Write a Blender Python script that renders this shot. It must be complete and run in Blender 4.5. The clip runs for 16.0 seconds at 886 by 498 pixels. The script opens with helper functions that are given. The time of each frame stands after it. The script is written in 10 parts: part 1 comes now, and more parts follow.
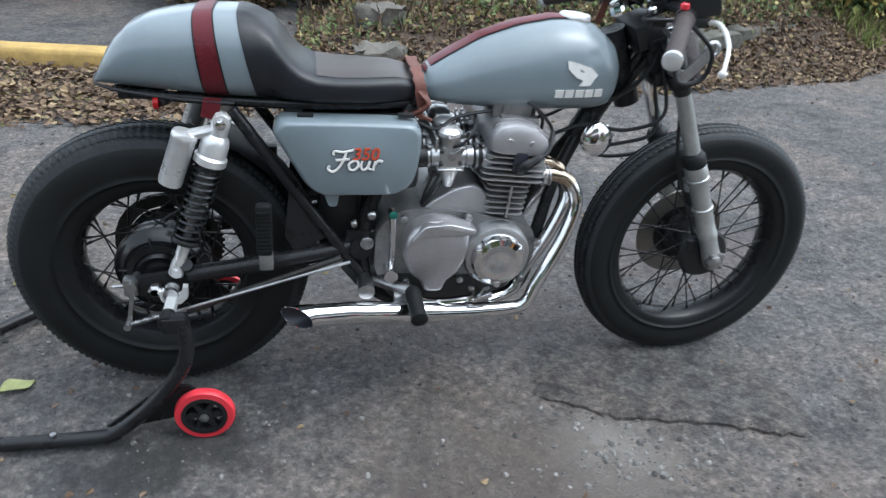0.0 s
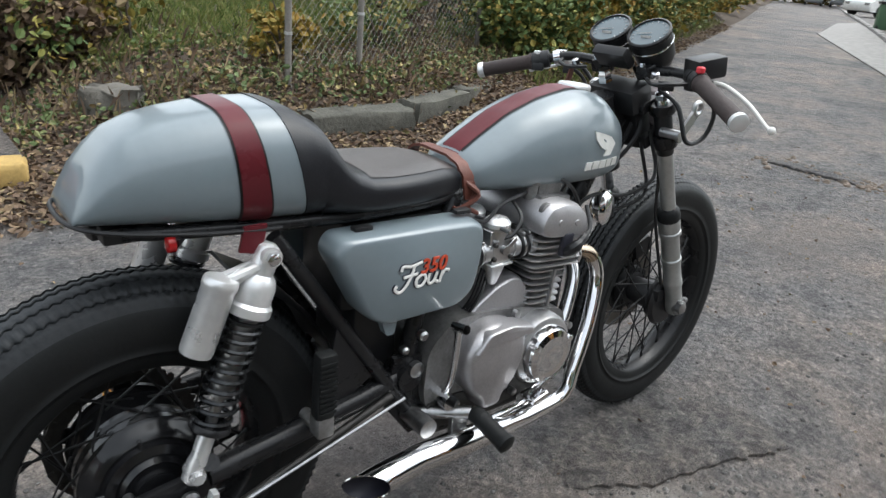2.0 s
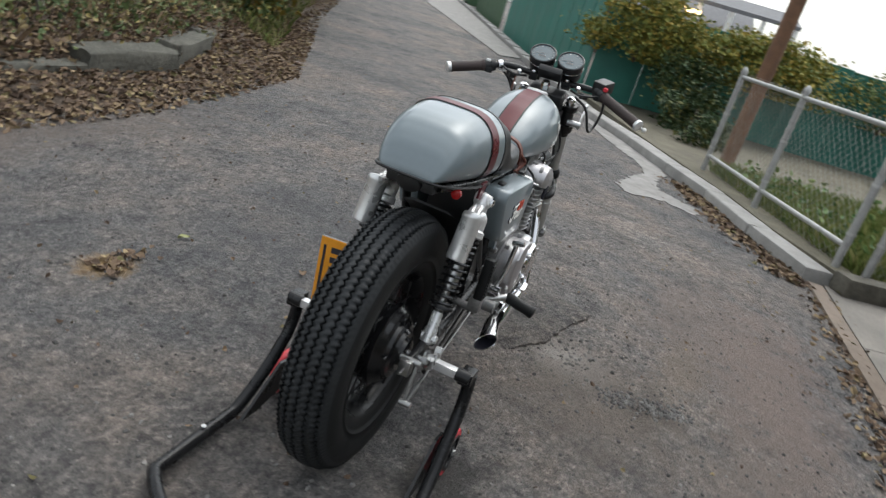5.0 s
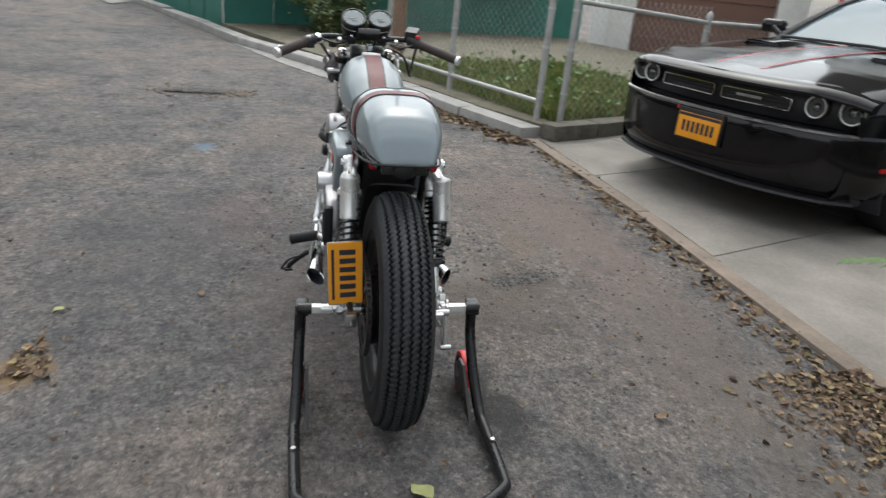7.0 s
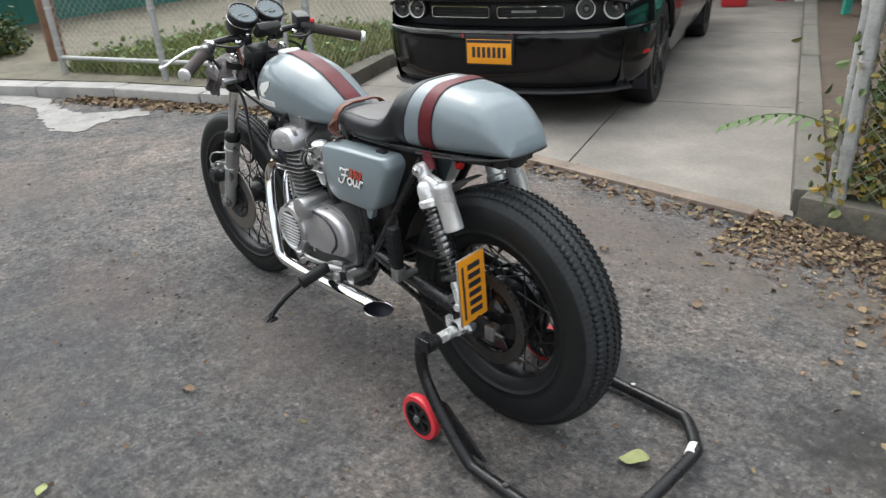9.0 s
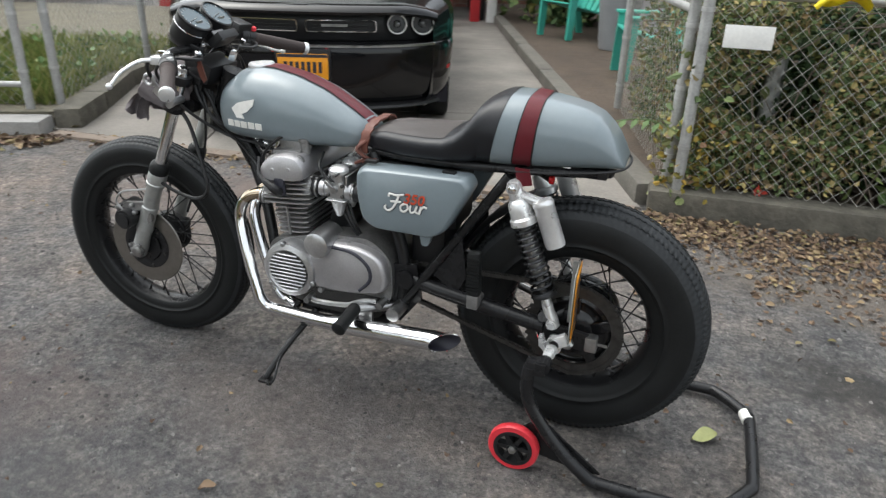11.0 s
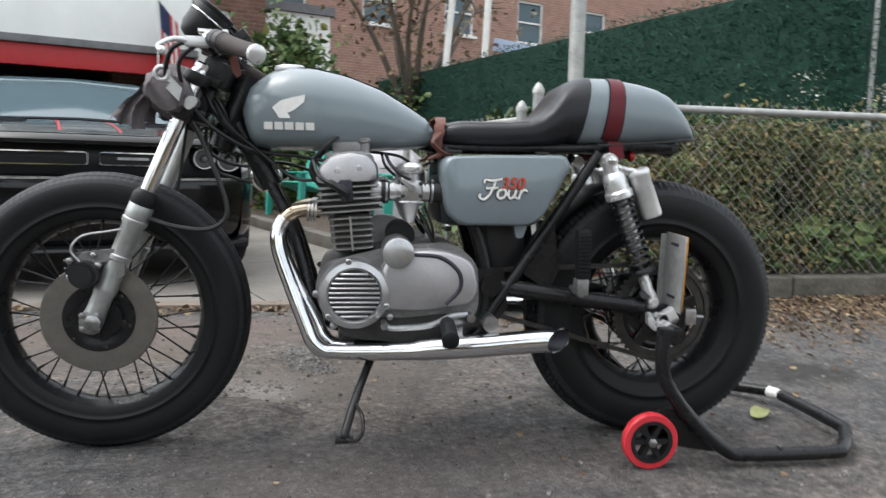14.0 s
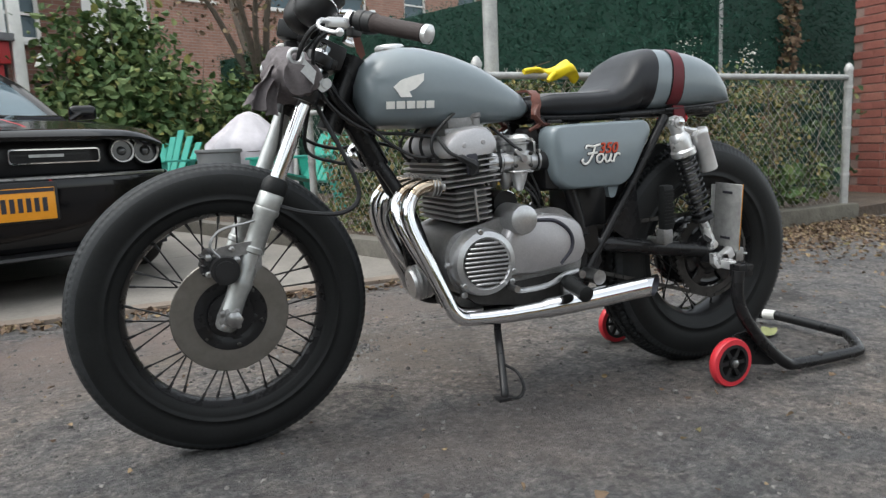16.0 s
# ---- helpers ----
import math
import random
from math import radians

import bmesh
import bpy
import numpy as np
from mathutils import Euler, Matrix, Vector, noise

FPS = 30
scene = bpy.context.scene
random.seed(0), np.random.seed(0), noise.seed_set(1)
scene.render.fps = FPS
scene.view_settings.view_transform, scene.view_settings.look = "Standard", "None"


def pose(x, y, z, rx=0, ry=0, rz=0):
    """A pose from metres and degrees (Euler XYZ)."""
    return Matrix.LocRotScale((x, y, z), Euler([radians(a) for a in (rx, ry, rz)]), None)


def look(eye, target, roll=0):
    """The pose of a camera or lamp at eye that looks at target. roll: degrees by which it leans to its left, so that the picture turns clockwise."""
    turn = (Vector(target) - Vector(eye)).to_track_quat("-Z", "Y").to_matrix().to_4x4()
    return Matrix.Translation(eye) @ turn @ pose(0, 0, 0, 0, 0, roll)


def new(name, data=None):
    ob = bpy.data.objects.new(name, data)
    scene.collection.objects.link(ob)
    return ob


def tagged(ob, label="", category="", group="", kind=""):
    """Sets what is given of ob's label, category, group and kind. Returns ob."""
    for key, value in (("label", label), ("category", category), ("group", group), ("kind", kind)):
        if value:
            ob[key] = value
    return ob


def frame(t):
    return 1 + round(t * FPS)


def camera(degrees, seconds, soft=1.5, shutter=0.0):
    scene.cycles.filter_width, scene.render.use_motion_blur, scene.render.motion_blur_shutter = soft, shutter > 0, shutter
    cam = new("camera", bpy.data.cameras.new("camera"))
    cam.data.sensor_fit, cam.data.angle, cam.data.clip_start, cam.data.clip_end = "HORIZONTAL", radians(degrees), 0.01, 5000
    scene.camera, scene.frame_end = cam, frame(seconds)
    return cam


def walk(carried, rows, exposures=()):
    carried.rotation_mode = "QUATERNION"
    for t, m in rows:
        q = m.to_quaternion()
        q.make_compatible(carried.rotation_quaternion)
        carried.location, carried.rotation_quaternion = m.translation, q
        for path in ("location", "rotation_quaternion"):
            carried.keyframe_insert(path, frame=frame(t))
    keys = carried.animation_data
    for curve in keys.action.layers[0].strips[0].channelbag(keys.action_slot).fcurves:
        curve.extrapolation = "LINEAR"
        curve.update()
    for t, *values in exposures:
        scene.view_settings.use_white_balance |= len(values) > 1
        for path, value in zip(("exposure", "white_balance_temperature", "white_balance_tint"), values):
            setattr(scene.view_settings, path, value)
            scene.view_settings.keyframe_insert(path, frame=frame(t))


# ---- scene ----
cam = camera(64.5, 16.0, 1.3, 0.4)
PATH = [
    (0, (-0.3183, -1.5473, 1.2121), (0.0372, 0.1512, 0.2510), 4.06),
    (0.5, (-0.4264, -1.3341, 1.1838), (-0.0217, 0.3078, 0.1461), 2.09),
    (1, (-0.5106, -1.1390, 1.1837), (0.0725, 0.4092, 0.0832), 4.91),
    (1.5, (-0.7024, -1.0035, 1.1886), (0.3413, 0.3915, 0.2209), 8.29),
    (1.7, (-0.8205, -0.9510, 1.1754), (0.3380, 0.4122, 0.3111), 8.42),
    (2, (-0.9112, -1.0218, 1.1359), (0.2806, 0.4018, 0.3934), 5.29),
    (2.5, (-1.1055, -1.0267, 1.1055), (0.2032, 0.2922, 0.3886), 3.33),
    (3, (-1.3379, -0.9775, 1.0921), (0.0543, 0.2172, 0.4023), 10.83),
    (3.5, (-1.5500, -0.9531, 1.1425), (-0.1117, 0.1812, 0.4066), 19.32),
    (4, (-1.7664, -0.9226, 1.1932), (-0.1971, 0.0506, 0.4482), 19.89),
    (4.5, (-1.9184, -0.7735, 1.1867), (-0.2419, -0.0012, 0.4428), 22.37),
    (4.7, (-2.0021, -0.6742, 1.1864), (-0.2704, -0.0103, 0.4668), 20.32),
    (6.8, (-2.4888, 0.2212, 1.2459), (-0.6305, -0.0796, 0.5060), 6.33),
    (7, (-2.4429, 0.2851, 1.2545), (-0.6062, -0.1454, 0.4996), 5.76),
    (7.5, (-2.2908, 0.4934, 1.2506), (-0.5369, -0.1907, 0.5076), 8.32),
    (8, (-2.1985, 0.7962, 1.2793), (-0.5598, -0.1089, 0.5290), 4.78),
    (8.5, (-2.0204, 1.0180, 1.2798), (-0.5195, -0.0751, 0.4842), 1.39),
    (8.7, (-1.9193, 1.0997, 1.2903), (-0.4759, -0.0367, 0.4359), -1.34),
    (10.8, (-0.9792, 1.6606, 1.2730), (-0.2726, -0.0139, 0.4593), 1.76),
    (11, (-0.8661, 1.6850, 1.2747), (-0.2709, -0.0203, 0.4553), 1.88),
    (11.5, (-0.5937, 1.7154, 1.2646), (-0.1923, -0.0527, 0.4494), 1.15),
    (12, (-0.3079, 1.6545, 1.2715), (-0.0998, -0.1651, 0.4809), 0.43),
    (12.5, (-0.0433, 1.6701, 1.2302), (-0.0767, -0.1933, 0.5413), 1.88),
    (12.7, (0.0259, 1.6218, 1.2166), (-0.0838, -0.2648, 0.6952), 1.16),
    (13, (0.1073, 1.7014, 1.0605), (-0.0213, -0.2331, 0.5970), -0.71),
    (13.5, (0.0744, 1.7461, 0.8077), (-0.1071, -0.2304, 0.5700), 2.05),
    (14, (0.1315, 1.7651, 0.6849), (-0.1406, -0.1942, 0.4677), 1.20),
    (14.5, (0.2733, 1.7317, 0.6160), (-0.2517, -0.1793, 0.3971), -2.28),
    (15, (0.4862, 1.7222, 0.6182), (-0.0259, -0.1952, 0.4001), 0.00),
    (15.5, (0.6715, 1.7024, 0.6347), (0.0499, -0.1822, 0.4040), -0.25),
    (16, (0.8355, 1.6697, 0.6846), (0.0807, -0.1688, 0.3924), -2.47),
]
EXPOSURE = [(0.0, 1.54, 5800, 5), (1.0, 1.5, 6000, 3), (1.5, 1.42, 6150, 4), (2.0, 1.37, 6300, 6), (3.0, 1.32, 6400, 6), (3.5, 1.24, 6400, 6), (4.5, 0.97, 6400, 6), (7.0, 1.14, 6500, 6), (8.5, 1.55, 6450, 6), (11.0, 1.45, 6500, 6), (12.0, 1.54, 6450, 6), (13.5, 1.48, 6400, 7), (15.0, 1.36, 6400, 7), (16.0, 1.3, 6450, 6)]
walk(cam, [(t, look(eye, target, roll)) for t, eye, target, roll in PATH], EXPOSURE)

# ---- world, sun and sky: soft evening light under a pale sky ----
world = bpy.data.worlds.new("sky")
scene.world = world
world.use_nodes = True
wn = world.node_tree
sky = wn.nodes.new("ShaderNodeTexSky")
sky.sky_type = 'NISHITA'
sky.sun_disc = False
sky.sun_elevation = radians(62)
sky.sun_rotation = radians(100)
sky.air_density = 1.2
sky.dust_density = 3.0
sky.ozone_density = 1.0
veil = wn.nodes.new("ShaderNodeHueSaturation")              # thin high cloud greys the sky
veil.inputs["Saturation"].default_value = 0.25
wn.links.new(sky.outputs[0], veil.inputs["Color"])
wn.links.new(veil.outputs[0], wn.nodes["Background"].inputs[0])
wn.nodes["Background"].inputs[1].default_value = 0.15
sun_data = bpy.data.lights.new("sun", 'SUN')
sun_data.energy = 0.45
sun_data.angle = radians(90)
sun_data.color = (1.0, 0.98, 0.96)
sun = new("sun", sun_data)
sun.matrix_world = look((2, 0.5, 10), (0, 0, 0))


# ---- materials ----
def node_mat(name):
    m = bpy.data.materials.new(name)
    m.use_nodes = True
    return m, m.node_tree, m.node_tree.nodes["Principled BSDF"]


def link_bump(nt, bsdf, socket, strength, dist):
    b = nt.nodes.new("ShaderNodeBump")
    b.inputs["Strength"].default_value = strength
    b.inputs["Distance"].default_value = dist
    nt.links.new(socket, b.inputs["Height"])
    nt.links.new(b.outputs[0], bsdf.inputs["Normal"])
    return b


def noise_node(nt, scale, detail=4, rough=0.6, coord="Object"):
    tc = nt.nodes.new("ShaderNodeTexCoord")
    n = nt.nodes.new("ShaderNodeTexNoise")
    n.inputs["Scale"].default_value = scale
    n.inputs["Detail"].default_value = detail
    n.inputs["Roughness"].default_value = rough
    nt.links.new(tc.outputs[coord], n.inputs["Vector"])
    return n


def ramp(nt, socket, stops):
    r = nt.nodes.new("ShaderNodeValToRGB")
    el = r.color_ramp.elements
    while len(el) < len(stops):
        el.new(0.5)
    for e, (p, c) in zip(el, stops):
        e.position = p
        e.color = (*c, 1) if len(c) == 3 else c
    nt.links.new(socket, r.inputs[0])
    return r


def mix_col(nt, fac, a, b, mode='MIX'):
    m = nt.nodes.new("ShaderNodeMix")
    m.data_type, m.blend_type = 'RGBA', mode
    for sock, v in ((m.inputs[0], fac), (m.inputs[6], a), (m.inputs[7], b)):
        if hasattr(v, "links"):
            nt.links.new(v, sock)
        elif isinstance(v, tuple):
            sock.default_value = (*v, 1)
        else:
            sock.default_value = v
    return m.outputs[2]


def plain(name, col, rough=0.5, metal=0.0, vary=0.15, scale=6.0, bump=0.0, bscale=80.0, coat=0.0, island=0.0, rvar=0.1, bdist=0.002):
    """A surface with a slow and a fine change of tone, and fine relief."""
    m, nt, b = node_mat(name)
    n1 = noise_node(nt, scale, 5)
    n2 = noise_node(nt, bscale, 3)
    lo = tuple(c * (1 - vary) for c in col)
    hi = tuple(min(1, c * (1 + vary)) for c in col)
    r = ramp(nt, n1.outputs[0], [(0.3, lo), (0.7, hi)])
    out = mix_col(nt, 0.25 * min(1, vary * 4), r.outputs[0], ramp(nt, n2.outputs[0], [(0.35, tuple(c * 0.6 for c in col)), (0.65, tuple(min(1, c * 1.35) for c in col))]).outputs[0])
    if island:
        g = nt.nodes.new("ShaderNodeNewGeometry")
        h = nt.nodes.new("ShaderNodeHueSaturation")
        mr = nt.nodes.new("ShaderNodeMapRange")
        mr.inputs[3].default_value, mr.inputs[4].default_value = 1 - island, 1 + island
        nt.links.new(g.outputs["Random Per Island"], mr.inputs[0])
        nt.links.new(mr.outputs[0], h.inputs["Value"])
        nt.links.new(out, h.inputs["Color"])
        out = h.outputs[0]
    nt.links.new(out, b.inputs["Base Color"])
    rr = ramp(nt, n1.outputs[0], [(0.25, (max(0.02, rough - rvar),) * 3), (0.75, (min(1, rough + rvar),) * 3)])
    nt.links.new(rr.outputs[0], b.inputs["Roughness"])
    b.inputs["Metallic"].default_value = metal
    if coat:
        b.inputs["Coat Weight"].default_value = coat
        b.inputs["Coat Roughness"].default_value = 0.06
    if bump:
        link_bump(nt, b, n2.outputs[0], bump, bdist)
    return m


def leaf_mat(name, stops, rough=0.6, trans=0.15):
    """Leaves, each of its own tone between the stops."""
    m, nt, b = node_mat(name)
    g = nt.nodes.new("ShaderNodeNewGeometry")
    r = ramp(nt, g.outputs["Random Per Island"], stops)
    n = noise_node(nt, 40, 2)
    out = mix_col(nt, 0.35, r.outputs[0], ramp(nt, n.outputs[0], [(0.3, (0.3, 0.3, 0.3)), (0.7, (1, 1, 1))]).outputs[0], 'MULTIPLY')
    nt.links.new(out, b.inputs["Base Color"])
    b.inputs["Roughness"].default_value = rough
    b.inputs["Specular IOR Level"].default_value = 0.3
    return m


STAINS = (  # second row of dark broken asphalt first
    (0.1, 0.25, 0.7, 0.35, (0.2, 0.165, 0.15), 0.4), (0.9, -1.25, 1.2, 0.32, (0.235, 0.175, 0.15), 0.6), (-0.78, -0.36, 0.2, 0.12, (0.045, 0.045, 0.045), 0.6),
    (0.26, -0.74, 0.1, 0.2, (0.06, 0.052, 0.045), 0.75), (0.75, -0.85, 0.35, 0.14, (0.185, 0.15, 0.11), 0.6), (1.0, 0.55, 0.5, 0.3, (0.17, 0.13, 0.12), 0.5),  # x, y, half sizes, colour, strength: mortar, dirt, oil, dust
    (0.36, -0.42, 0.17, 0.19, (0.4, 0.37, 0.34), 0.9), (0.12, -0.55, 0.5, 0.45, (0.154, 0.128, 0.109), 0.7), (-0.4, 1.08, 0.12, 0.1, (0.333, 0.218, 0.102), 0.9),
    (-1.5, -0.5, 0.3, 0.22, (0.045, 0.044, 0.042), 0.8), (-0.62, -0.3, 0.22, 0.14, (0.051, 0.049, 0.046), 0.8), (0.3, -0.75, 0.2, 0.1, (0.077, 0.064, 0.051), 0.6),
    (0.6, 0.9, 0.9, 0.5, (0.096, 0.097, 0.102), 0.5), (1.3, -1.0, 1.0, 0.5, (0.2, 0.16, 0.14), 0.65), (-0.3, -1.2, 0.9, 0.4, (0.19, 0.157, 0.137), 0.65), (-1.6, -1.2, 0.9, 0.3, (0.185, 0.157, 0.13), 0.65),
    (2.6, 0.4, 0.8, 0.35, (0.154, 0.138, 0.128), 0.5), (-0.5, 2.3, 2.5, 0.35, (0.166, 0.134, 0.115), 0.6), (2.35, 0.85, 0.12, 0.08, (0.154, 0.282, 0.384), 0.6))


def asphalt_mat(name, dark=1.0, stains=True):
    m, nt, b = node_mat(name)
    tc = nt.nodes.new("ShaderNodeTexCoord")
    big = noise_node(nt, 0.55, 6, 0.6)
    mid = noise_node(nt, 3.2, 6, 0.65)
    fine = noise_node(nt, 130, 5, 0.75)
    base = ramp(nt, big.outputs[0], [(0.3, (0.098 * dark, 0.1 * dark, 0.104 * dark)), (0.48, (0.155 * dark, 0.151 * dark, 0.15 * dark)), (0.62, (0.188 * dark, 0.17 * dark, 0.157 * dark)), (0.75, (0.24 * dark, 0.225 * dark, 0.212 * dark))])
    dirt = ramp(nt, mid.outputs[0], [(0.33, (0.6, 0.605, 0.62)), (0.46, (0.95, 0.95, 0.955)), (0.58, (1.12, 1.06, 1.01)), (0.7, (1.36, 1.27, 1.19))])
    c = mix_col(nt, 1.0, base.outputs[0], dirt.outputs[0], 'MULTIPLY')
    crumb = noise_node(nt, 48, 4, 0.7)
    c = mix_col(nt, 1.0, c, ramp(nt, crumb.outputs[0], [(0.32, (0.58, 0.58, 0.59)), (0.5, (0.97, 0.97, 0.97)), (0.68, (1.42, 1.39, 1.35))]).outputs[0], 'MULTIPLY')
    lump = noise_node(nt, 15, 6, 0.75)
    c = mix_col(nt, 1.0, c, ramp(nt, lump.outputs[0], [(0.34, (0.62, 0.63, 0.645)), (0.5, (1.07, 1.07, 1.065)), (0.66, (1.48, 1.46, 1.43))]).outputs[0], 'MULTIPLY')
    grit = ramp(nt, fine.outputs[0], [(0.3, (0.78, 0.78, 0.78)), (0.5, (0.98, 0.98, 0.98)), (0.7, (1.24, 1.23, 1.22))])
    c = mix_col(nt, 1.0, c, grit.outputs[0], 'MULTIPLY')
    agg = nt.nodes.new("ShaderNodeTexVoronoi")            # stones of several tones, bedded in tar
    agg.inputs["Scale"].default_value = 85
    nt.links.new(tc.outputs["Object"], agg.inputs["Vector"])
    tone = nt.nodes.new("ShaderNodeSeparateColor")
    nt.links.new(agg.outputs["Color"], tone.inputs[0])
    c = mix_col(nt, 1.0, c, ramp(nt, tone.outputs[0], [(0.0, (0.8, 0.8, 0.81)), (0.6, (0.98, 0.98, 0.98)), (0.9, (1.14, 1.13, 1.12)), (1.0, (1.4, 1.38, 1.34))]).outputs[0], 'MULTIPLY')
    vo = nt.nodes.new("ShaderNodeTexVoronoi")
    vo.inputs["Scale"].default_value = 70
    nt.links.new(tc.outputs["Object"], vo.inputs["Vector"])
    chip = ramp(nt, vo.outputs["Distance"], [(0.10, (1, 1, 1)), (0.19, (0, 0, 0))])
    pick = noise_node(nt, 31, 2)
    chips = nt.nodes.new("ShaderNodeMath")
    chips.operation = 'MULTIPLY'
    pr = ramp(nt, pick.outputs[0], [(0.55, (0, 0, 0)), (0.62, (1, 1, 1))])
    nt.links.new(chip.outputs[0], chips.inputs[0])
    nt.links.new(pr.outputs[0], chips.inputs[1])
    c = mix_col(nt, chips.outputs[0], c, (0.33 * dark, 0.31 * dark, 0.29 * dark))
    for sx, sy, rx, ry, col, amount in (STAINS if stains else ()):
        mp = nt.nodes.new("ShaderNodeMapping")
        mp.inputs["Location"].default_value = (-sx / rx, -sy / ry, 0)
        mp.inputs["Scale"].default_value = (1 / rx, 1 / ry, 0)
        nt.links.new(tc.outputs["Object"], mp.inputs[0])
        ln = nt.nodes.new("ShaderNodeVectorMath")
        ln.operation = 'LENGTH'
        nt.links.new(mp.outputs[0], ln.inputs[0])
        wob = noise_node(nt, 9, 5, 0.7)
        ma = nt.nodes.new("ShaderNodeMath")
        ma.operation = 'MULTIPLY_ADD'
        ma.inputs[1].default_value, ma.inputs[2].default_value = 2.2, -1.1
        nt.links.new(wob.outputs[0], ma.inputs[0])
        ad = nt.nodes.new("ShaderNodeMath")
        nt.links.new(ln.outputs["Value"], ad.inputs[0])
        nt.links.new(ma.outputs[0], ad.inputs[1])
        edge = ramp(nt, ad.outputs[0], [(0.35, (amount,) * 3), (1.0, (0, 0, 0))])
        c = mix_col(nt, edge.outputs[0], c, col)
    nt.links.new(c, b.inputs["Base Color"])
    b.inputs["Roughness"].default_value = 0.88
    b.inputs["Specular IOR Level"].default_value = 0.35
    add = nt.nodes.new("ShaderNodeMath")
    nt.links.new(fine.outputs[0], add.inputs[0])
    nt.links.new(crumb.outputs[0], add.inputs[1])
    add2 = nt.nodes.new("ShaderNodeMath")
    nt.links.new(add.outputs[0], add2.inputs[0])
    nt.links.new(lump.outputs[0], add2.inputs[1])
    link_bump(nt, b, add2.outputs[0], 1.0, 0.02)
    return m


def brick_mat(name, c1, c2, mortar, scale=1.0):
    m, nt, b = node_mat(name)
    tc = nt.nodes.new("ShaderNodeTexCoord")
    sp = nt.nodes.new("ShaderNodeSeparateXYZ")
    nt.links.new(tc.outputs["Object"], sp.inputs[0])
    along = nt.nodes.new("ShaderNodeMath")
    nt.links.new(sp.outputs[0], along.inputs[0])
    nt.links.new(sp.outputs[1], along.inputs[1])
    mp = nt.nodes.new("ShaderNodeCombineXYZ")
    nt.links.new(along.outputs[0], mp.inputs[0])
    nt.links.new(sp.outputs[2], mp.inputs[1])
    br = nt.nodes.new("ShaderNodeTexBrick")
    br.inputs["Scale"].default_value = scale
    br.inputs["Brick Width"].default_value, br.inputs["Row Height"].default_value = 0.215, 0.075
    br.inputs["Mortar Size"].default_value = 0.006
    for k, c in (("Color1", c1), ("Color2", c2), ("Mortar", mortar)):
        br.inputs[k].default_value = (*c, 1)
    nt.links.new(mp.outputs[0], br.inputs[0])
    n = noise_node(nt, 3, 5)
    c = mix_col(nt, 0.6, br.outputs[0], ramp(nt, n.outputs[0], [(0.3, (0.55, 0.55, 0.55)), (0.7, (1.1, 1.1, 1.1))]).outputs[0], 'MULTIPLY')
    nt.links.new(c, b.inputs["Base Color"])
    b.inputs["Roughness"].default_value = 0.9
    link_bump(nt, b, br.outputs["Fac"], -0.5, 0.01)
    return m


M_ASPHALT = asphalt_mat("asphalt", 1.02)
M_PATCH = asphalt_mat("asphalt_patch", 0.78, False)
M_CONC = plain("concrete", (0.188, 0.172, 0.153), 0.85, vary=0.42, scale=1.6, bump=0.5, bscale=60)
M_CONC_OLD = plain("old_concrete", (0.125, 0.116, 0.1), 0.9, vary=0.35, scale=4, bump=0.8, bscale=45, bdist=0.006)
M_KERB = plain("dirty_kerb_concrete", (0.1, 0.092, 0.074), 0.92, vary=0.5, scale=7, bump=0.9, bscale=40, bdist=0.008)
M_MOSSY = plain("mossy_old_concrete", (0.085, 0.082, 0.068), 0.95, vary=0.5, scale=5, bump=1.0, bscale=40, bdist=0.01)
M_EDGING = plain("earthy_edging", (0.17, 0.135, 0.108), 0.9, vary=0.35, scale=5, bump=0.6, bscale=50)
M_APRON = plain("thin_cement_wash", (0.235, 0.225, 0.215), 0.9, vary=0.4, scale=6, bump=0.5, bscale=60)
M_PALE = plain("pale_concrete", (0.28, 0.272, 0.26), 0.85, vary=0.35, scale=4, bump=0.3)
M_SOIL = plain("soil", (0.075, 0.055, 0.04), 0.95, vary=0.4, scale=5, bump=1.0, bscale=30, bdist=0.02)
M_YARD = plain("dry_yard_soil", (0.125, 0.113, 0.082), 0.95, vary=0.4, scale=4, bump=1.0, bscale=30, bdist=0.02)
M_BLUEGREY = plain("blue_grey_lacquer", (0.166, 0.2, 0.219), 0.34, vary=0.04, scale=3, coat=0.65, rvar=0.05)
M_STRIPE = plain("oxblood_stripe", (0.095, 0.013, 0.018), 0.34, vary=0.1)
M_STRIPE_EDGE = plain("black_pinstripe", (0.015, 0.014, 0.014), 0.35)
M_VINYL = plain("black_vinyl", (0.01, 0.0105, 0.013), 0.36, vary=0.2, scale=8, bump=0.25, bscale=260, bdist=0.001)
# vinyl of the seat top with the sky's brownish sheen in its colour
M_SEATSHEEN = plain("vinyl_sky_sheen", (0.06, 0.052, 0.049), 0.42, vary=0.2, bump=0.3, bscale=200, bdist=0.001)
M_LEATHER = plain("brown_leather", (0.115, 0.036, 0.023), 0.55, vary=0.35, scale=20, bump=0.5, bscale=90)
M_BLACK = plain("black_frame_paint", (0.013, 0.013, 0.014), 0.28, vary=0.3, scale=12)
M_DRUM = plain("black_enamel_drum", (0.009, 0.009, 0.01), 0.2, vary=0.3, scale=14)
# also on the garage's inner walls and ceiling, as their shade
M_BLACKPL = plain("black_plastic_and_shade", (0.013, 0.013, 0.014), 0.42, vary=0.2)
M_RUBBER = plain("rubber", (0.0115, 0.0122, 0.0125), 0.5, vary=0.25, scale=9, bump=0.15, bscale=150)
M_TREAD = plain("tread_rubber", (0.025, 0.027, 0.029), 0.55, vary=0.3, scale=14, bump=0.3, bscale=120)
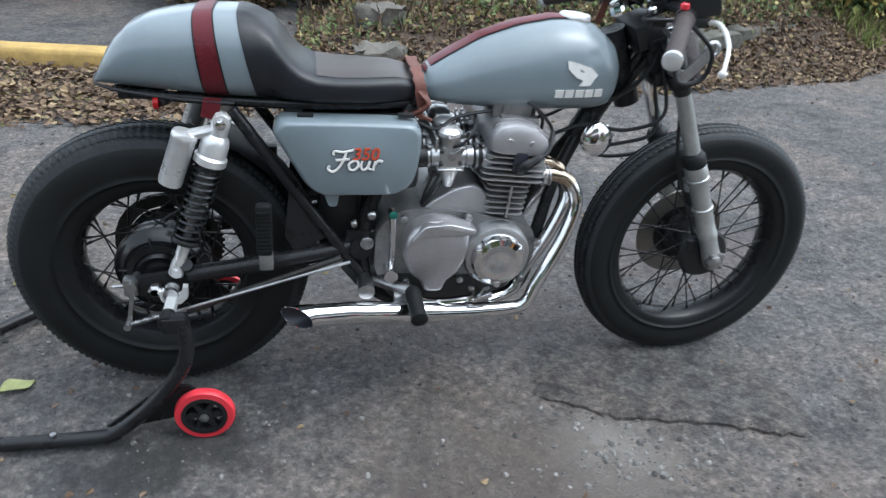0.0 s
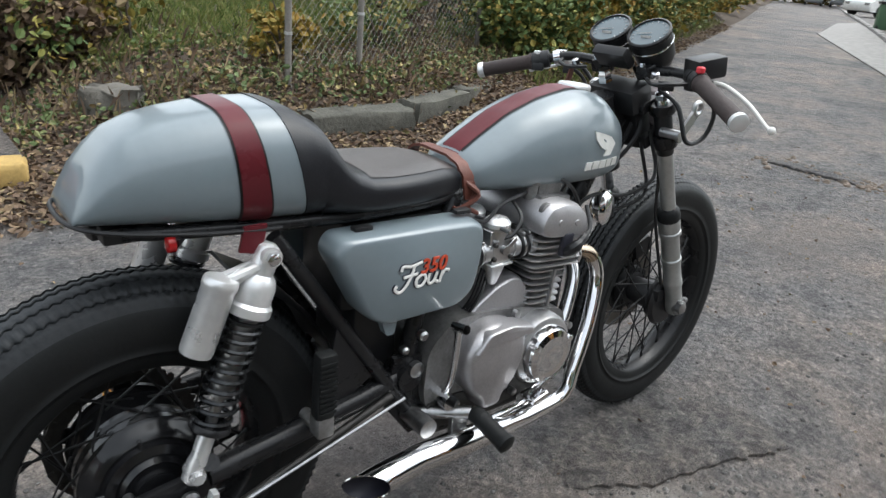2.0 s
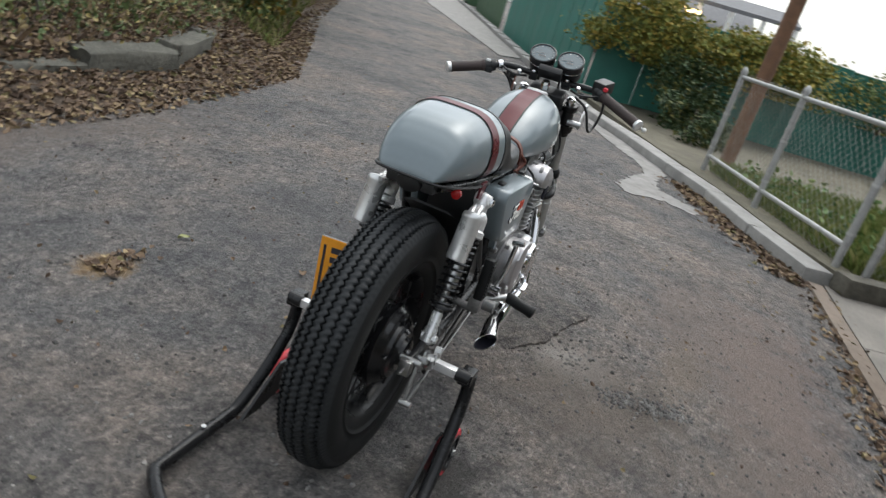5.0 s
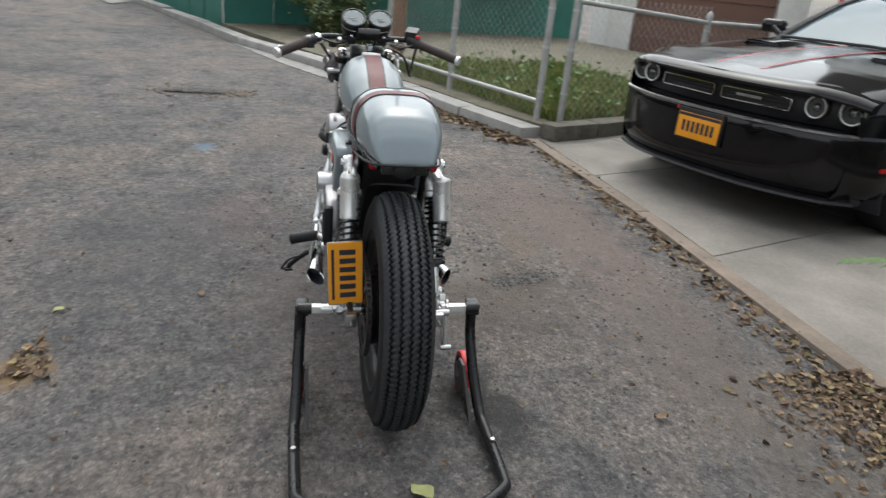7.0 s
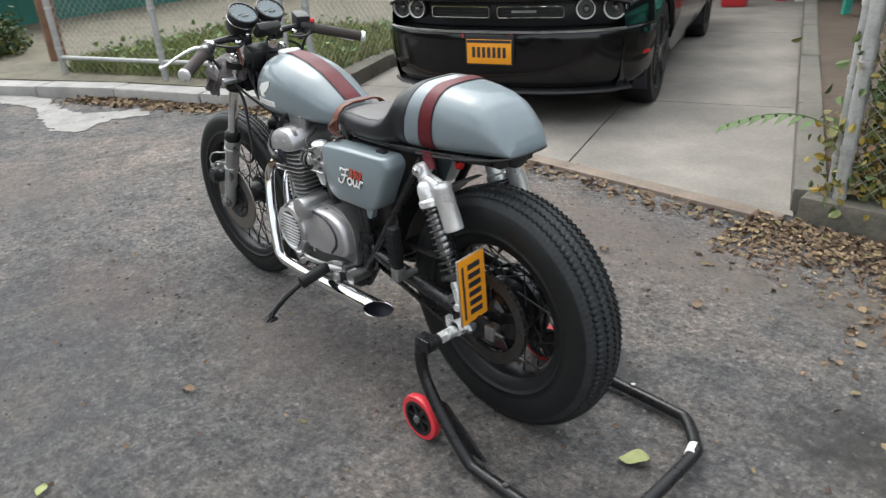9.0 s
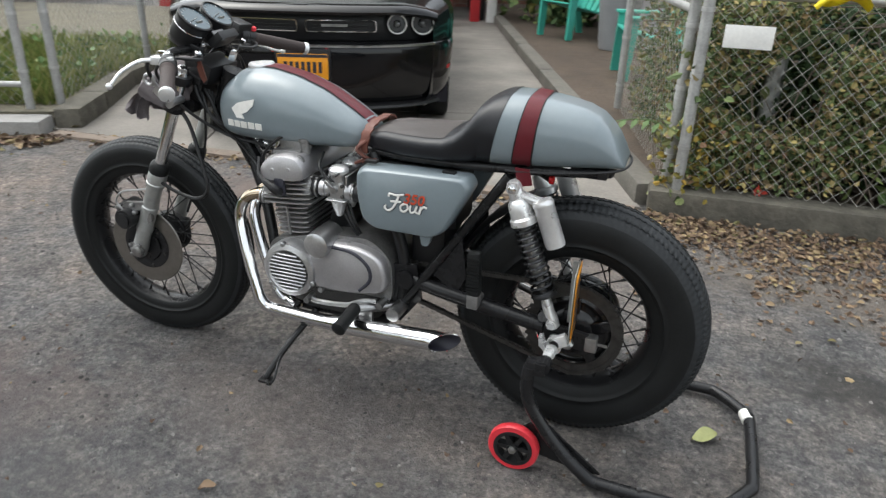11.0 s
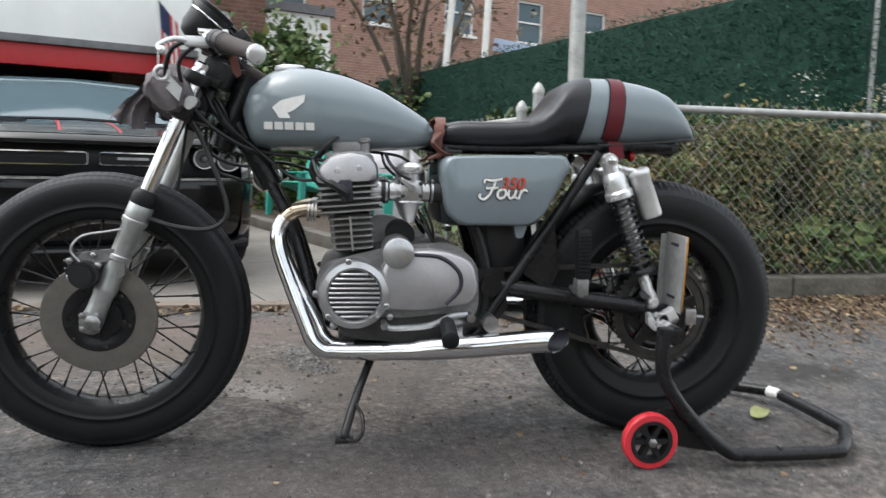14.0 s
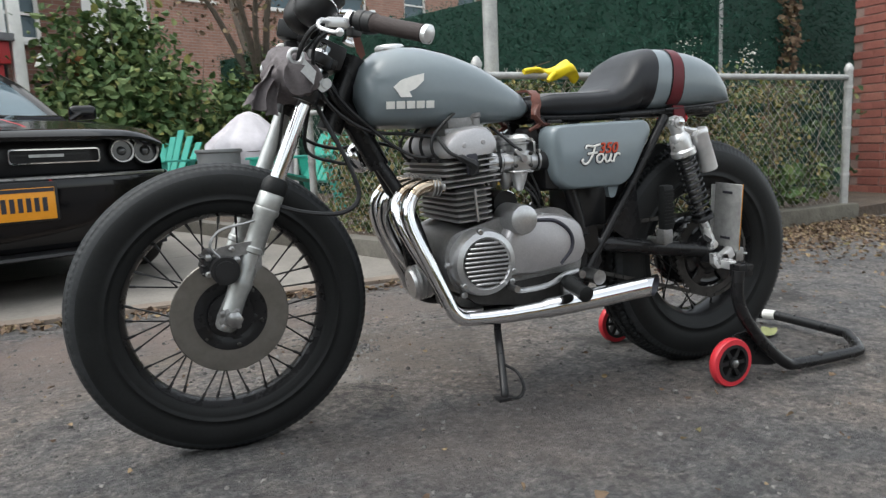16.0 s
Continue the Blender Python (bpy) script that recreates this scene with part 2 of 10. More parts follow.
M_GRIP = plain("brown_grip", (0.04, 0.028, 0.026), 0.75, vary=0.2, bump=0.6, bscale=300)
M_CHROME = plain("chrome", (0.75, 0.75, 0.76), 0.08, 1.0, vary=0.04, rvar=0.04)
M_HEAT = plain("heat_blued_chrome", (0.5, 0.41, 0.31), 0.14, 1.0, vary=0.25, scale=12)
M_ALU = plain("cast_aluminium", (0.52, 0.52, 0.525), 0.34, 0.92, vary=0.16, scale=14, bump=0.1, bscale=180, bdist=0.001)
M_SATIN = plain("matt_blasted_aluminium", (0.47, 0.46, 0.47), 0.46, 0.88, vary=0.14, scale=9, bump=0.12, bscale=240, bdist=0.001)
# dark tone that stands for shade between fins, between ribs and under the crankcase
M_GAPSHADE = plain("shade_dark_casting", (0.055, 0.053, 0.051), 0.5, 0.5, vary=0.35, scale=22, bump=0.3, bscale=120)
M_ALUDARK = plain("stained_aluminium", (0.25, 0.246, 0.244), 0.48, 0.8, vary=0.3, scale=18, bump=0.3, bscale=150)
M_SPRING = plain("blackened_spring_steel", (0.035, 0.036, 0.038), 0.22, 0.6, vary=0.2, scale=30)
M_SILVER = plain("satin_silver", (0.72, 0.72, 0.72), 0.3, 0.6, vary=0.08, scale=10)
M_STEEL = plain("steel", (0.4, 0.4, 0.4), 0.35, 1.0, vary=0.2, scale=20)
M_DISC = plain("brake_disc_steel", (0.27, 0.255, 0.235), 0.42, 1.0, vary=0.12, scale=25)
M_FORK = plain("grey_fork_slider", (0.44, 0.45, 0.44), 0.4, 0.75, vary=0.15, scale=12)
M_CHAIN = plain("chain_steel", (0.06, 0.057, 0.054), 0.5, 0.7, vary=0.3, scale=40)
M_RED = plain("red_polyurethane", (0.62, 0.035, 0.05), 0.4, vary=0.08)
M_REDLENS = plain("red_lens", (0.4, 0.01, 0.012), 0.15, vary=0.05)
M_ORANGE = plain("orange_plate", (0.75, 0.3, 0.015), 0.4, vary=0.08)
# also the dark of openings that are not cut, as plug recess and scoop mouth
M_INK = plain("dark_ink_and_opening_shade", (0.02, 0.02, 0.03), 0.5)
M_WHITE = plain("white_paint", (0.72, 0.71, 0.68), 0.55, vary=0.1)
M_OFFWHITE = plain("weathered_white_wall", (0.85, 0.85, 0.83), 0.8, vary=0.1, scale=0.8, bump=0.2)
M_ORANGERED = plain("orange_red_enamel", (0.55, 0.07, 0.03), 0.4)
M_CLOTH = plain("grey_cloth", (0.125, 0.11, 0.114), 0.9, vary=0.2, scale=15, bump=0.6, bscale=120)
M_GALV = plain("galvanised_steel", (0.46, 0.46, 0.45), 0.45, 0.6, vary=0.2, scale=15)
M_WIRE = plain("weathered_zinc_wire", (0.36, 0.35, 0.32), 0.6, 0.0, vary=0.25, scale=9)
M_GALVW = plain("painted_post", (0.37, 0.37, 0.36), 0.5, 0.35, vary=0.25, scale=15)
M_RUSTY = plain("rust_stained_post", (0.2, 0.185, 0.165), 0.7, 0.2, vary=0.4, scale=12, bump=0.3)
M_CARBLACK = plain("black_car_paint", (0.004, 0.004, 0.005), 0.1, vary=0.1, coat=0.12, rvar=0.05)
M_CARMATT = plain("matt_grey_hood_stripe", (0.014, 0.018, 0.026), 0.22, vary=0.1)
# base colour raised bluish to carry part of the sky's reflection
M_GLASSDARK = plain("windscreen", (0.075, 0.112, 0.132), 0.06, vary=0.05, rvar=0.02)
M_LAMPGLASS = plain("lamp_glass", (0.5, 0.5, 0.5), 0.08, 0.7, vary=0.1)
M_LENS = plain("dark_lamp_lens", (0.16, 0.165, 0.17), 0.1, 0.7, vary=0.2)
M_TEAL = plain("teal_plastic", (0.05, 0.36, 0.28), 0.45, vary=0.08)
M_BIN = plain("grey_bin_plastic", (0.22, 0.225, 0.23), 0.5, vary=0.1)
M_TARP = plain("pale_tarpaulin", (0.56, 0.53, 0.56), 0.6, vary=0.1, scale=4, bump=0.6, bscale=8, bdist=0.02)
M_YELLOW = plain("yellow_plastic", (0.8, 0.62, 0.01), 0.45, vary=0.06)
M_YELLOWK = plain("worn_yellow_paint", (0.4, 0.27, 0.09), 0.85, vary=0.3, scale=9, bump=0.5)
M_GREENFENCE = plain("teal_fence_panels", (0.032, 0.17, 0.135), 0.6, vary=0.25, scale=2, bump=0.3)
M_GLOW = plain("lamp_glow", (0.9, 0.6, 0.3), 0.5)
M_GLOW.node_tree.nodes["Principled BSDF"].inputs["Emission Color"].default_value = (1, 0.62, 0.28, 1)
M_GLOW.node_tree.nodes["Principled BSDF"].inputs["Emission Strength"].default_value = 4.0
M_HEDGEBASE = plain("hedge_backing", (0.008, 0.04, 0.026), 0.9, vary=0.3, scale=20)
M_BARK = plain("bark", (0.1, 0.08, 0.062), 0.9, vary=0.35, scale=12, bump=1.0, bscale=50, bdist=0.01)
M_WOODPOLE = plain("weathered_wood_pole", (0.16, 0.085, 0.05), 0.85, vary=0.3, scale=8, bump=0.5)
M_BRICK = brick_mat("red_brick", (0.21, 0.1, 0.072), (0.155, 0.075, 0.056), (0.2, 0.17, 0.15))
M_BRICKP = brick_mat("pale_brick", (0.36, 0.2, 0.15), (0.3, 0.16, 0.12), (0.35, 0.3, 0.26))
M_MORTAR = plain("mortar", (0.21, 0.15, 0.13), 0.95, vary=0.2, bump=0.6)
M_PIERBRICK, bnt, bbs = node_mat("pier_brick")
info = bnt.nodes.new("ShaderNodeObjectInfo")
bc = ramp(bnt, info.outputs["Random"], [(0.0, (0.2, 0.065, 0.05)), (0.5, (0.25, 0.085, 0.065)), (1.0, (0.28, 0.115, 0.085))])
bn = noise_node(bnt, 40, 4)
bnt.links.new(mix_col(bnt, 0.6, bc.outputs[0], ramp(bnt, bn.outputs[0], [(0.3, (0.55, 0.55, 0.55)), (0.7, (1.1, 1.1, 1.1))]).outputs[0], 'MULTIPLY'), bbs.inputs["Base Color"])
bbs.inputs["Roughness"].default_value = 0.9
link_bump(bnt, bbs, bn.outputs[0], 0.6, 0.004)
M_REDPAINT = plain("red_painted_metal", (0.42, 0.02, 0.025), 0.5, vary=0.1)
M_ROOF = plain("grey_shingles", (0.16, 0.16, 0.168), 0.9, vary=0.3, scale=9, bump=0.5)
M_GDOOR = plain("green_garage_door", (0.05, 0.11, 0.055), 0.6, vary=0.1)
M_BROWNDOOR = plain("brown_garage_door", (0.16, 0.085, 0.065), 0.7, vary=0.15, scale=2)
M_WHITECAR = plain("white_car_paint", (0.6, 0.6, 0.58), 0.25, vary=0.03, coat=0.8)
M_GREYCAR = plain("grey_car_paint", (0.25, 0.26, 0.27), 0.25, vary=0.03, coat=0.8)
M_REDCAR = plain("dark_red_car_paint", (0.12, 0.012, 0.012), 0.2, vary=0.05, coat=1.0)
# blue-grey here is the sky's reflection, put into the dial colour
M_FACESKY = plain("gauge_face_sky_tint", (0.05, 0.08, 0.095), 0.2, vary=0.1, coat=0.4)
M_STONE = plain("grey_stone_grit", (0.15, 0.142, 0.133), 0.9, vary=0.25, scale=10, bump=0.6, island=0.6)
M_L_IVY = leaf_mat("ivy_leaves", [(0.0, (0.055, 0.085, 0.033)), (0.4, (0.13, 0.18, 0.065)), (0.62, (0.22, 0.225, 0.09)), (0.76, (0.2, 0.14, 0.085)), (0.92, (0.4, 0.33, 0.12)), (1.0, (0.19, 0.1, 0.07))])
M_L_BUSH = leaf_mat("shrub_leaves", [(0.0, (0.055, 0.1, 0.032)), (0.55, (0.135, 0.185, 0.06)), (0.82, (0.31, 0.3, 0.075)), (1.0, (0.4, 0.25, 0.065))])
M_L_DRY = leaf_mat("dry_leaves", [(0.0, (0.075, 0.05, 0.036)), (0.4, (0.14, 0.093, 0.062)), (0.75, (0.215, 0.15, 0.095)), (0.93, (0.33, 0.25, 0.14)), (1.0, (0.12, 0.11, 0.045))], 0.8)
M_CRUMB = plain("asphalt_crumbs", (0.115, 0.11, 0.105), 0.9, vary=0.3, island=0.6)
M_L_FRESH = leaf_mat("fresh_shrub_leaves", [(0.0, (0.05, 0.1, 0.035)), (0.5, (0.11, 0.17, 0.06)), (0.9, (0.2, 0.26, 0.1)), (1.0, (0.3, 0.28, 0.08))])
M_L_YEL = leaf_mat("autumn_leaves", [(0.0, (0.1, 0.1, 0.02)), (0.5, (0.26, 0.2, 0.035)), (1.0, (0.36, 0.22, 0.04))])
M_L_CREEP = leaf_mat("creeper_leaves", [(0.0, (0.11, 0.15, 0.04)), (0.45, (0.22, 0.24, 0.055)), (0.8, (0.36, 0.3, 0.06)), (1.0, (0.42, 0.29, 0.06))])
M_L_DARK = leaf_mat("dark_leaves", [(0.0, (0.018, 0.042, 0.015)), (0.7, (0.053, 0.090, 0.030)), (1.0, (0.150, 0.135, 0.030))])
M_L_HEDGE = leaf_mat("artificial_hedge_needles", [(0.0, (0.008, 0.042, 0.027)), (0.7, (0.013, 0.07, 0.045)), (1.0, (0.022, 0.095, 0.062))])
M_L_GRASS = leaf_mat("grass_blades", [(0.0, (0.08, 0.12, 0.025)), (0.6, (0.19, 0.24, 0.06)), (1.0, (0.33, 0.3, 0.12))])
M_L_WEED = leaf_mat("weed_leaves", [(0.0, (0.07, 0.13, 0.04)), (0.6, (0.12, 0.2, 0.06)), (1.0, (0.2, 0.25, 0.08))])
M_L_WHITE = leaf_mat("white_petals", [(0.0, (0.4, 0.38, 0.32)), (1.0, (0.6, 0.6, 0.55))])
M_L_LIME = leaf_mat("yellow_green_leaf", [(0.0, (0.28, 0.3, 0.12)), (1.0, (0.33, 0.34, 0.15))])


for m_dull, level in ((M_RUBBER, 0.2), (M_TREAD, 0.24), (M_VINYL, 0.35), (M_CARBLACK, 0.32), (M_GLASSDARK, 0.3), (M_BLACKPL, 0.4), (M_DRUM, 0.45), (M_BLACK, 0.3), (M_BLUEGREY, 0.3), (M_STRIPE, 0.22), (M_STRIPE_EDGE, 0.25)):
    m_dull.node_tree.nodes["Principled BSDF"].inputs["Specular IOR Level"].default_value = level


# ---- mesh helpers ----
def finish(bm, name, mat, parent=None, label="", sharp=38, flat=False):
    bmesh.ops.recalc_face_normals(bm, faces=bm.faces)
    lim = radians(sharp)
    for f in bm.faces:
        f.smooth = not flat
    for e in bm.edges:
        if len(e.link_faces) == 2 and e.calc_face_angle(0) > lim:
            e.smooth = False
    me = bpy.data.meshes.new(name)
    bm.to_mesh(me)
    bm.free()
    for m in (mat if isinstance(mat, (list, tuple)) else (mat,)):
        me.materials.append(m)
    ob = new(name, me)
    if parent is not None:
        ob.parent = parent
    if label:
        tagged(ob, label)
    return ob


def part(name, bm, mat, parent, label="", sharp=38):
    return finish(bm, name, mat, parent, label, sharp)


def thing(name, loc, label, category, rz=0.0, group="", kind=""):
    e = new(name)
    e.empty_display_size = 0.1
    e.matrix_world = pose(*loc, 0, 0, rz)
    return tagged(e, label, category, group, kind)


def solo(name, bm, mat, label, category, kind="", group="", sharp=38):
    return tagged(finish(bm, name, mat, None, "", sharp), label, category, group, kind)


def V(*a):
    return Vector(a)


def add_box(bm, c, s, rot=None, bevel=0.0, seg=2):
    r = bmesh.ops.create_cube(bm, size=1.0)
    vs = r["verts"]
    bmesh.ops.scale(bm, vec=s, verts=vs)
    if bevel:
        es = list({e for v in vs for e in v.link_edges})
        g = bmesh.ops.bevel(bm, geom=es, offset=bevel, segments=seg, profile=0.6, affect='EDGES')
        vs = list({v for f in g["faces"] for v in f.verts} | {v for v in vs if v.is_valid})
    m = (rot.to_4x4() if rot else Matrix.Identity(4))
    bmesh.ops.transform(bm, matrix=Matrix.Translation(c) @ m, verts=vs)
    return vs


def ring_loft(bm, rings, cap=True, closed=False):
    """Skin between rings of points, each ring with the same count."""
    rows = [[bm.verts.new(p) for p in ring] for ring in rings]
    n = len(rows[0])
    pairs = list(zip(rows, rows[1:]))
    if closed:
        pairs.append((rows[-1], rows[0]))
    for a, b in pairs:
        for i in range(n):
            j = (i + 1) % n
            try:
                bm.faces.new((a[i], a[j], b[j], b[i]))
            except ValueError:
                pass
    if cap and not closed:
        bm.faces.new(rows[0][::-1])
        bm.faces.new(rows[-1])
    return rows


def smooth_pts(pts, sub=6, closed=False):
    """Catmull-Rom through the points."""
    P = [Vector(p) for p in pts]
    n = len(P)
    out = []
    for i in range(n if closed else n - 1):
        p0 = P[(i - 1) % n] if closed or i else P[0] * 2 - P[1]
        p1, p2 = P[i], P[(i + 1) % n]
        p3 = P[(i + 2) % n] if closed or i + 2 < n else P[-1] * 2 - P[-2]
        for k in range(sub):
            t = k / sub
            out.append(0.5 * ((2 * p1) + (p2 - p0) * t + (2 * p0 - 5 * p1 + 4 * p2 - p3) * t * t + (3 * p1 - p0 - 3 * p2 + p3) * t ** 3))
    if not closed:
        out.append(P[-1])
    return out


def add_tube(bm, pts, r, n=10, cap=True, closed=False, radii=None):
    pts = [Vector(p) for p in pts]
    up = None
    rings = []
    m = len(pts)
    for i, p in enumerate(pts):
        if closed:
            d = pts[(i + 1) % m] - pts[i - 1]
        else:
            d = pts[min(i + 1, m - 1)] - pts[max(i - 1, 0)]
        d.normalize()
        if up is None:
            up = d.orthogonal().normalized()
        else:
            up = (up - d * up.dot(d)).normalized()
        s = d.cross(up)
        rr = radii[i] if radii else r
        rings.append([p + (up * math.cos(a) + s * math.sin(a)) * rr for a in (2 * math.pi * k / n for k in range(n))])
    ring_loft(bm, rings, cap, closed)


def add_cyl(bm, p0, p1, r0, r1=None, n=20):
    p0, p1 = Vector(p0), Vector(p1)
    add_tube(bm, [p0, p1], r0, n, radii=[r0, r0 if r1 is None else r1])


def add_lathe(bm, prof, origin, axis, n=32, cap=True):
    """prof: (radius, way along the axis)."""
    a = Vector(axis).normalized()
    u = a.orthogonal().normalized()
    if abs(a.y) > 0.99:
        u = V(1, 0, 0)
    w = a.cross(u)
    o = Vector(origin)
    rings = [[o + a * h + (u * math.cos(t) + w * math.sin(t)) * r for t in (2 * math.pi * k / n for k in range(n))] for r, h in prof]
    ring_loft(bm, rings, cap)


def add_ball(bm, c, r, seg=14, scale=(1, 1, 1)):
    g = bmesh.ops.create_uvsphere(bm, u_segments=seg, v_segments=max(6, seg // 2), radius=r)
    bmesh.ops.scale(bm, vec=scale, verts=g["verts"])
    bmesh.ops.translate(bm, vec=c, verts=g["verts"])
    return g["verts"]


def add_slab(bm, poly, y0, y1, inset=0.0, lift=0.0):
    """A plate from an outline in x and z between y0 and y1; the y1 face is drawn in by inset over lift."""
    c = V(sum(p[0] for p in poly) / len(poly), 0, sum(p[1] for p in poly) / len(poly))

    def shrink(k, y):
        return [V(c.x + (p[0] - c.x) * k, y, c.z + (p[1] - c.z) * k) for p in poly]
    size = max(math.hypot(p[0] - c.x, p[1] - c.z) for p in poly)
    sg = 1 if y1 > y0 else -1
    rings = [shrink(1, y0)]
    if inset:
        for k in range(5):
            a = k / 4 * math.pi / 2
            rings.append(shrink(1 - inset / size * (1 - math.cos(a)), y1 - sg * lift * (1 - math.sin(a))))
    else:
        rings.append(shrink(1, y1))
    ring_loft(bm, rings)


def round_poly(poly, r=0.02, seg=4):
    """The outline with its corners rounded."""
    out = []
    n = len(poly)
    for i in range(n):
        p, a, b = Vector(poly[i]), Vector(poly[i - 1]), Vector(poly[(i + 1) % n])
        d1, d2 = (a - p), (b - p)
        k = min(r, d1.length * 0.45, d2.length * 0.45)
        s, e = p + d1.normalized() * k, p + d2.normalized() * k
        for j in range(seg + 1):
            t = j / seg
            q = s * (1 - t) ** 2 + p * 2 * t * (1 - t) + e * t * t
            out.append((q.x, q.y))
    return out


def add_leaf_cloud(verts, faces, centres, size, up=0.0, rng=None, fold=0.3, aspect=0.7):
    """Appends one pointed, folded leaf at each centre to the lists."""
    rng = rng or np.random.default_rng(1)
    n = len(centres)
    d = rng.normal(size=(n, 3))
    d[:, 2] *= (1 - up)
    d /= np.linalg.norm(d, axis=1)[:, None] + 1e-9
    q = rng.normal(size=(n, 3))
    s = np.cross(d, q)
    s /= np.linalg.norm(s, axis=1)[:, None] + 1e-9
    if up > 0:
        s[:, 2] *= (1 - up)
        s /= np.linalg.norm(s, axis=1)[:, None] + 1e-9
    nn = np.cross(d, s)
    L = size * rng.uniform(0.6, 1.4, n)[:, None]
    W = L * aspect * 0.5
    c = np.asarray(centres)
    droop = nn * L * rng.uniform(-0.12, 0.05, n)[:, None]
    a = c - d * L * 0.5
    b = c + d * L * 0.5 + droop
    lift = nn * L * fold * 0.4
    l1, l2 = c - d * L * 0.2 + s * W * 0.95 + lift, c + d * L * 0.18 + s * W * 0.8 + lift * 0.9
    r1, r2 = c - d * L * 0.2 - s * W * 0.95 + lift, c + d * L * 0.18 - s * W * 0.8 + lift * 0.9
    base = len(verts)
    verts.extend(map(tuple, np.stack([a, r1, r2, b, l2, l1], 1).reshape(-1, 3)))
    for k in range(base, base + 6 * n, 6):
        faces.append((k, k + 1, k + 2, k + 3))
        faces.append((k, k + 3, k + 4, k + 5))


def mesh_ob(name, verts, faces, mat, parent=None, smooth=False):
    me = bpy.data.meshes.new(name)
    me.from_pydata([tuple(v) for v in verts], [], faces)
    me.materials.append(mat)
    if smooth:
        me.polygons.foreach_set("use_smooth", [True] * len(me.polygons))
    ob = new(name, me)
    if parent is not None:
        ob.parent = parent
    return ob


def text_mesh(name, body, size, mat, parent, m, depth=0.002, shear=0.0, label=""):
    """Lettering as a mesh, in the built-in font."""
    cu = bpy.data.curves.new(name, 'FONT')
    cu.body, cu.size, cu.extrude, cu.shear, cu.resolution_u = body, size, depth, shear, 3
    cu.offset = size * 0.015
    tmp = bpy.data.objects.new(name, cu)
    scene.collection.objects.link(tmp)
    bpy.context.view_layer.update()
    me = bpy.data.meshes.new_from_object(tmp)
    bpy.data.objects.remove(tmp)
    me.transform(m)
    me.materials.clear()
    me.materials.append(mat)
    ob = new(name, me)
    ob.parent = parent
    if label:
        tagged(ob, label)
    return ob


def lerp(table, x):
    """Piecewise straight look-up in a table of (x, value)."""
    return float(np.interp(x, [p[0] for p in table], [p[1] for p in table]))


# ---- the large structure: lane, verge, drive ----
A = radians(21.7)
UX, VX = V(math.cos(A), math.sin(A), 0), V(math.sin(A), -math.cos(A), 0)     # across and into the drive
DR = V(-0.72, -1.8, 0)                                                        # the drive's corner at the lane


def drive(u, v, z=0.0):
    return DR + UX * u + VX * v + V(0, 0, z)


def sheet(bm, x0, x1, y0, y1, nx, ny, fz):
    g = [[bm.verts.new((x0 + (x1 - x0) * i / nx, y0 + (y1 - y0) * j / ny, 0)) for j in range(ny + 1)] for i in range(nx + 1)]
    for r in g:
        for v in r:
            v.co.z = fz(v.co.x, v.co.y)
    for i in range(nx):
        for j in range(ny):
            bm.faces.new((g[i][j], g[i + 1][j], g[i + 1][j + 1], g[i][j + 1]))


def verge_edge(x):
    return lerp([(-30, 9.0), (-6, 3.6), (-2, 1.97), (-1.2, 1.97), (-0.4, 2.16), (0.1, 2.4), (1.1, 2.44), (2.35, 2.68), (3.5, 2.95), (4.2, 3.35), (8.6, 5.8), (16.5, 9.6), (24, 13.2), (60, 31.6), (87, 45.6), (120, 63)], x)


def rise(x, y):
    """The lane climbs very gently far ahead."""
    d = 0.906 * x + 0.42 * y - 10
    return 0.015 * min(38.0, max(0.0, d)) + 0.003 * min(60.0, max(0.0, d - 38.0))


def lane_rel(x, y):
    return y - verge_edge(x)


def bank_z(x, y):
    """Height of the left verge over the lane."""
    d = lane_rel(x, y)
    k = lerp([(-1, -0.06), (0, -0.004), (0.25, 0.03), (0.55, 0.11), (0.9, 0.28), (1.5, 0.42), (3, 0.5), (30, 0.9)], d)
    low = min(1, max(0, (x + 0.5) / 1.2))                 # the parking side is level
    k = k * (low + (1 - low) * 0.1) if k > 0 else k
    return k + noise.noise((x * 1.7, y * 1.7, 0)) * 0.03 * min(1, max(0, d * 2)) * (0.2 + 0.8 * low) + rise(x, y)


bm = bmesh.new()
ring = [(-400, -400), (400, -400), (400, 400), (-400, 400)]
xs = [-400, -60, -14, -7] + [-4 + 0.25 * i for i in range(45)] + [9, 12, 16, 20, 25, 30, 36, 42, 50, 60, 75, 90, 110, 150, 400]
ys = [-400, -60, -14, -6] + [-3.5 + 0.25 * i for i in range(33)] + [6, 9, 12, 16, 20, 25, 30, 38, 45, 60, 90, 150, 400]
gv = [[bm.verts.new((x, y, 0.006 * noise.noise((x * 0.9, y * 0.9, 3)) if abs(x) < 5 and -1.4 < y < 4 and abs(x - 0.6) > 0.4 and abs(x + 0.7) > 0.5 else rise(x, y))) for y in ys] for x in xs]
for i in range(len(xs) - 1):
    for j in range(len(ys) - 1):
        bm.faces.new((gv[i][j], gv[i + 1][j], gv[i + 1][j + 1], gv[i][j + 1]))
solo("ground", bm, M_ASPHALT, "worn grey asphalt lane with grit and patches", "ground", "structure")

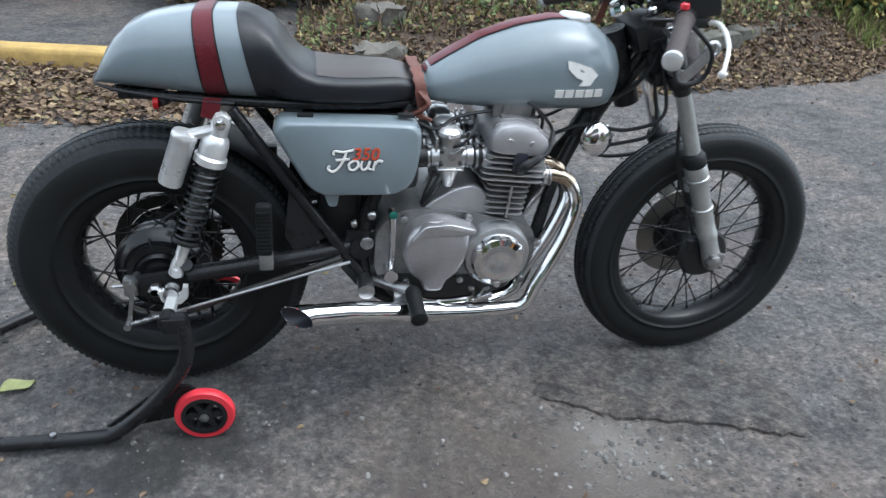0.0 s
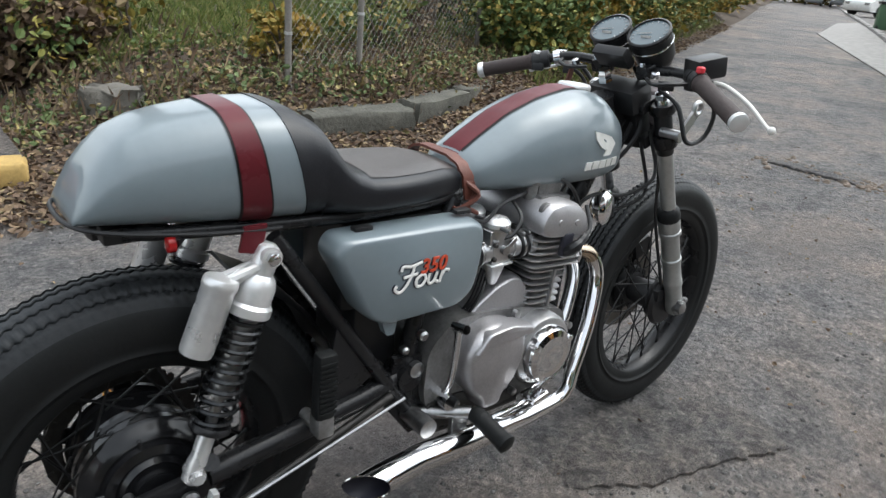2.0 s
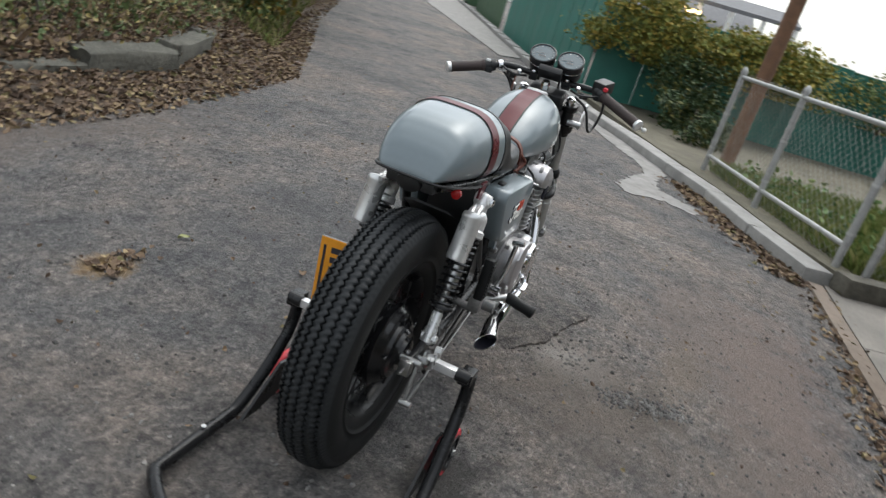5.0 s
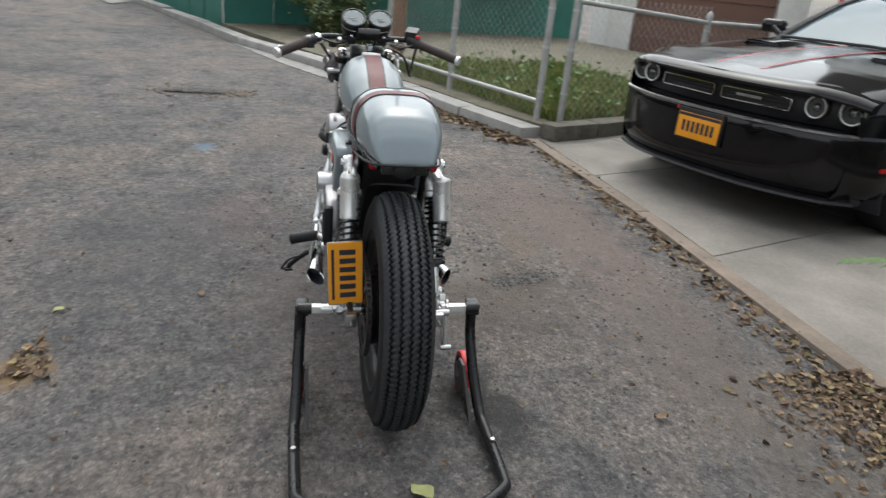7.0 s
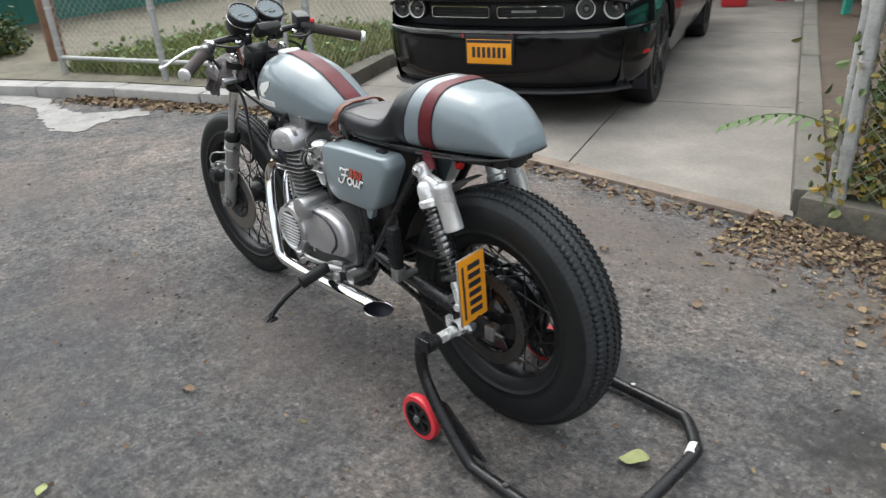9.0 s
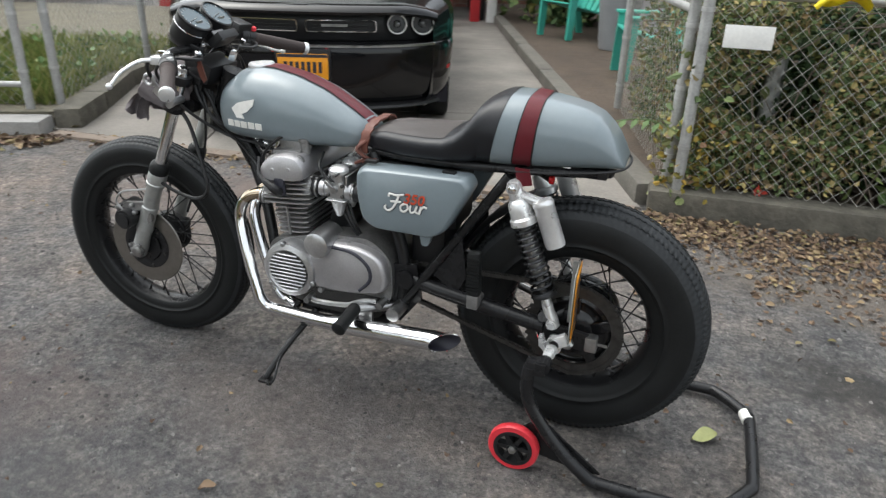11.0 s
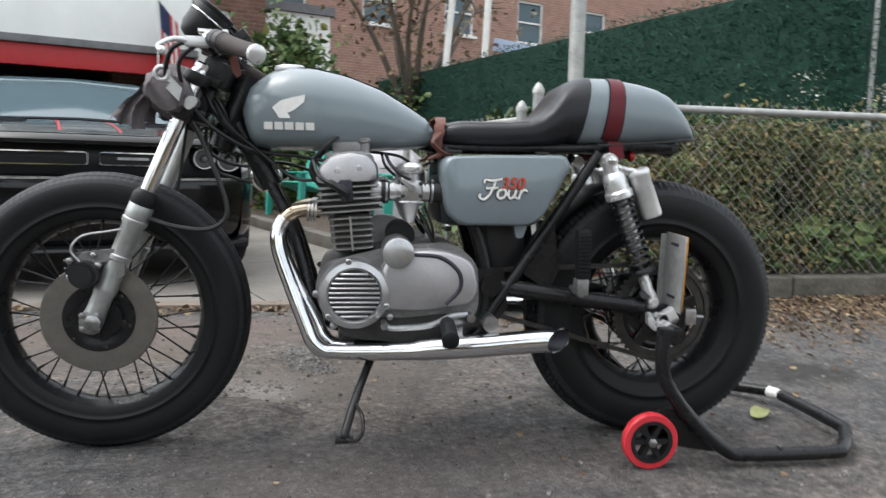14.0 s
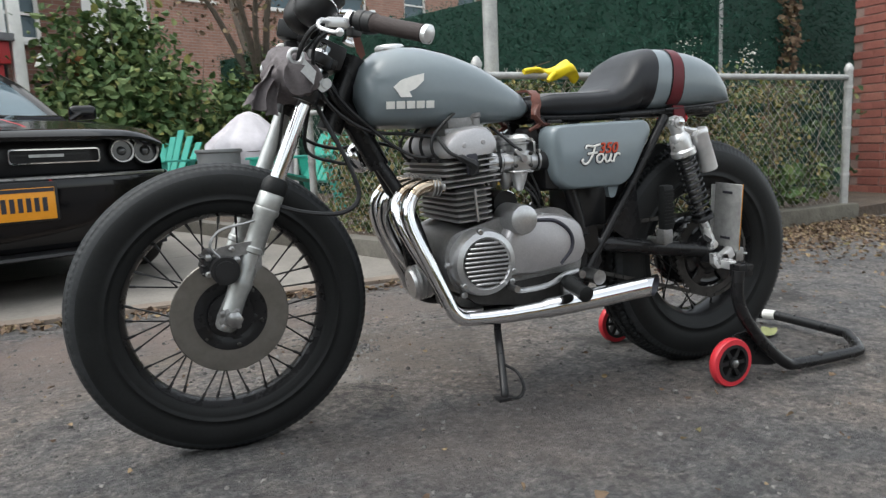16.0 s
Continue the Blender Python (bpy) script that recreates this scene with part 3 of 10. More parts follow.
bm = bmesh.new()
xs = [-30, -12, -8] + [-6 + 0.22 * i for i in range(60)] + [8, 10, 12, 14, 17, 20, 25, 30, 36, 45, 60, 80, 120]
ds = [-0.25, 0, 0.12, 0.25, 0.4, 0.55, 0.7, 0.85, 1.0, 1.25, 1.5, 2, 3, 6, 12, 60]
gv = [[bm.verts.new((x, verge_edge(x) + d, bank_z(x, verge_edge(x) + d))) for d in ds] for x in xs]
for i in range(len(xs) - 1):
    for j in range(len(ds) - 1):
        bm.faces.new((gv[i][j], gv[i + 1][j], gv[i + 1][j + 1], gv[i][j + 1]))
solo("verge", bm, M_SOIL, "sloping dark soil bank beside the lane", "verge", "structure")

# drive of concrete, with a strip of edging towards the lane
FRONT = [(-0.68, -1.835), (1.2, -1.815), (3.02, -1.69)]


def at_front(u):
    """The drive's near edge at u, on the line of the edging."""
    for k in range(420):
        p = drive(u, -1.2 + k * 0.01)
        if p.y < lerp(FRONT, p.x):
            return -1.2 + k * 0.01
    return 0.0


joints = [None, 2.0, 5.2, 8.6, 14]
slab = None
for j0, j1 in zip(joints, joints[1:]):
    for u0, u1 in ((0.0, 1.15), (1.15, 2.5), (2.5, 3.86)):
        us = [u0 + 0.005 + (u1 - u0 - 0.01) * k / 4 for k in range(5)]
        quad = [drive(u, (at_front(u) if j0 is None else j0) + 0.006) for u in us] + [drive(u, j1 - 0.004) for u in us[::-1]]
        bm = bmesh.new()
        ring_loft(bm, [[p + V(0, 0, -0.1) for p in quad], [p + V(0, 0, 0.012) for p in quad]])
        if slab is None:
            slab = solo("driveway", bm, M_CONC, "pale concrete drive slabs with narrow joints", "driveway", "structure")
        else:
            finish(bm, "slab", M_CONC, slab)

# yards beside the drive
for poly, z, yard_mat, yard_label in (([V(3.06, -1.78, 0), V(3.85, -1.36, 0), V(4.74, -1.0, 0), V(5.5, -0.6, 0), V(6.5, -0.08, 0), V(9.6, 1.4, 0), drive(12, 8), V(5.2, -8.0, 0), V(4.32, -5.0, 0), V(3.72, -3.0, 0)], 0.11, M_YARD, "dry grassy soil of the fenced yard"), ([drive(-0.12, 0.35), drive(-0.12, 14), V(-9, -14, 0), V(-9, -2.9, 0), V(-3.95, -2.0, 0)], 0.09, M_SOIL, "dark mulched soil of the yard with chairs")):
    poly = [Vector(p) for p in poly]
    bm = bmesh.new()
    ring_loft(bm, [[V(p.x, p.y, -0.1) for p in poly], [V(p.x, p.y, z) for p in poly]])
    solo("yard", bm, yard_mat, yard_label, "yard", "structure")


def kerb_run(name, pts, w, h, mat, label, kind="structure", seglen=0.95, chip=0.0):
    """A row of kerb stones, each a piece of its own."""
    rng = random.Random(len(pts) * 7 + int(h * 1000))
    root = None
    for p, q in zip(pts, pts[1:]):
        p, q = Vector(p), Vector(q)
        L = (q - p).length
        k = max(1, round(L / seglen))
        for i in range(k):
            a, b = p.lerp(q, i / k), p.lerp(q, (i + 1) / k)
            bm = bmesh.new()
            d = b - a
            vs = add_box(bm, (0, 0, 0), (d.length - 0.012, w, h + 0.08), None, min(0.018, h * 0.2))
            if chip:
                for v in bm.verts:
                    v.co += V(rng.uniform(-1, 1), rng.uniform(-1, 1), rng.uniform(-1, 1)) * chip
            bmesh.ops.transform(bm, matrix=Matrix.Translation((a + b) / 2 + V(0, 0, h / 2 - 0.04 + rise(*((a + b) / 2).xy))) @ Matrix.Rotation(math.atan2(d.y, d.x), 4, 'Z'), verts=bm.verts)
            o = finish(bm, name if root is None else "kerb_stone", mat, root)
            if root is None:
                root = tagged(o, label, "kerb", "", kind)
    return root


kerb_run("edging", [(-0.68, -1.78, 0), (1.2, -1.76, 0), (2.98, -1.63, 0)], 0.1, 0.02, M_EDGING, "worn flush concrete edging between lane and drive", seglen=1.4)
kerb_run("fence_kerb", [(-0.72, -1.86, 0), (-2.4, -1.97, 0), (-4.06, -2.07, 0)], 0.16, 0.13, M_KERB, "low weathered concrete kerb under the wire fence", seglen=1.5, chip=0.004)
kerb_run("drive_kerb", [drive(-0.05, 0.1), drive(-0.05, 5.0), drive(-0.08, 12)], 0.14, 0.12, M_CONC_OLD, "low concrete kerb along the drive", seglen=1.6, chip=0.003)
kerb_run("yard_kerb", [(2.98, -1.76, 0), (3.22, -2.25, 0), (3.64, -3.0, 0), (4.24, -5.0, 0), (5.12, -8.0, 0)], 0.17, 0.14, M_KERB, "mossy concrete kerb beside the drive", seglen=1.4, chip=0.004)
kerb_run("lane_kerb", [(3.02, -1.64, 0), (3.8, -1.28, 0), (4.7, -0.92, 0), (5.46, -0.5, 0), (6.45, 0.02, 0), (8.0, 0.95, 0), (9.7, 1.66, 0), (13.2, 3.3, 0), (20.0, 6.45, 0), (27.5, 10.0, 0), (45, 18.6, 0), (84, 36.5, 0)], 0.22, 0.1, M_PALE, "pale worn kerb along the lane", seglen=1.6, chip=0.004)


# ---- the motorcycle ----
bike = thing("motorcycle", (0, 0, 0), "blue-grey cafe racer motorcycle with red stripe on a paddock stand", "motorcycle")
FA, RA = V(0.7, 0, 0.3335), V(-0.669, 0, 0.337)


def tyre_mesh(name, R, half, r_in, rim_half, parent, centre, grooves, zig, amp, n=500):
    """A tyre with round shoulders and zigzag grooves cut round the tread."""
    prof = []
    h = (R - r_in) / 2
    rc = R - half * 0.92
    for k in range(8):                                  # bead to shoulder
        a = radians(-100 + k * 14.5)
        prof.append((rc + half * 0.92 * math.sin(a) if a > 0 else rc + (rc - r_in) * math.sin(a) * 1.0, -half * math.cos(a) if a > radians(-60) else -lerp([(-100, rim_half), (-60, half * 0.55)], math.degrees(a)), 0))
    prof = [(r_in, -rim_half, 0), (r_in + 0.004, -rim_half - 0.006, 0), (r_in + (rc - r_in) * 0.3, -half * 0.8, 0), (r_in + (rc - r_in) * 0.41, -half * 0.86, 0), (r_in + (rc - r_in) * 0.42, -half * 0.86 - 0.003, 0), (r_in + (rc - r_in) * 0.47, -half * 0.88 - 0.003, 0), (r_in + (rc - r_in) * 0.48, -half * 0.885, 0), (r_in + (rc - r_in) * 0.65, -half * 0.96, 0)]
    for a in (-4, 12, 26, 38):
        prof.append((rc + half * 0.92 * math.sin(radians(a)), -half * math.cos(radians(a)), 0))
    crown = lambda y: rc + half * 0.92 * math.sqrt(max(0, 1 - (y / half) ** 2))
    gw = half * 0.05
    ys = [half * g for g in grooves]
    for y in ys:
        prof += [(crown(y) + 0.0005, y - gw, 1), (crown(y) - 0.011, y - gw * 0.6, 1), (crown(y) - 0.011, y + gw * 0.6, 1), (crown(y) + 0.0005, y + gw, 1)]
    for a in (38, 26, 12, -4):
        prof.append((rc + half * 0.92 * math.sin(radians(a)), half * math.cos(radians(a)), 0))
    prof += [(r_in + (rc - r_in) * 0.65, half * 0.96, 0), (r_in + (rc - r_in) * 0.48, half * 0.885, 0), (r_in + (rc - r_in) * 0.47, half * 0.88 + 0.003, 0), (r_in + (rc - r_in) * 0.42, half * 0.86 + 0.003, 0), (r_in + (rc - r_in) * 0.41, half * 0.86, 0), (r_in + (rc - r_in) * 0.3, half * 0.8, 0), (r_in + 0.004, rim_half + 0.006, 0), (r_in, rim_half, 0)]
    m = len(prof)
    verts, faces = [], []
    for i in range(n):
        t = 2 * math.pi * i / n
        z = amp * (0, 1, 0, -1)[i % 4]
        for r, y, g in prof:
            yy = y + (z if g else 0)
            verts.append((centre.x + math.cos(t) * r, yy, centre.z + math.sin(t) * r))
    for i in range(n):
        j = (i + 1) % n
        for k in range(m - 1):
            faces.append((i * m + k, i * m + k + 1, j * m + k + 1, j * m + k))
    ob = mesh_ob(name, verts, faces, M_RUBBER, parent)
    ob.data.materials.append(M_TREAD)
    first, last = 12, 12 + 4 * len(ys) - 1
    for p in ob.data.polygons:
        k = p.index % (m - 1)
        p.use_smooth = not (first <= k < last and (k - first) % 4 < 3)
        p.material_index = 1 if first - 2 <= k <= last + 1 else 0
    return ob


def wheel(name, c, r_rim, r_in, rim_half, R, half, grooves, amp, spokes, hub_r, flange):
    bm = bmesh.new()
    prof = [(r_in, -rim_half * 0.5), (r_in - 0.004, 0), (r_in, rim_half * 0.5), (r_in + 0.008, rim_half * 0.85), (r_rim, rim_half), (r_rim + 0.006, rim_half + 0.003), (r_rim + 0.008, rim_half - 0.003),
            (r_in + 0.016, rim_half * 0.4), (r_in + 0.016, -rim_half * 0.4), (r_rim + 0.008, -rim_half + 0.003), (r_rim + 0.006, -rim_half - 0.003), (r_rim, -rim_half), (r_in + 0.008, -rim_half * 0.85)]
    n = 72
    rings = [[V(c.x + math.cos(t) * r, y, c.z + math.sin(t) * r) for r, y in prof] for t in (2 * math.pi * k / n for k in range(n))]
    ring_loft(bm, rings, False, True)
    w = part(name, bm, M_BLACK, bike, "black spoked wheel")
    tyre_mesh("tyre", R, half, r_rim - 0.002, rim_half - 0.002, w, c, grooves, 66, amp)
    for i in range(spokes):
        side = 1 if i % 2 else -1
        lean = 1 if (i // 2) % 2 else -1
        t = 2 * math.pi * i / spokes
        th = t + lean * 0.75
        bm = bmesh.new()
        a = V(c.x + math.cos(th) * hub_r, side * flange, c.z + math.sin(th) * hub_r)
        b = V(c.x + math.cos(t) * (r_in + 0.004), side * rim_half * 0.25, c.z + math.sin(t) * (r_in + 0.004))
        add_tube(bm, [a, b], 0.0021, 5)
        d = (b - a).normalized()
        add_tube(bm, [b - d * 0.022, b], 0.0036, 5)
        part("spoke", bm, M_BLACKPL, w)
    return w


fw = wheel("front_wheel", FA, 0.2285, 0.2175, 0.034, 0.335, 0.047, (-0.62, -0.3, 0.0, 0.3, 0.62), 0.0019, 36, 0.05, 0.035)
rw = wheel("rear_wheel", RA, 0.195, 0.182, 0.046, 0.3375, 0.07, (-0.66, -0.34, 0.0, 0.34, 0.66), 0.0034, 36, 0.098, 0.03)

# front hub, disc and axle
bm = bmesh.new()
add_lathe(bm, [(0.028, -0.07), (0.055, -0.066), (0.058, -0.04), (0.04, -0.034), (0.036, 0.034), (0.06, 0.04), (0.064, 0.055), (0.03, 0.07)], FA, (0, 1, 0))
part("hub", bm, M_BLACKPL, fw, "black hub")
bm = bmesh.new()
rings = []
n = 64
for k in range(n):
    t = 2 * math.pi * k / n
    rings.append([V(FA.x + math.cos(t) * r, y, FA.z + math.sin(t) * r) for r, y in ((0.077, 0.064), (0.077, 0.07), (0.127, 0.07), (0.129, 0.067), (0.127, 0.064))])
ring_loft(bm, rings, False, True)
disc = part("brake_disc", bm, M_DISC, fw, "bare steel brake disc")
bm = bmesh.new()
add_lathe(bm, [(0.05, 0.058), (0.078, 0.062), (0.08, 0.072), (0.06, 0.073), (0.05, 0.066)], FA, (0, 1, 0), 36)
add_cyl(bm, FA + V(0, 0.058, 0), FA + V(0, 0.073, 0), 0.05, n=28)
carrier = part("disc_carrier", bm, M_BLACK, fw, "black spoked disc carrier")
for k in range(6):
    t = k * math.pi / 3 + 0.3
    bm = bmesh.new()
    add_box(bm, FA + V(math.cos(t) * 0.06, 0.066, math.sin(t) * 0.06), (0.04, 0.014, 0.02), Matrix.Rotation(-t, 3, 'Y'), 0.003)
    part("carrier_arm", bm, M_BLACK, carrier)
for k in range(6):
    t = k * math.pi / 3 + 0.3
    p = FA + V(math.cos(t) * 0.072, 0.07, math.sin(t) * 0.072)
    bm = bmesh.new()
    add_lathe(bm, [(0.0055, 0), (0.0055, 0.006), (0.003, 0.008)], p, (0, 1, 0), 6)
    part("disc_bolt", bm, M_CHAIN, carrier)
bm = bmesh.new()
add_cyl(bm, FA + V(0, -0.12, 0), FA + V(0, 0.125, 0), 0.011)
for s in (-1, 1):
    add_lathe(bm, [(0.019, 0.0), (0.019, 0.012), (0.012, 0.016)], FA + V(0, s * 0.112, 0), (0, s, 0), 6)
part("axle", bm, M_STEEL, fw)
# speedometer drive and drum plate on the right side of the front hub
bm = bmesh.new()
add_lathe(bm, [(0.062, -0.05), (0.07, -0.062), (0.062, -0.072), (0.03, -0.076)], FA, (0, 1, 0), 32)
add_box(bm, FA + V(-0.045, -0.07, 0.03), (0.03, 0.02, 0.03), None, 0.004)
part("hub_cover", bm, M_BLACKPL, fw)

# rear drum, sprocket and brake plate
bm = bmesh.new()
add_lathe(bm, [(0.026, -0.1), (0.034, -0.098), (0.037, -0.088), (0.05, -0.09), (0.056, -0.08), (0.06, -0.082), (0.074, -0.078), (0.078, -0.068), (0.082, -0.07), (0.095, -0.062), (0.1, -0.052), (0.107, -0.048), (0.107, -0.036), (0.1, -0.033), (0.1, -0.02), (0.105, -0.016), (0.105, -0.006), (0.092, -0.002), (0.085, 0.04), (0.098, 0.045), (0.098, 0.06), (0.03, 0.066)], RA, (0, 1, 0), 56)
drum = part("drum", bm, M_DRUM, rw, "black drum brake hub")
for k in range(5):
    bm = bmesh.new()
    t = 0.5 + k * 2 * math.pi / 5
    add_box(bm, RA + V(math.cos(t) * 0.07, -0.074, math.sin(t) * 0.07), (0.045, 0.008, 0.006), Matrix.Rotation(-t, 3, 'Y'), 0.002, 1)
    part("drum_rib", bm, M_DRUM, drum)
bm = bmesh.new()
add_lathe(bm, [(0.099, 0.061), (0.099, 0.069), (0.086, 0.074), (0.081, 0.071), (0.062, 0.073), (0.056, 0.08), (0.034, 0.085), (0.02, 0.09), (0.004, 0.09)], RA, (0, 1, 0), 48)
part("hub_plate", bm, M_DRUM, drum, "black ringed hub plate")
bm = bmesh.new()
teeth = 46
outline = []
for k in range(teeth * 4):
    t = 2 * math.pi * k / (teeth * 4)
    r = 0.122 + (0.006 if k % 4 < 2 else 0)
    outline.append((RA.x + math.cos(t) * r, RA.z + math.sin(t) * r))
n = len(outline)
inner = [(RA.x + math.cos(2 * math.pi * k / n) * 0.1, RA.z + math.sin(2 * math.pi * k / n) * 0.1) for k in range(n)]
rings = [[V(x, y, z) for x, z in ring] for ring, y in ((inner, 0.076), (outline, 0.076), (outline, 0.082), (inner, 0.082), (inner, 0.076))]
ring_loft(bm, rings, False)
sprocket = part("sprocket", bm, M_CHAIN, rw, "dark toothed sprocket")
for k in range(5):
    bm = bmesh.new()
    t = 0.3 + k * 2 * math.pi / 5
    add_box(bm, RA + V(math.cos(t) * 0.075, 0.078, math.sin(t) * 0.075), (0.06, 0.006, 0.03), Matrix.Rotation(-t, 3, 'Y'), 0.002, 1)
    part("sprocket_arm", bm, M_DRUM, sprocket)
bm = bmesh.new()
add_cyl(bm, RA + V(0, -0.16, 0), RA + V(0, 0.15, 0), 0.009)
for s in (-1, 1):
    add_lathe(bm, [(0.016, 0.0), (0.016, 0.012), (0.01, 0.018)], RA + V(0, s * 0.142, 0), (0, s, 0), 6)
part("axle", bm, M_STEEL, rw)

# chain
FS = V(-0.135, 0.079, 0.405)
bm = bmesh.new()
loop = []
ra, rb = 0.126, 0.04
for k in range(13):
    t = math.radians(90 + 180 * k / 12)
    loop.append(V(RA.x + math.cos(t) * ra, 0.079, RA.z + math.sin(t) * ra))
for k in range(13):
    t = math.radians(-90 + 180 * k / 12)
    loop.append(V(FS.x + math.cos(t) * rb, 0.079, FS.z + math.sin(t) * rb))
dense = []
for a, b in zip(loop, loop[1:] + loop[:1]):
    k = max(1, round((b - a).length / 0.0155))
    dense += [a.lerp(b, i / k) for i in range(k)]
for i, (a, b) in enumerate(zip(dense, dense[1:] + dense[:1])):
    d = b - a
    if d.length < 1e-4:
        continue
    ang = math.atan2(d.z, d.x)
    off = 0.004 if i % 2 else 0.0062
    for s in (-1, 1):
        add_box(bm, (a + b) / 2 + V(0, s * off, 0), (d.length + 0.008, 0.0016, 0.0105), Matrix.Rotation(-ang, 3, 'Y'))
    add_box(bm, a, (0.007, 0.013, 0.007))
part("chain", bm, M_CHAIN, bike, "oily steel drive chain")

# ---- tank ----
TOP = [(-0.078, 0.79), (-0.06, 0.815), (-0.02, 0.84), (0.05, 0.88), (0.13, 0.909), (0.21, 0.925), (0.26, 0.925), (0.31, 0.913), (0.355, 0.88), (0.372, 0.835)]
BOT = [(-0.078, 0.757), (-0.06, 0.743), (0.0, 0.736), (0.1, 0.731), (0.25, 0.729), (0.32, 0.731), (0.345, 0.738), (0.36, 0.757), (0.372, 0.80)]
HALF = [(-0.078, 0.058), (-0.06, 0.073), (-0.02, 0.088), (0.05, 0.103), (0.12, 0.114), (0.2, 0.118), (0.27, 0.114), (0.32, 0.103), (0.35, 0.092), (0.365, 0.072), (0.372, 0.05)]


def tank_sec(x, a):
    t, b, h = lerp(TOP, x), lerp(BOT, x), lerp(HALF, x)
    zc = b + (t - b) * 0.42
    c, s = math.cos(a), math.sin(a)
    e = 2 / 3.4 if s < 0 else 2 / 2.25
    y = h * math.copysign(abs(c) ** e, c)
    z = zc + (t - zc if s > 0 else zc - b) * math.copysign(abs(s) ** e, s)
    return V(x, y, z)


def tank_y(x, z):
    """Half the tank's width at x and z."""
    t, b, h = lerp(TOP, x), lerp(BOT, x), lerp(HALF, x)
    zc = b + (t - b) * 0.42
    k, p = ((z - zc) / (t - zc), 2.25) if z > zc else ((zc - z) / (zc - b), 3.4)
    return h * max(0, 1 - min(1, abs(k)) ** p) ** (1 / p)


bm = bmesh.new()
xs = [-0.078, -0.072, -0.06, -0.04] + [-0.02 + 0.02 * i for i in range(17)] + [0.312, 0.33, 0.345, 0.356, 0.365, 0.372]
ring_loft(bm, [[tank_sec(x, 2 * math.pi * k / 48) for k in range(48)] for x in xs])
tank = part("fuel_tank", bm, M_BLUEGREY, bike, "glossy blue-grey fuel tank", 60)

def ribbon(bm, f, xs, ws, lift=0.0015, k=8):
    """A band laid on the surface f(x, across)."""
    rows = [[bm.verts.new(f(x, -w + 2 * w * j / k) + V(0, 0, lift)) for j in range(k + 1)] for x, w in zip(xs, ws)]
    for a, b in zip(rows, rows[1:]):
        for j in range(k):
            bm.faces.new((a[j], a[j + 1], b[j + 1], b[j]))


def tank_top(x, y):
    t, b, h = lerp(TOP, x), lerp(BOT, x), lerp(HALF, x)
    zc = b + (t - b) * 0.42
    return V(x, y, zc + (t - zc) * max(0, 1 - abs(y / h) ** 2.25) ** (1 / 2.25))


sx = [-0.07 + 0.0165 * i for i in range(23)]
for nm, w0, w1, lift, mt in (("black_border", 0.0315, 0.0315, 0.0012, M_STRIPE_EDGE), ("stripe", 0.0265, 0.0265, 0.0024, M_STRIPE)):
    bm = bmesh.new()
    ribbon(bm, tank_top, sx, [w0] * len(sx), lift)
    part(nm, bm, mt, tank, "dark red stripe over the tank" if nm == "stripe" else "", 80)
bm = bmesh.new()
add_lathe(bm, [(0.034, -0.008), (0.036, 0.0), (0.036, 0.008), (0.033, 0.012), (0.012, 0.014), (0.003, 0.014)], (0.268, 0, 0.918), (0.06, 0, 1), 36)
part("filler_cap", bm, M_SILVER, tank, "round silver filler cap")


def on_tank(bm, poly, side, lift=0.003, thick=0.003):
    rings = []
    for l in (0.0, lift):
        rings.append([V(x, side * (tank_y(x, z) + l), z) for x, z in poly])
    a, b = rings
    va, vb = [bm.verts.new(p) for p in a], [bm.verts.new(p) for p in b]
    n = len(poly)
    bm.faces.new(vb)
    for i in range(n):
        bm.faces.new((va[i], va[(i + 1) % n], vb[(i + 1) % n], vb[i]))


for side in (-1, 1):
    # winged badge as a plain silver shape, and a row of five silver blocks under it
    bm = bmesh.new()
    wing = [(0.3, 0.822), (0.281, 0.838), (0.255, 0.846), (0.225, 0.853), (0.228, 0.836), (0.248, 0.818), (0.265, 0.811), (0.258, 0.799), (0.284, 0.799), (0.292, 0.812)]
    on_tank(bm, wing, side)
    part("badge", bm, M_WHITE, tank, "plain silver wing-shaped badge")
    for i in range(5):
        x0 = 0.205 + i * 0.0235
        bm = bmesh.new()
        on_tank(bm, [(x0, 0.773), (x0 + 0.019, 0.773), (x0 + 0.019, 0.79), (x0, 0.79)], side)
        part("badge_block", bm, M_WHITE, tank)

# ---- seat and tail ----
bm = bmesh.new()
SEAT = [  # x, bottom, top, half width
    (-0.082, 0.755, 0.775, 0.062), (-0.086, 0.75, 0.79, 0.072), (-0.1, 0.745, 0.8, 0.083), (-0.14, 0.742, 0.808, 0.097), (-0.2, 0.742, 0.809, 0.112), (-0.26, 0.744, 0.81, 0.119), (-0.305, 0.746, 0.815, 0.122),
    (-0.335, 0.747, 0.83, 0.123), (-0.357, 0.749, 0.852, 0.123), (-0.375, 0.75, 0.878, 0.122), (-0.393, 0.752, 0.901, 0.121)]


def tail_ring(x, b, t, h, n=40, grow=0.0):
    out = []
    for k in range(n):
        a = 2 * math.pi * k / n
        c, s = math.cos(a), math.sin(a)
        zz = math.copysign(abs(s) ** 0.62, s)
        y = (h + grow) * math.copysign(abs(c) ** 0.5, c)
        if s > 0:
            y *= 1 - 0.2 * zz ** 1.6
        z = (b + t) / 2 + ((t - b) / 2 + grow) * zz
        out.append(V(x + 0.036 * (1 - (z - b) / (t - b)) * min(1, max(0, (x + 0.6) / 0.14)), y, z))
    return out


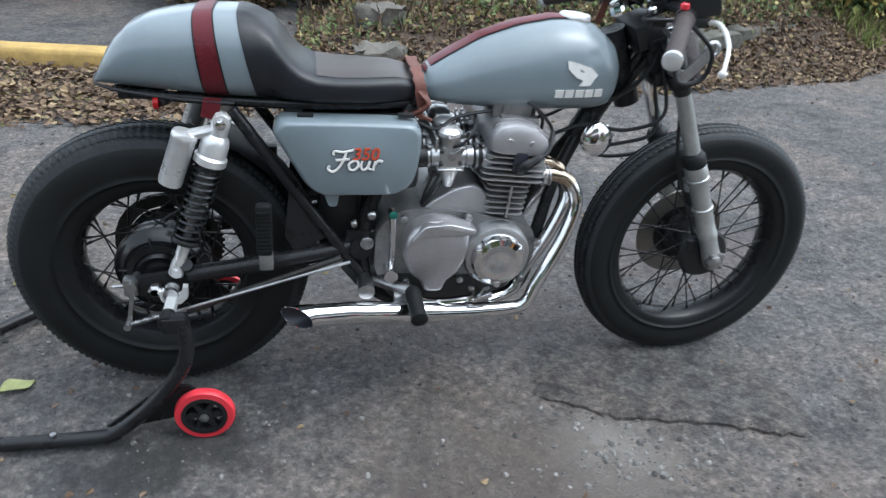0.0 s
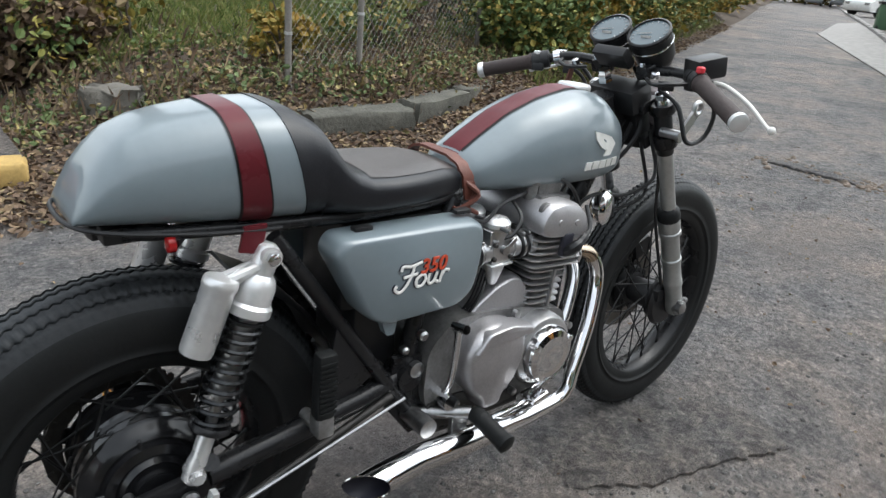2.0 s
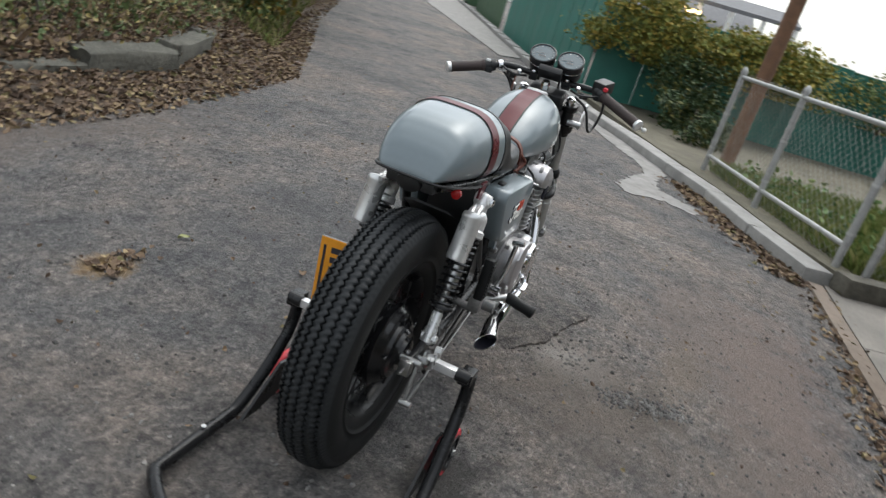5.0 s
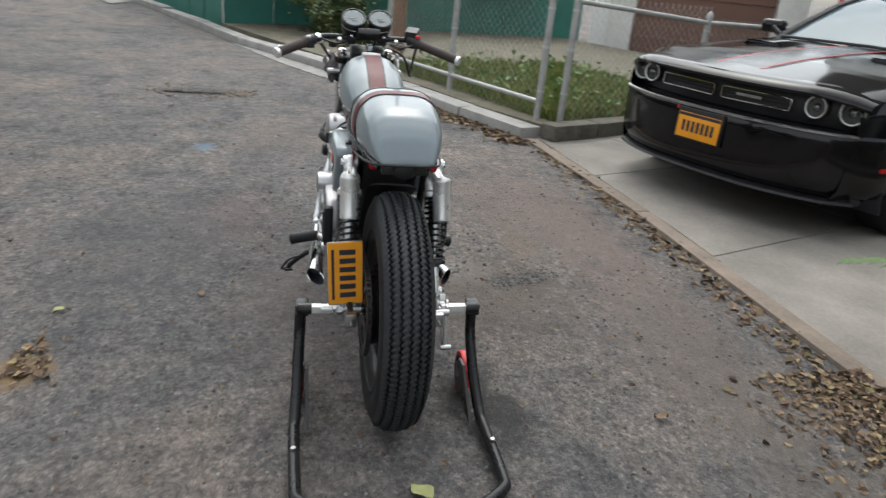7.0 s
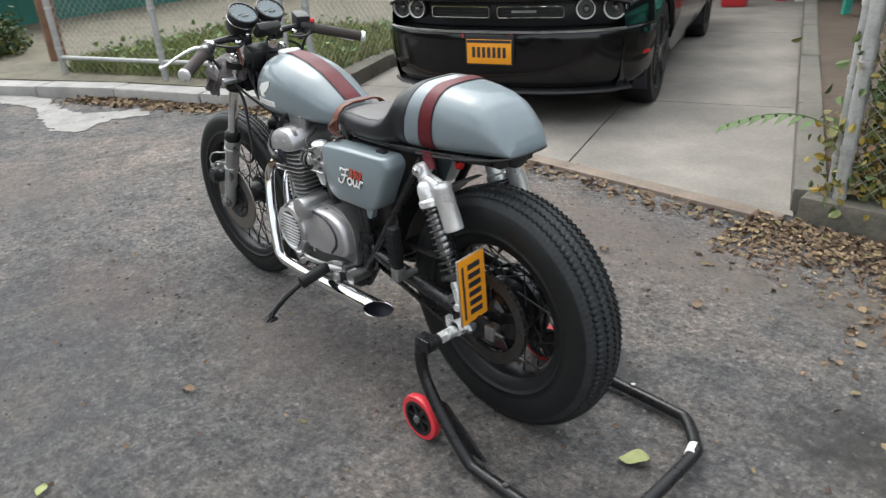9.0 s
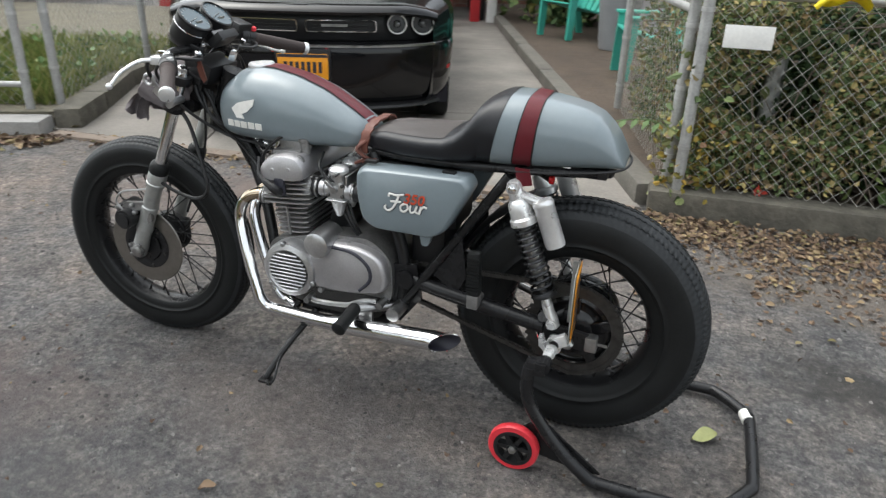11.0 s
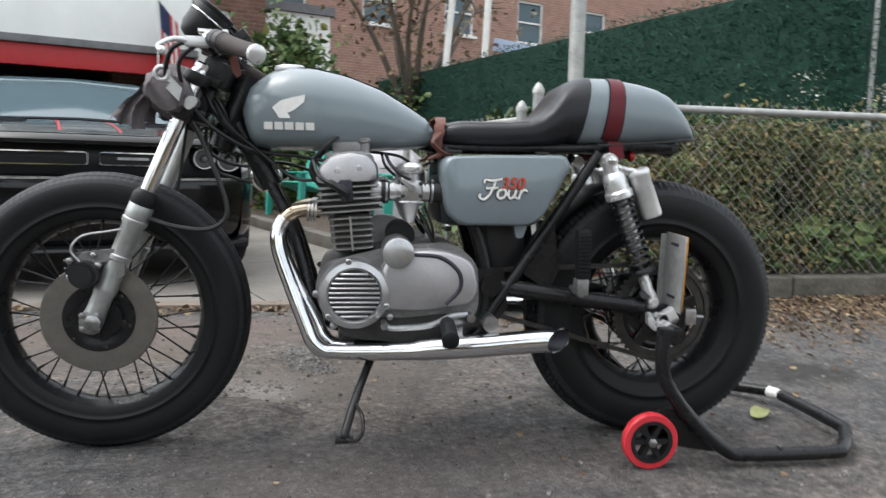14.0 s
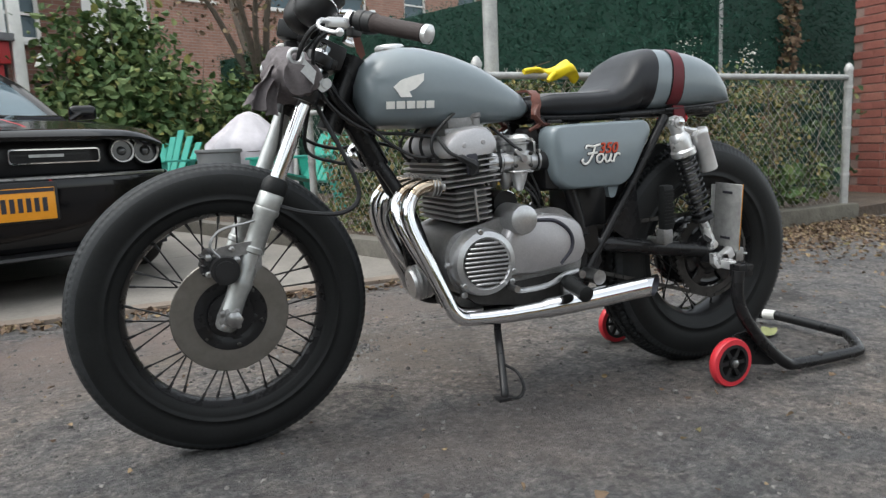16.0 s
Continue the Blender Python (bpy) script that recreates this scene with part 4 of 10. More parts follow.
def seat_ring(x, b, t, h, n=40, tilt=0.0):
    out = []
    for k in range(n):
        a = 2 * math.pi * k / n
        c, s = math.cos(a), math.sin(a)
        y = h * math.copysign(abs(c) ** 0.55, c)
        zc = (b + t) / 2
        z = zc + (t - b) / 2 * math.copysign(abs(s) ** 0.55, s)
        out.append(V(x - tilt * (z - b), y, z))
    return out


ring_loft(bm, [seat_ring(*q) for q in SEAT] + [tail_ring(-0.424, 0.753, 0.919, 0.1225), tail_ring(-0.444, 0.753, 0.924, 0.1235, 40, 0.001), tail_ring(-0.458, 0.753, 0.925, 0.1235, 40, 0.0014), tail_ring(-0.46, 0.753, 0.925, 0.1235, 40, -0.004), tail_ring(-0.485, 0.77, 0.9, 0.108)])
seat = part("seat", bm, M_VINYL, bike, "black padded single seat with raised back", 60)
# panel laid on the seat; its paler colour imitates sky glare
bm = bmesh.new()
rows = []
for x, b, t, h in SEAT[2:7]:
    rows.append([bm.verts.new((x, y * h * 0.82, t + 0.0015 - 0.006 * abs(y) ** 4)) for y in (-1, -0.8, -0.5, 0, 0.5, 0.8, 1)])
for a, b in zip(rows, rows[1:]):
    for j in range(6):
        bm.faces.new((a[j], a[j + 1], b[j + 1], b[j]))
part("seat_top", bm, M_SEATSHEEN, seat, "seat top coloured brownish for the sky's sheen on the vinyl", 80)

TAIL = [(-0.458, 0.753, 0.925, 0.1235), (-0.5, 0.755, 0.925, 0.121), (-0.54, 0.758, 0.922, 0.117), (-0.59, 0.763, 0.915, 0.112), (-0.635, 0.767, 0.905, 0.105), (-0.67, 0.77, 0.89, 0.098), (-0.695, 0.772, 0.868, 0.091), (-0.715, 0.774, 0.843, 0.084), (-0.73, 0.776, 0.815, 0.075), (-0.74, 0.778, 0.792, 0.065)]


bm = bmesh.new()
fine = []
for (q0, q1) in zip(TAIL, TAIL[1:]):
    for k in range(3):
        fine.append(tuple(a + (b - a) * k / 3 for a, b in zip(q0, q1)))
fine.append(TAIL[-1])
ring_loft(bm, [tail_ring(*q) for q in fine])
cowl = part("tail_cowl", bm, M_BLUEGREY, bike, "blue-grey rounded tail cowl", 60)
for nm, x0, x1, g, mt in (("black_border", -0.502, -0.543, 0.0012, M_STRIPE_EDGE), ("stripe", -0.505, -0.54, 0.0025, M_STRIPE)):
    bm = bmesh.new()
    rr = []
    for k in range(5):
        x = x0 + (x1 - x0) * k / 4
        q = [lerp(sorted((p[0], p[i]) for p in TAIL), x) for i in (1, 2, 3)]
        rr.append([bm.verts.new(p) for p in tail_ring(x, *q, grow=g)])
    for a, b in zip(rr, rr[1:]):
        for j in range(40):
            if a[j].co.z > 0.765:
                bm.faces.new((a[j], a[(j + 1) % 40], b[(j + 1) % 40], b[j]))
    part(nm, bm, mt, cowl, "dark red stripe across the cowl" if nm == "stripe" else "", 80)
for s in (-1, 1):                                          # strap ends that hang below the cowl
    bm = bmesh.new()
    ring_loft(bm, [[V(x, s * y, z) for x, z in ((-0.494, 0.766), (-0.529, 0.766), (-0.538, 0.728), (-0.504, 0.72))] for y in (0.114, 0.12)])
    part("stripe_tail", bm, M_STRIPE, cowl)
bm = bmesh.new()
add_tube(bm, smooth_pts([(-0.47, 0.118, 0.756), (-0.58, 0.114, 0.763), (-0.68, 0.097, 0.772), (-0.728, 0.077, 0.778), (-0.746, 0.045, 0.781), (-0.75, 0, 0.782), (-0.746, -0.045, 0.781), (-0.728, -0.077, 0.778), (-0.68, -0.097, 0.772), (-0.58, -0.114, 0.763), (-0.47, -0.118, 0.756)], 4), 0.0035, 8)
part("cowl_rim", bm, M_BLACKPL, cowl, "dark rolled rim")
# undertray and tail lamp
bm = bmesh.new()
add_box(bm, (-0.47, 0, 0.752), (0.24, 0.12, 0.024), None, 0.006)
add_box(bm, (-0.66, 0, 0.756), (0.09, 0.12, 0.025), None, 0.006)
part("undertray", bm, M_BLACKPL, bike)
bm = bmesh.new()
add_lathe(bm, [(0.02, -0.01), (0.022, 0.0), (0.02, 0.012), (0.013, 0.017)], (-0.7, 0, 0.757), (-1, 0, -0.2), 20)
for v in bm.verts:
    v.co.y *= 1.5
part("tail_lamp", bm, M_BLACKPL, bike, "small smoked tail lamp")
for x, y, z in ((-0.57, 0.068, 0.733), (-0.62, -0.09, 0.746)):
    bm = bmesh.new()
    add_lathe(bm, [(0.012, 0), (0.012, 0.01), (0.008, 0.012)], (x, y, z), (-1, 0, 0), 14)
    part("reflector", bm, M_REDLENS, bike, "small red reflector")
    bm = bmesh.new()
    add_tube(bm, [(x, y, z), (x + 0.03, y * 0.6, z + 0.004)], 0.008, 8)
    part("reflector_stalk", bm, M_BLACKPL, bike)

# leather strap between tank and seat
bm = bmesh.new()
rr = []
for k in range(25):
    a = math.pi * k / 24
    c, s = math.cos(a), math.sin(a)
    y, z = 0.089 * math.copysign(abs(c) ** 0.6, c), 0.742 + 0.072 * s ** 0.6
    wob = 0.0018 * math.sin(k * 1.9)
    rr.append([V(-0.07 + wob - 0.012 * s, y * 1.0, z), V(-0.07 + wob - 0.012 * s, y * 1.06, z + 0.005 * s), V(-0.094 + wob - 0.012 * s, y * 1.06, z + 0.005 * s), V(-0.094 + wob - 0.012 * s, y, z)])
ring_loft(bm, rr)
strap = part("leather_strap", bm, M_LEATHER, bike, "tied brown leather strap behind the tank")
for s in (-1, 1):
    for k in range(4):
        bm = bmesh.new()
        add_tube(bm, smooth_pts([(-0.076 - 0.005 * k, s * 0.09, 0.775), (-0.072 + 0.004 * math.sin(k), s * (0.095 + 0.004 * k), 0.752), (-0.085 - 0.006 * k, s * 0.095, 0.728), (-0.06 - 0.02 * k, s * (0.095), 0.712 + 0.006 * k)], 4), 0.0045, 6)
        part("lace", bm, M_LEATHER, strap)


# ---- frame ----
bm = bmesh.new()
tubes = [
    ([(0.395, 0, 0.86), (0.3, 0, 0.80), (0.1, 0, 0.79), (-0.1, 0, 0.75)], 0.022),
    ([(0.40, 0, 0.80), (0.35, 0, 0.715), (0.31, 0, 0.64)], 0.027),
    ([(0.31, 0, 0.79), (0.33, 0, 0.74), (0.34, 0, 0.69)], 0.02),
]
for s in (-1, 1):
    tubes += [
        ([(0.32, s * 0.008, 0.66), (0.262, s * 0.04, 0.55), (0.222, s * 0.07, 0.42), (0.19, s * 0.1, 0.305), (0.14, s * 0.105, 0.268), (0.0, s * 0.108, 0.265), (-0.14, s * 0.11, 0.27), (-0.2, s * 0.11, 0.31)], 0.0155),
        ([(-0.08, s * 0.06, 0.745), (-0.2, s * 0.085, 0.744), (-0.4, s * 0.09, 0.748), (-0.6, s * 0.078, 0.757), (-0.68, s * 0.06, 0.76)], 0.011),
        ([(-0.478, s * 0.103, 0.738), (-0.36, s * 0.112, 0.562), (-0.25, s * 0.118, 0.4), (-0.19, s * 0.12, 0.312)], 0.013),
        ([(-0.1, s * 0.07, 0.74), (-0.16, s * 0.09, 0.6), (-0.205, s * 0.1, 0.45), (-0.2, s * 0.11, 0.31)], 0.017),
    ]
for p, r in tubes:
    add_tube(bm, smooth_pts(p, 6), r, 12)
add_cyl(bm, (0.36, 0, 0.9), (0.43, 0, 0.73), 0.03, n=24)
for s in (-1, 1):
    ring_loft(bm, [[V(x, s * y, z) for x, z in ((-0.16, 0.45), (-0.245, 0.46), (-0.26, 0.36), (-0.2, 0.28), (-0.15, 0.29))] for y in (0.105, 0.117)])
    ring_loft(bm, [[V(x, s * y, z) for x, z in ((-0.27, 0.46), (-0.37, 0.56), (-0.385, 0.45), (-0.36, 0.4))] for y in (0.112, 0.118)])
frame_ob = part("bike_frame", bm, M_BLACK, bike, "black tubular frame")
bm = bmesh.new()
add_box(bm, (-0.22, 0, 0.64), (0.24, 0.15, 0.17), None, 0.02)
add_box(bm, (-0.26, 0, 0.5), (0.1, 0.15, 0.2), None, 0.02)
part("battery_box", bm, M_BLACKPL, bike)
bm = bmesh.new()
rr = []
for k in range(15):
    a = radians(20 + k * 9)
    rr.append([RA + V(math.cos(a) * r, y, math.sin(a) * r) for r, y in ((0.352, -0.07), (0.36, -0.05), (0.362, 0.05), (0.352, 0.07), (0.356, 0.05), (0.354, -0.05))])
ring_loft(bm, rr[:6])
part("inner_mudguard", bm, M_BLACKPL, bike)

# swingarm
bm = bmesh.new()
for s in (-1, 1):
    add_tube(bm, smooth_pts([(-0.215, s * 0.1, 0.415), (-0.3, s * 0.115, 0.402), (-0.45, s * 0.12, 0.38), (-0.6, s * 0.122, 0.36)], 4), 0.021, 12)
    add_box(bm, (-0.655, s * 0.122, 0.342), (0.12, 0.016, 0.052), Matrix.Rotation(radians(-8), 3, 'Y'), 0.006)
    add_tube(bm, [(-0.6, s * 0.14, 0.395), (-0.6, s * 0.11, 0.37)], 0.014, 10)
add_cyl(bm, (-0.215, -0.13, 0.415), (-0.215, 0.13, 0.415), 0.026)
add_tube(bm, [(-0.29, -0.11, 0.4), (-0.29, 0.11, 0.4)], 0.018)
swing = part("swingarm", bm, M_BLACK, bike, "black swingarm")
for s in (-1, 1):
    bm = bmesh.new()
    add_box(bm, (-0.725, s * 0.122, 0.336), (0.03, 0.03, 0.04), None, 0.004)
    add_tube(bm, [(-0.735, s * 0.122, 0.336), (-0.765, s * 0.122, 0.334)], 0.004, 6)
    part("chain_adjuster", bm, M_STEEL, swing)
    bm = bmesh.new()                                       # spools that the stand takes hold of
    add_lathe(bm, [(0.016, 0), (0.016, 0.006), (0.009, 0.01), (0.009, 0.024), (0.016, 0.028), (0.016, 0.034)], (-0.635, s * 0.135, 0.335), (0, s, 0), 16)
    part("spool", bm, M_STEEL, swing)
# brake torque arm, rod and lever on the right
bm = bmesh.new()
add_tube(bm, [(-0.26, -0.135, 0.398), (-0.44, -0.138, 0.335), (-0.61, -0.14, 0.272)], 0.0075, 10)
part("torque_arm", bm, M_CHAIN, bike, "dull steel torque arm")
bm = bmesh.new()
add_tube(bm, [(-0.24, -0.15, 0.395), (-0.735, -0.15, 0.25)], 0.0035, 6)
part("brake_rod", bm, M_STEEL, bike)
bm = bmesh.new()
ring_loft(bm, [[V(x, y, z) for x, z in ((-0.71, 0.35), (-0.72, 0.35), (-0.741, 0.25), (-0.732, 0.247))] for y in (-0.149, -0.143)])
add_cyl(bm, (-0.715, -0.155, 0.35), (-0.715, -0.1, 0.35), 0.009)
add_cyl(bm, (-0.738, -0.165, 0.25), (-0.738, -0.135, 0.25), 0.008)
part("brake_lever_arm", bm, M_STEEL, bike)
bm = bmesh.new()
pts = [V(-0.735, -0.15, 0.25).lerp(V(-0.67, -0.15, 0.269), k / 60) + V(0, 0.006 * math.cos(k * 1.1), 0.006 * math.sin(k * 1.1)) for k in range(61)]
add_tube(bm, pts, 0.0013, 5)
part("rod_spring", bm, M_STEEL, bike)

# ---- shocks ----
for s in (-1, 1):
    a, b = V(-0.497, s * 0.123, 0.72), V(-0.622, s * 0.126, 0.376)
    d = (b - a).normalized()
    L = (b - a).length
    bm = bmesh.new()
    add_lathe(bm, [(0.008, -0.018), (0.016, -0.012), (0.019, 0.0), (0.019, 0.03), (0.026, 0.038), (0.029, 0.05), (0.029, 0.075), (0.034, 0.08), (0.034, 0.094), (0.028, 0.098)], a, d, 24)
    add_cyl(bm, a + V(0, -0.02, 0), a + V(0, 0.02, 0), 0.016)
    sh = part("shock_absorber", bm, M_SILVER, bike, "piggyback shock with silver body and black spring")
    bm = bmesh.new()
    add_cyl(bm, a + d * 0.09, a + d * 0.23, 0.019)
    add_cyl(bm, a + d * 0.2, a + d * (L - 0.04), 0.009)
    part("damper_rod", bm, M_STEEL, sh)
    bm = bmesh.new()
    u = d.orthogonal().normalized()
    w = d.cross(u)
    pts = []
    turns, h0, h1 = 11.5, 0.095, L - 0.085
    for k in range(int(turns * 14) + 1):
        t = k / (turns * 14)
        tt = t ** 1.12
        ang = 2 * math.pi * turns * t
        pts.append(a + d * (h0 + (h1 - h0) * tt) + (u * math.cos(ang) + w * math.sin(ang)) * 0.0275)
    add_tube(bm, pts, 0.0038, 6)
    part("spring", bm, M_SPRING, sh, "glossy black coil spring")
    bm = bmesh.new()
    add_lathe(bm, [(0.03, 0), (0.033, 0.004), (0.033, 0.01), (0.02, 0.014), (0.012, 0.02)], b - d * 0.088, d, 20)
    part("spring_seat", bm, M_BLACK, sh)
    bm = bmesh.new()
    add_lathe(bm, [(0.011, -0.07), (0.014, -0.06), (0.014, -0.03), (0.017, -0.02), (0.017, 0.012), (0.01, 0.018)], b, d, 16)
    add_cyl(bm, b + V(0, -0.017, 0), b + V(0, 0.017, 0), 0.013)
    add_lathe(bm, [(0.01, 0), (0.01, 0.006)], b + V(0, s * 0.017, 0), (0, s, 0), 6)
    part("lower_eye", bm, M_SILVER, sh)
    bm = bmesh.new()
    r0, r1 = V(-0.572, s * 0.13, 0.69), V(-0.612, s * 0.13, 0.588)
    rd = (r1 - r0).normalized()
    add_lathe(bm, [(0.012, -0.014), (0.024, -0.01), (0.0265, -0.004), (0.0265, 0.004), (0.025, 0.006), (0.025, 0.104), (0.0235, 0.11), (0.02, 0.111)], r0, rd, 28)
    part("reservoir", bm, M_SILVER, sh, "silver gas reservoir")
    bm = bmesh.new()
    for off in (-0.008, 0.008):
        add_tube(bm, [a + V(-0.004, off, -0.012), a + V(-0.045, off, -0.022), r0 + V(0.0, off, 0.004)], 0.0075, 8)
    add_box(bm, (a + r0) / 2 + V(0, 0, -0.008), (0.07, 0.014, 0.016), Matrix.Rotation(radians(-22), 3, 'Y'), 0.003)
    part("bridge", bm, M_SILVER, sh)
    bm = bmesh.new()
    add_lathe(bm, [(0.011, 0), (0.011, 0.007), (0.006, 0.01)], a + V(0, s * 0.02, 0), (0, s, 0), 6)
    part("top_nut", bm, M_CHROME, sh)

# ---- side covers ----
SCRIPT = (((0.01, 0.032), (0.013, 0.039), (0.026, 0.037), (0.044, 0.041)), ((0.032, 0.038), (0.027, 0.022), (0.019, 0.006), (0.009, -0.002), (0.001, 0.004), (0.004, 0.01)), ((0.014, 0.021), (0.026, 0.022), (0.037, 0.023)),
          ((0.044, 0.02), (0.036, 0.013), (0.037, 0.003), (0.044, 0.001), (0.051, 0.009), (0.05, 0.018), (0.044, 0.02)), ((0.058, 0.019), (0.056, 0.008), (0.059, 0.001), (0.066, 0.005), (0.071, 0.019)), ((0.071, 0.018), (0.068, 0.006), (0.073, 0.001)),
          ((0.081, 0.019), (0.078, 0.009), (0.076, 0.0)), ((0.079, 0.011), (0.085, 0.019), (0.092, 0.017)))
COVER = round_poly([(-0.086, 0.722), (-0.2, 0.727), (-0.385, 0.731), (-0.4, 0.705), (-0.334, 0.582), (-0.302, 0.56), (-0.135, 0.56), (-0.1, 0.585), (-0.086, 0.65)], 0.03, 4)
for s in (-1, 1):
    bm = bmesh.new()
    add_slab(bm, COVER, s * 0.095, s * 0.158, 0.018, 0.03)
    cov = part("side_cover", bm, M_BLUEGREY, bike, "blue-grey side cover with a script badge", 60)
    bm = bmesh.new()
    add_slab(bm, round_poly([(-0.262, 0.566), (-0.298, 0.57), (-0.285, 0.532), (-0.268, 0.532)], 0.007, 3), s * 0.125, s * 0.142)
    part("tab", bm, M_BLUEGREY, cov)
    for x in (-0.12, -0.33):
        bm = bmesh.new()
        add_box(bm, (x, s * 0.118, 0.733), (0.034, 0.018, 0.008), None, 0.003)
        part("clip", bm, M_BLACKPL, cov)
    rot = Matrix.Rotation(radians(90), 4, 'X') if s < 0 else Matrix.Rotation(radians(180), 4, 'Z') @ Matrix.Rotation(radians(90), 4, 'X')
    # script word and numerals of the side badge, on a dark backing
    x0 = -0.288 if s < 0 else -0.172

    def on_cover(u, v, lift, s=s, x0=x0):
        return V(x0 - s * u * 1.26, s * (0.158 + lift), 0.625 + v * 1.12)
    for lift, r, mm, nm in ((0.0012, 0.0047, M_INK, "badge_shadow"), (0.0032, 0.003, M_WHITE, "badge_lettering")):
        bm = bmesh.new()
        for line in SCRIPT:
            add_tube(bm, smooth_pts([on_cover(u, v, lift) for u, v in line], 5), r, 8)
        for v in bm.verts:
            v.co.y = s * (0.158 + lift) + (v.co.y - s * (0.158 + lift)) * 0.5
        part(nm, bm, mm, cov)
    for lift, mm, nm, ex in ((0.0012, M_INK, "badge_shadow", 0.0013), (0.0032, M_ORANGERED, "badge_lettering", 0.0)):
        text_mesh(nm, "350", 0.0375, mm, cov, Matrix.Translation(on_cover(0.041 - ex * 0.5, 0.0215 - ex, lift)) @ rot, 0.001, 0.2)

# ---- engine ----
bm = bmesh.new()
case = round_poly([(0.19, 0.47), (0.205, 0.4), (0.18, 0.335), (0.12, 0.3), (0.0, 0.285), (-0.14, 0.29), (-0.185, 0.36), (-0.18, 0.47), (-0.12, 0.52), (-0.02, 0.515), (0.05, 0.505)], 0.03, 4)
add_slab(bm, case, -0.135, 0.135)
add_box(bm, (0.02, 0, 0.285), (0.26, 0.16, 0.05), None, 0.015)
engine = part("crankcase", bm, M_ALUDARK, bike, "cast aluminium four-cylinder engine")
CYT = Matrix.Rotation(radians(5), 3, 'Y')


def eng(x, y, z):
    """Place on the cylinder block, which leans forward a little; z from its foot."""
    return V(0.114, 0, 0.5) + CYT @ V(x, y * 1.2, z)


def add_fin(bm, lx, ly, z, th):
    """A cooling fin with rounded corners, level with the cylinder's foot."""
    out = round_poly([(-lx / 2, -ly / 2), (lx / 2, -ly / 2), (lx / 2, ly / 2), (-lx / 2, ly / 2)], 0.02, 4)
    ring_loft(bm, [[eng(x * k, y * k / 1.2, z + dz) for x, y in out] for k, dz in ((0.985, -th / 2), (1.0, -th * 0.25), (1.0, th * 0.25), (0.985, th / 2))])


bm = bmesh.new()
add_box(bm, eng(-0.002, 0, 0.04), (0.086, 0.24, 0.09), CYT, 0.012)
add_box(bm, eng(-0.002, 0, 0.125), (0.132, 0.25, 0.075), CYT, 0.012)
# core coloured dark so that the fin gaps look shaded
part("cylinder_block", bm, M_GAPSHADE, engine, "cylinder casting painted dark for the shade between the fins")
for k in range(6):
    bm = bmesh.new()
    add_fin(bm, 0.096 + 0.002 * k, 0.282, 0.004 + k * 0.0142, 0.0046)
    part("fin", bm, M_ALU, engine)
for k in range(5):
    bm = bmesh.new()
    add_fin(bm, 0.15 - 0.005 * max(0, k - 2), 0.31, 0.092 + k * 0.0138, 0.005)
    part("fin", bm, M_ALU, engine)
for s in (-1, 1):
    for x in (0.002,):
        bm = bmesh.new()
        add_box(bm, eng(x, s * 0.124, 0.04), (0.005, 0.006, 0.08), CYT)
        part("fin_rib", bm, M_ALU, engine)
    # dark box stands for the shaded plug hole
    bm = bmesh.new()
    add_box(bm, eng(0.006, s * 0.133, 0.14), (0.03, 0.012, 0.05), CYT, 0.006)
    part("plug_recess", bm, M_INK, engine)
    bm = bmesh.new()
    p = eng(0.006, s * 0.138, 0.135)
    add_tube(bm, smooth_pts([p + V(0, -s * 0.01, -0.012), p + V(0.004, s * 0.012, 0.002), p + V(0.03, s * 0.012, 0.018), p + V(0.06, 0, 0.035), p + V(0.075, -s * 0.03, 0.07)], 5), 0.01, 8, radii=[0.012] * 8 + [0.009] * 4 + [0.0045] * 9)
    part("plug_cap", bm, M_BLACKPL, engine)
    for x, z in ((-0.05, 0.172), (0.054, 0.172), (-0.04, 0.2), (0.035, 0.2)):
        bm = bmesh.new()
        add_lathe(bm, [(0.0075, 0), (0.0075, 0.008), (0.004, 0.01)], eng(x, s * 0.122, z), (0, s, 0), 8)
        part("cover_bolt", bm, M_STEEL, engine)
bm = bmesh.new()
prof = round_poly([(-0.068, 0.158), (-0.072, 0.19), (-0.052, 0.22), (-0.01, 0.228), (0.034, 0.222), (0.066, 0.196), (0.074, 0.16)], 0.014, 3)
rings = []
for y, k in ((-0.136, 0.72), (-0.13, 0.92), (-0.118, 1), (0.118, 1), (0.13, 0.92), (0.136, 0.72)):
    rings.append([eng(x * k, y, 0.158 + (z - 0.158) * k) for x, z in prof])
ring_loft(bm, rings)
for s in (-1, 1):
    for x, z in ((-0.028, 0.188), (0.022, 0.186)):
        p = eng(x, s * 0.128, z)
        add_lathe(bm, [(0.0085, 0), (0.0085, 0.008), (0.005, 0.011)], p, (0, s, 0), 12)
part("cam_cover", bm, M_SATIN, engine, "cast aluminium cam cover")
bm = bmesh.new()
add_box(bm, eng(-0.004, 0, 0.236), (0.07, 0.2, 0.05), CYT, 0.012)
for s in (-1, 1):
    add_lathe(bm, [(0.017, -0.004), (0.017, 0.006), (0.014, 0.008), (0.013, 0.003)], eng(-0.046, s * 0.112, 0.205), (0, s, 0), 18)
add_box(bm, eng(0.002, 0, 0.218), (0.09, 0.23, 0.022), CYT, 0.008)
for y in (-0.07, 0.075):
    add_lathe(bm, [(0.014, 0.215), (0.014, 0.245), (0.018, 0.247), (0.018, 0.256), (0.01, 0.26)], eng(-0.045, y, 0), CYT @ V(0, 0, 1), 12)
part("breather", bm, M_ALUDARK, engine)
bm = bmesh.new()
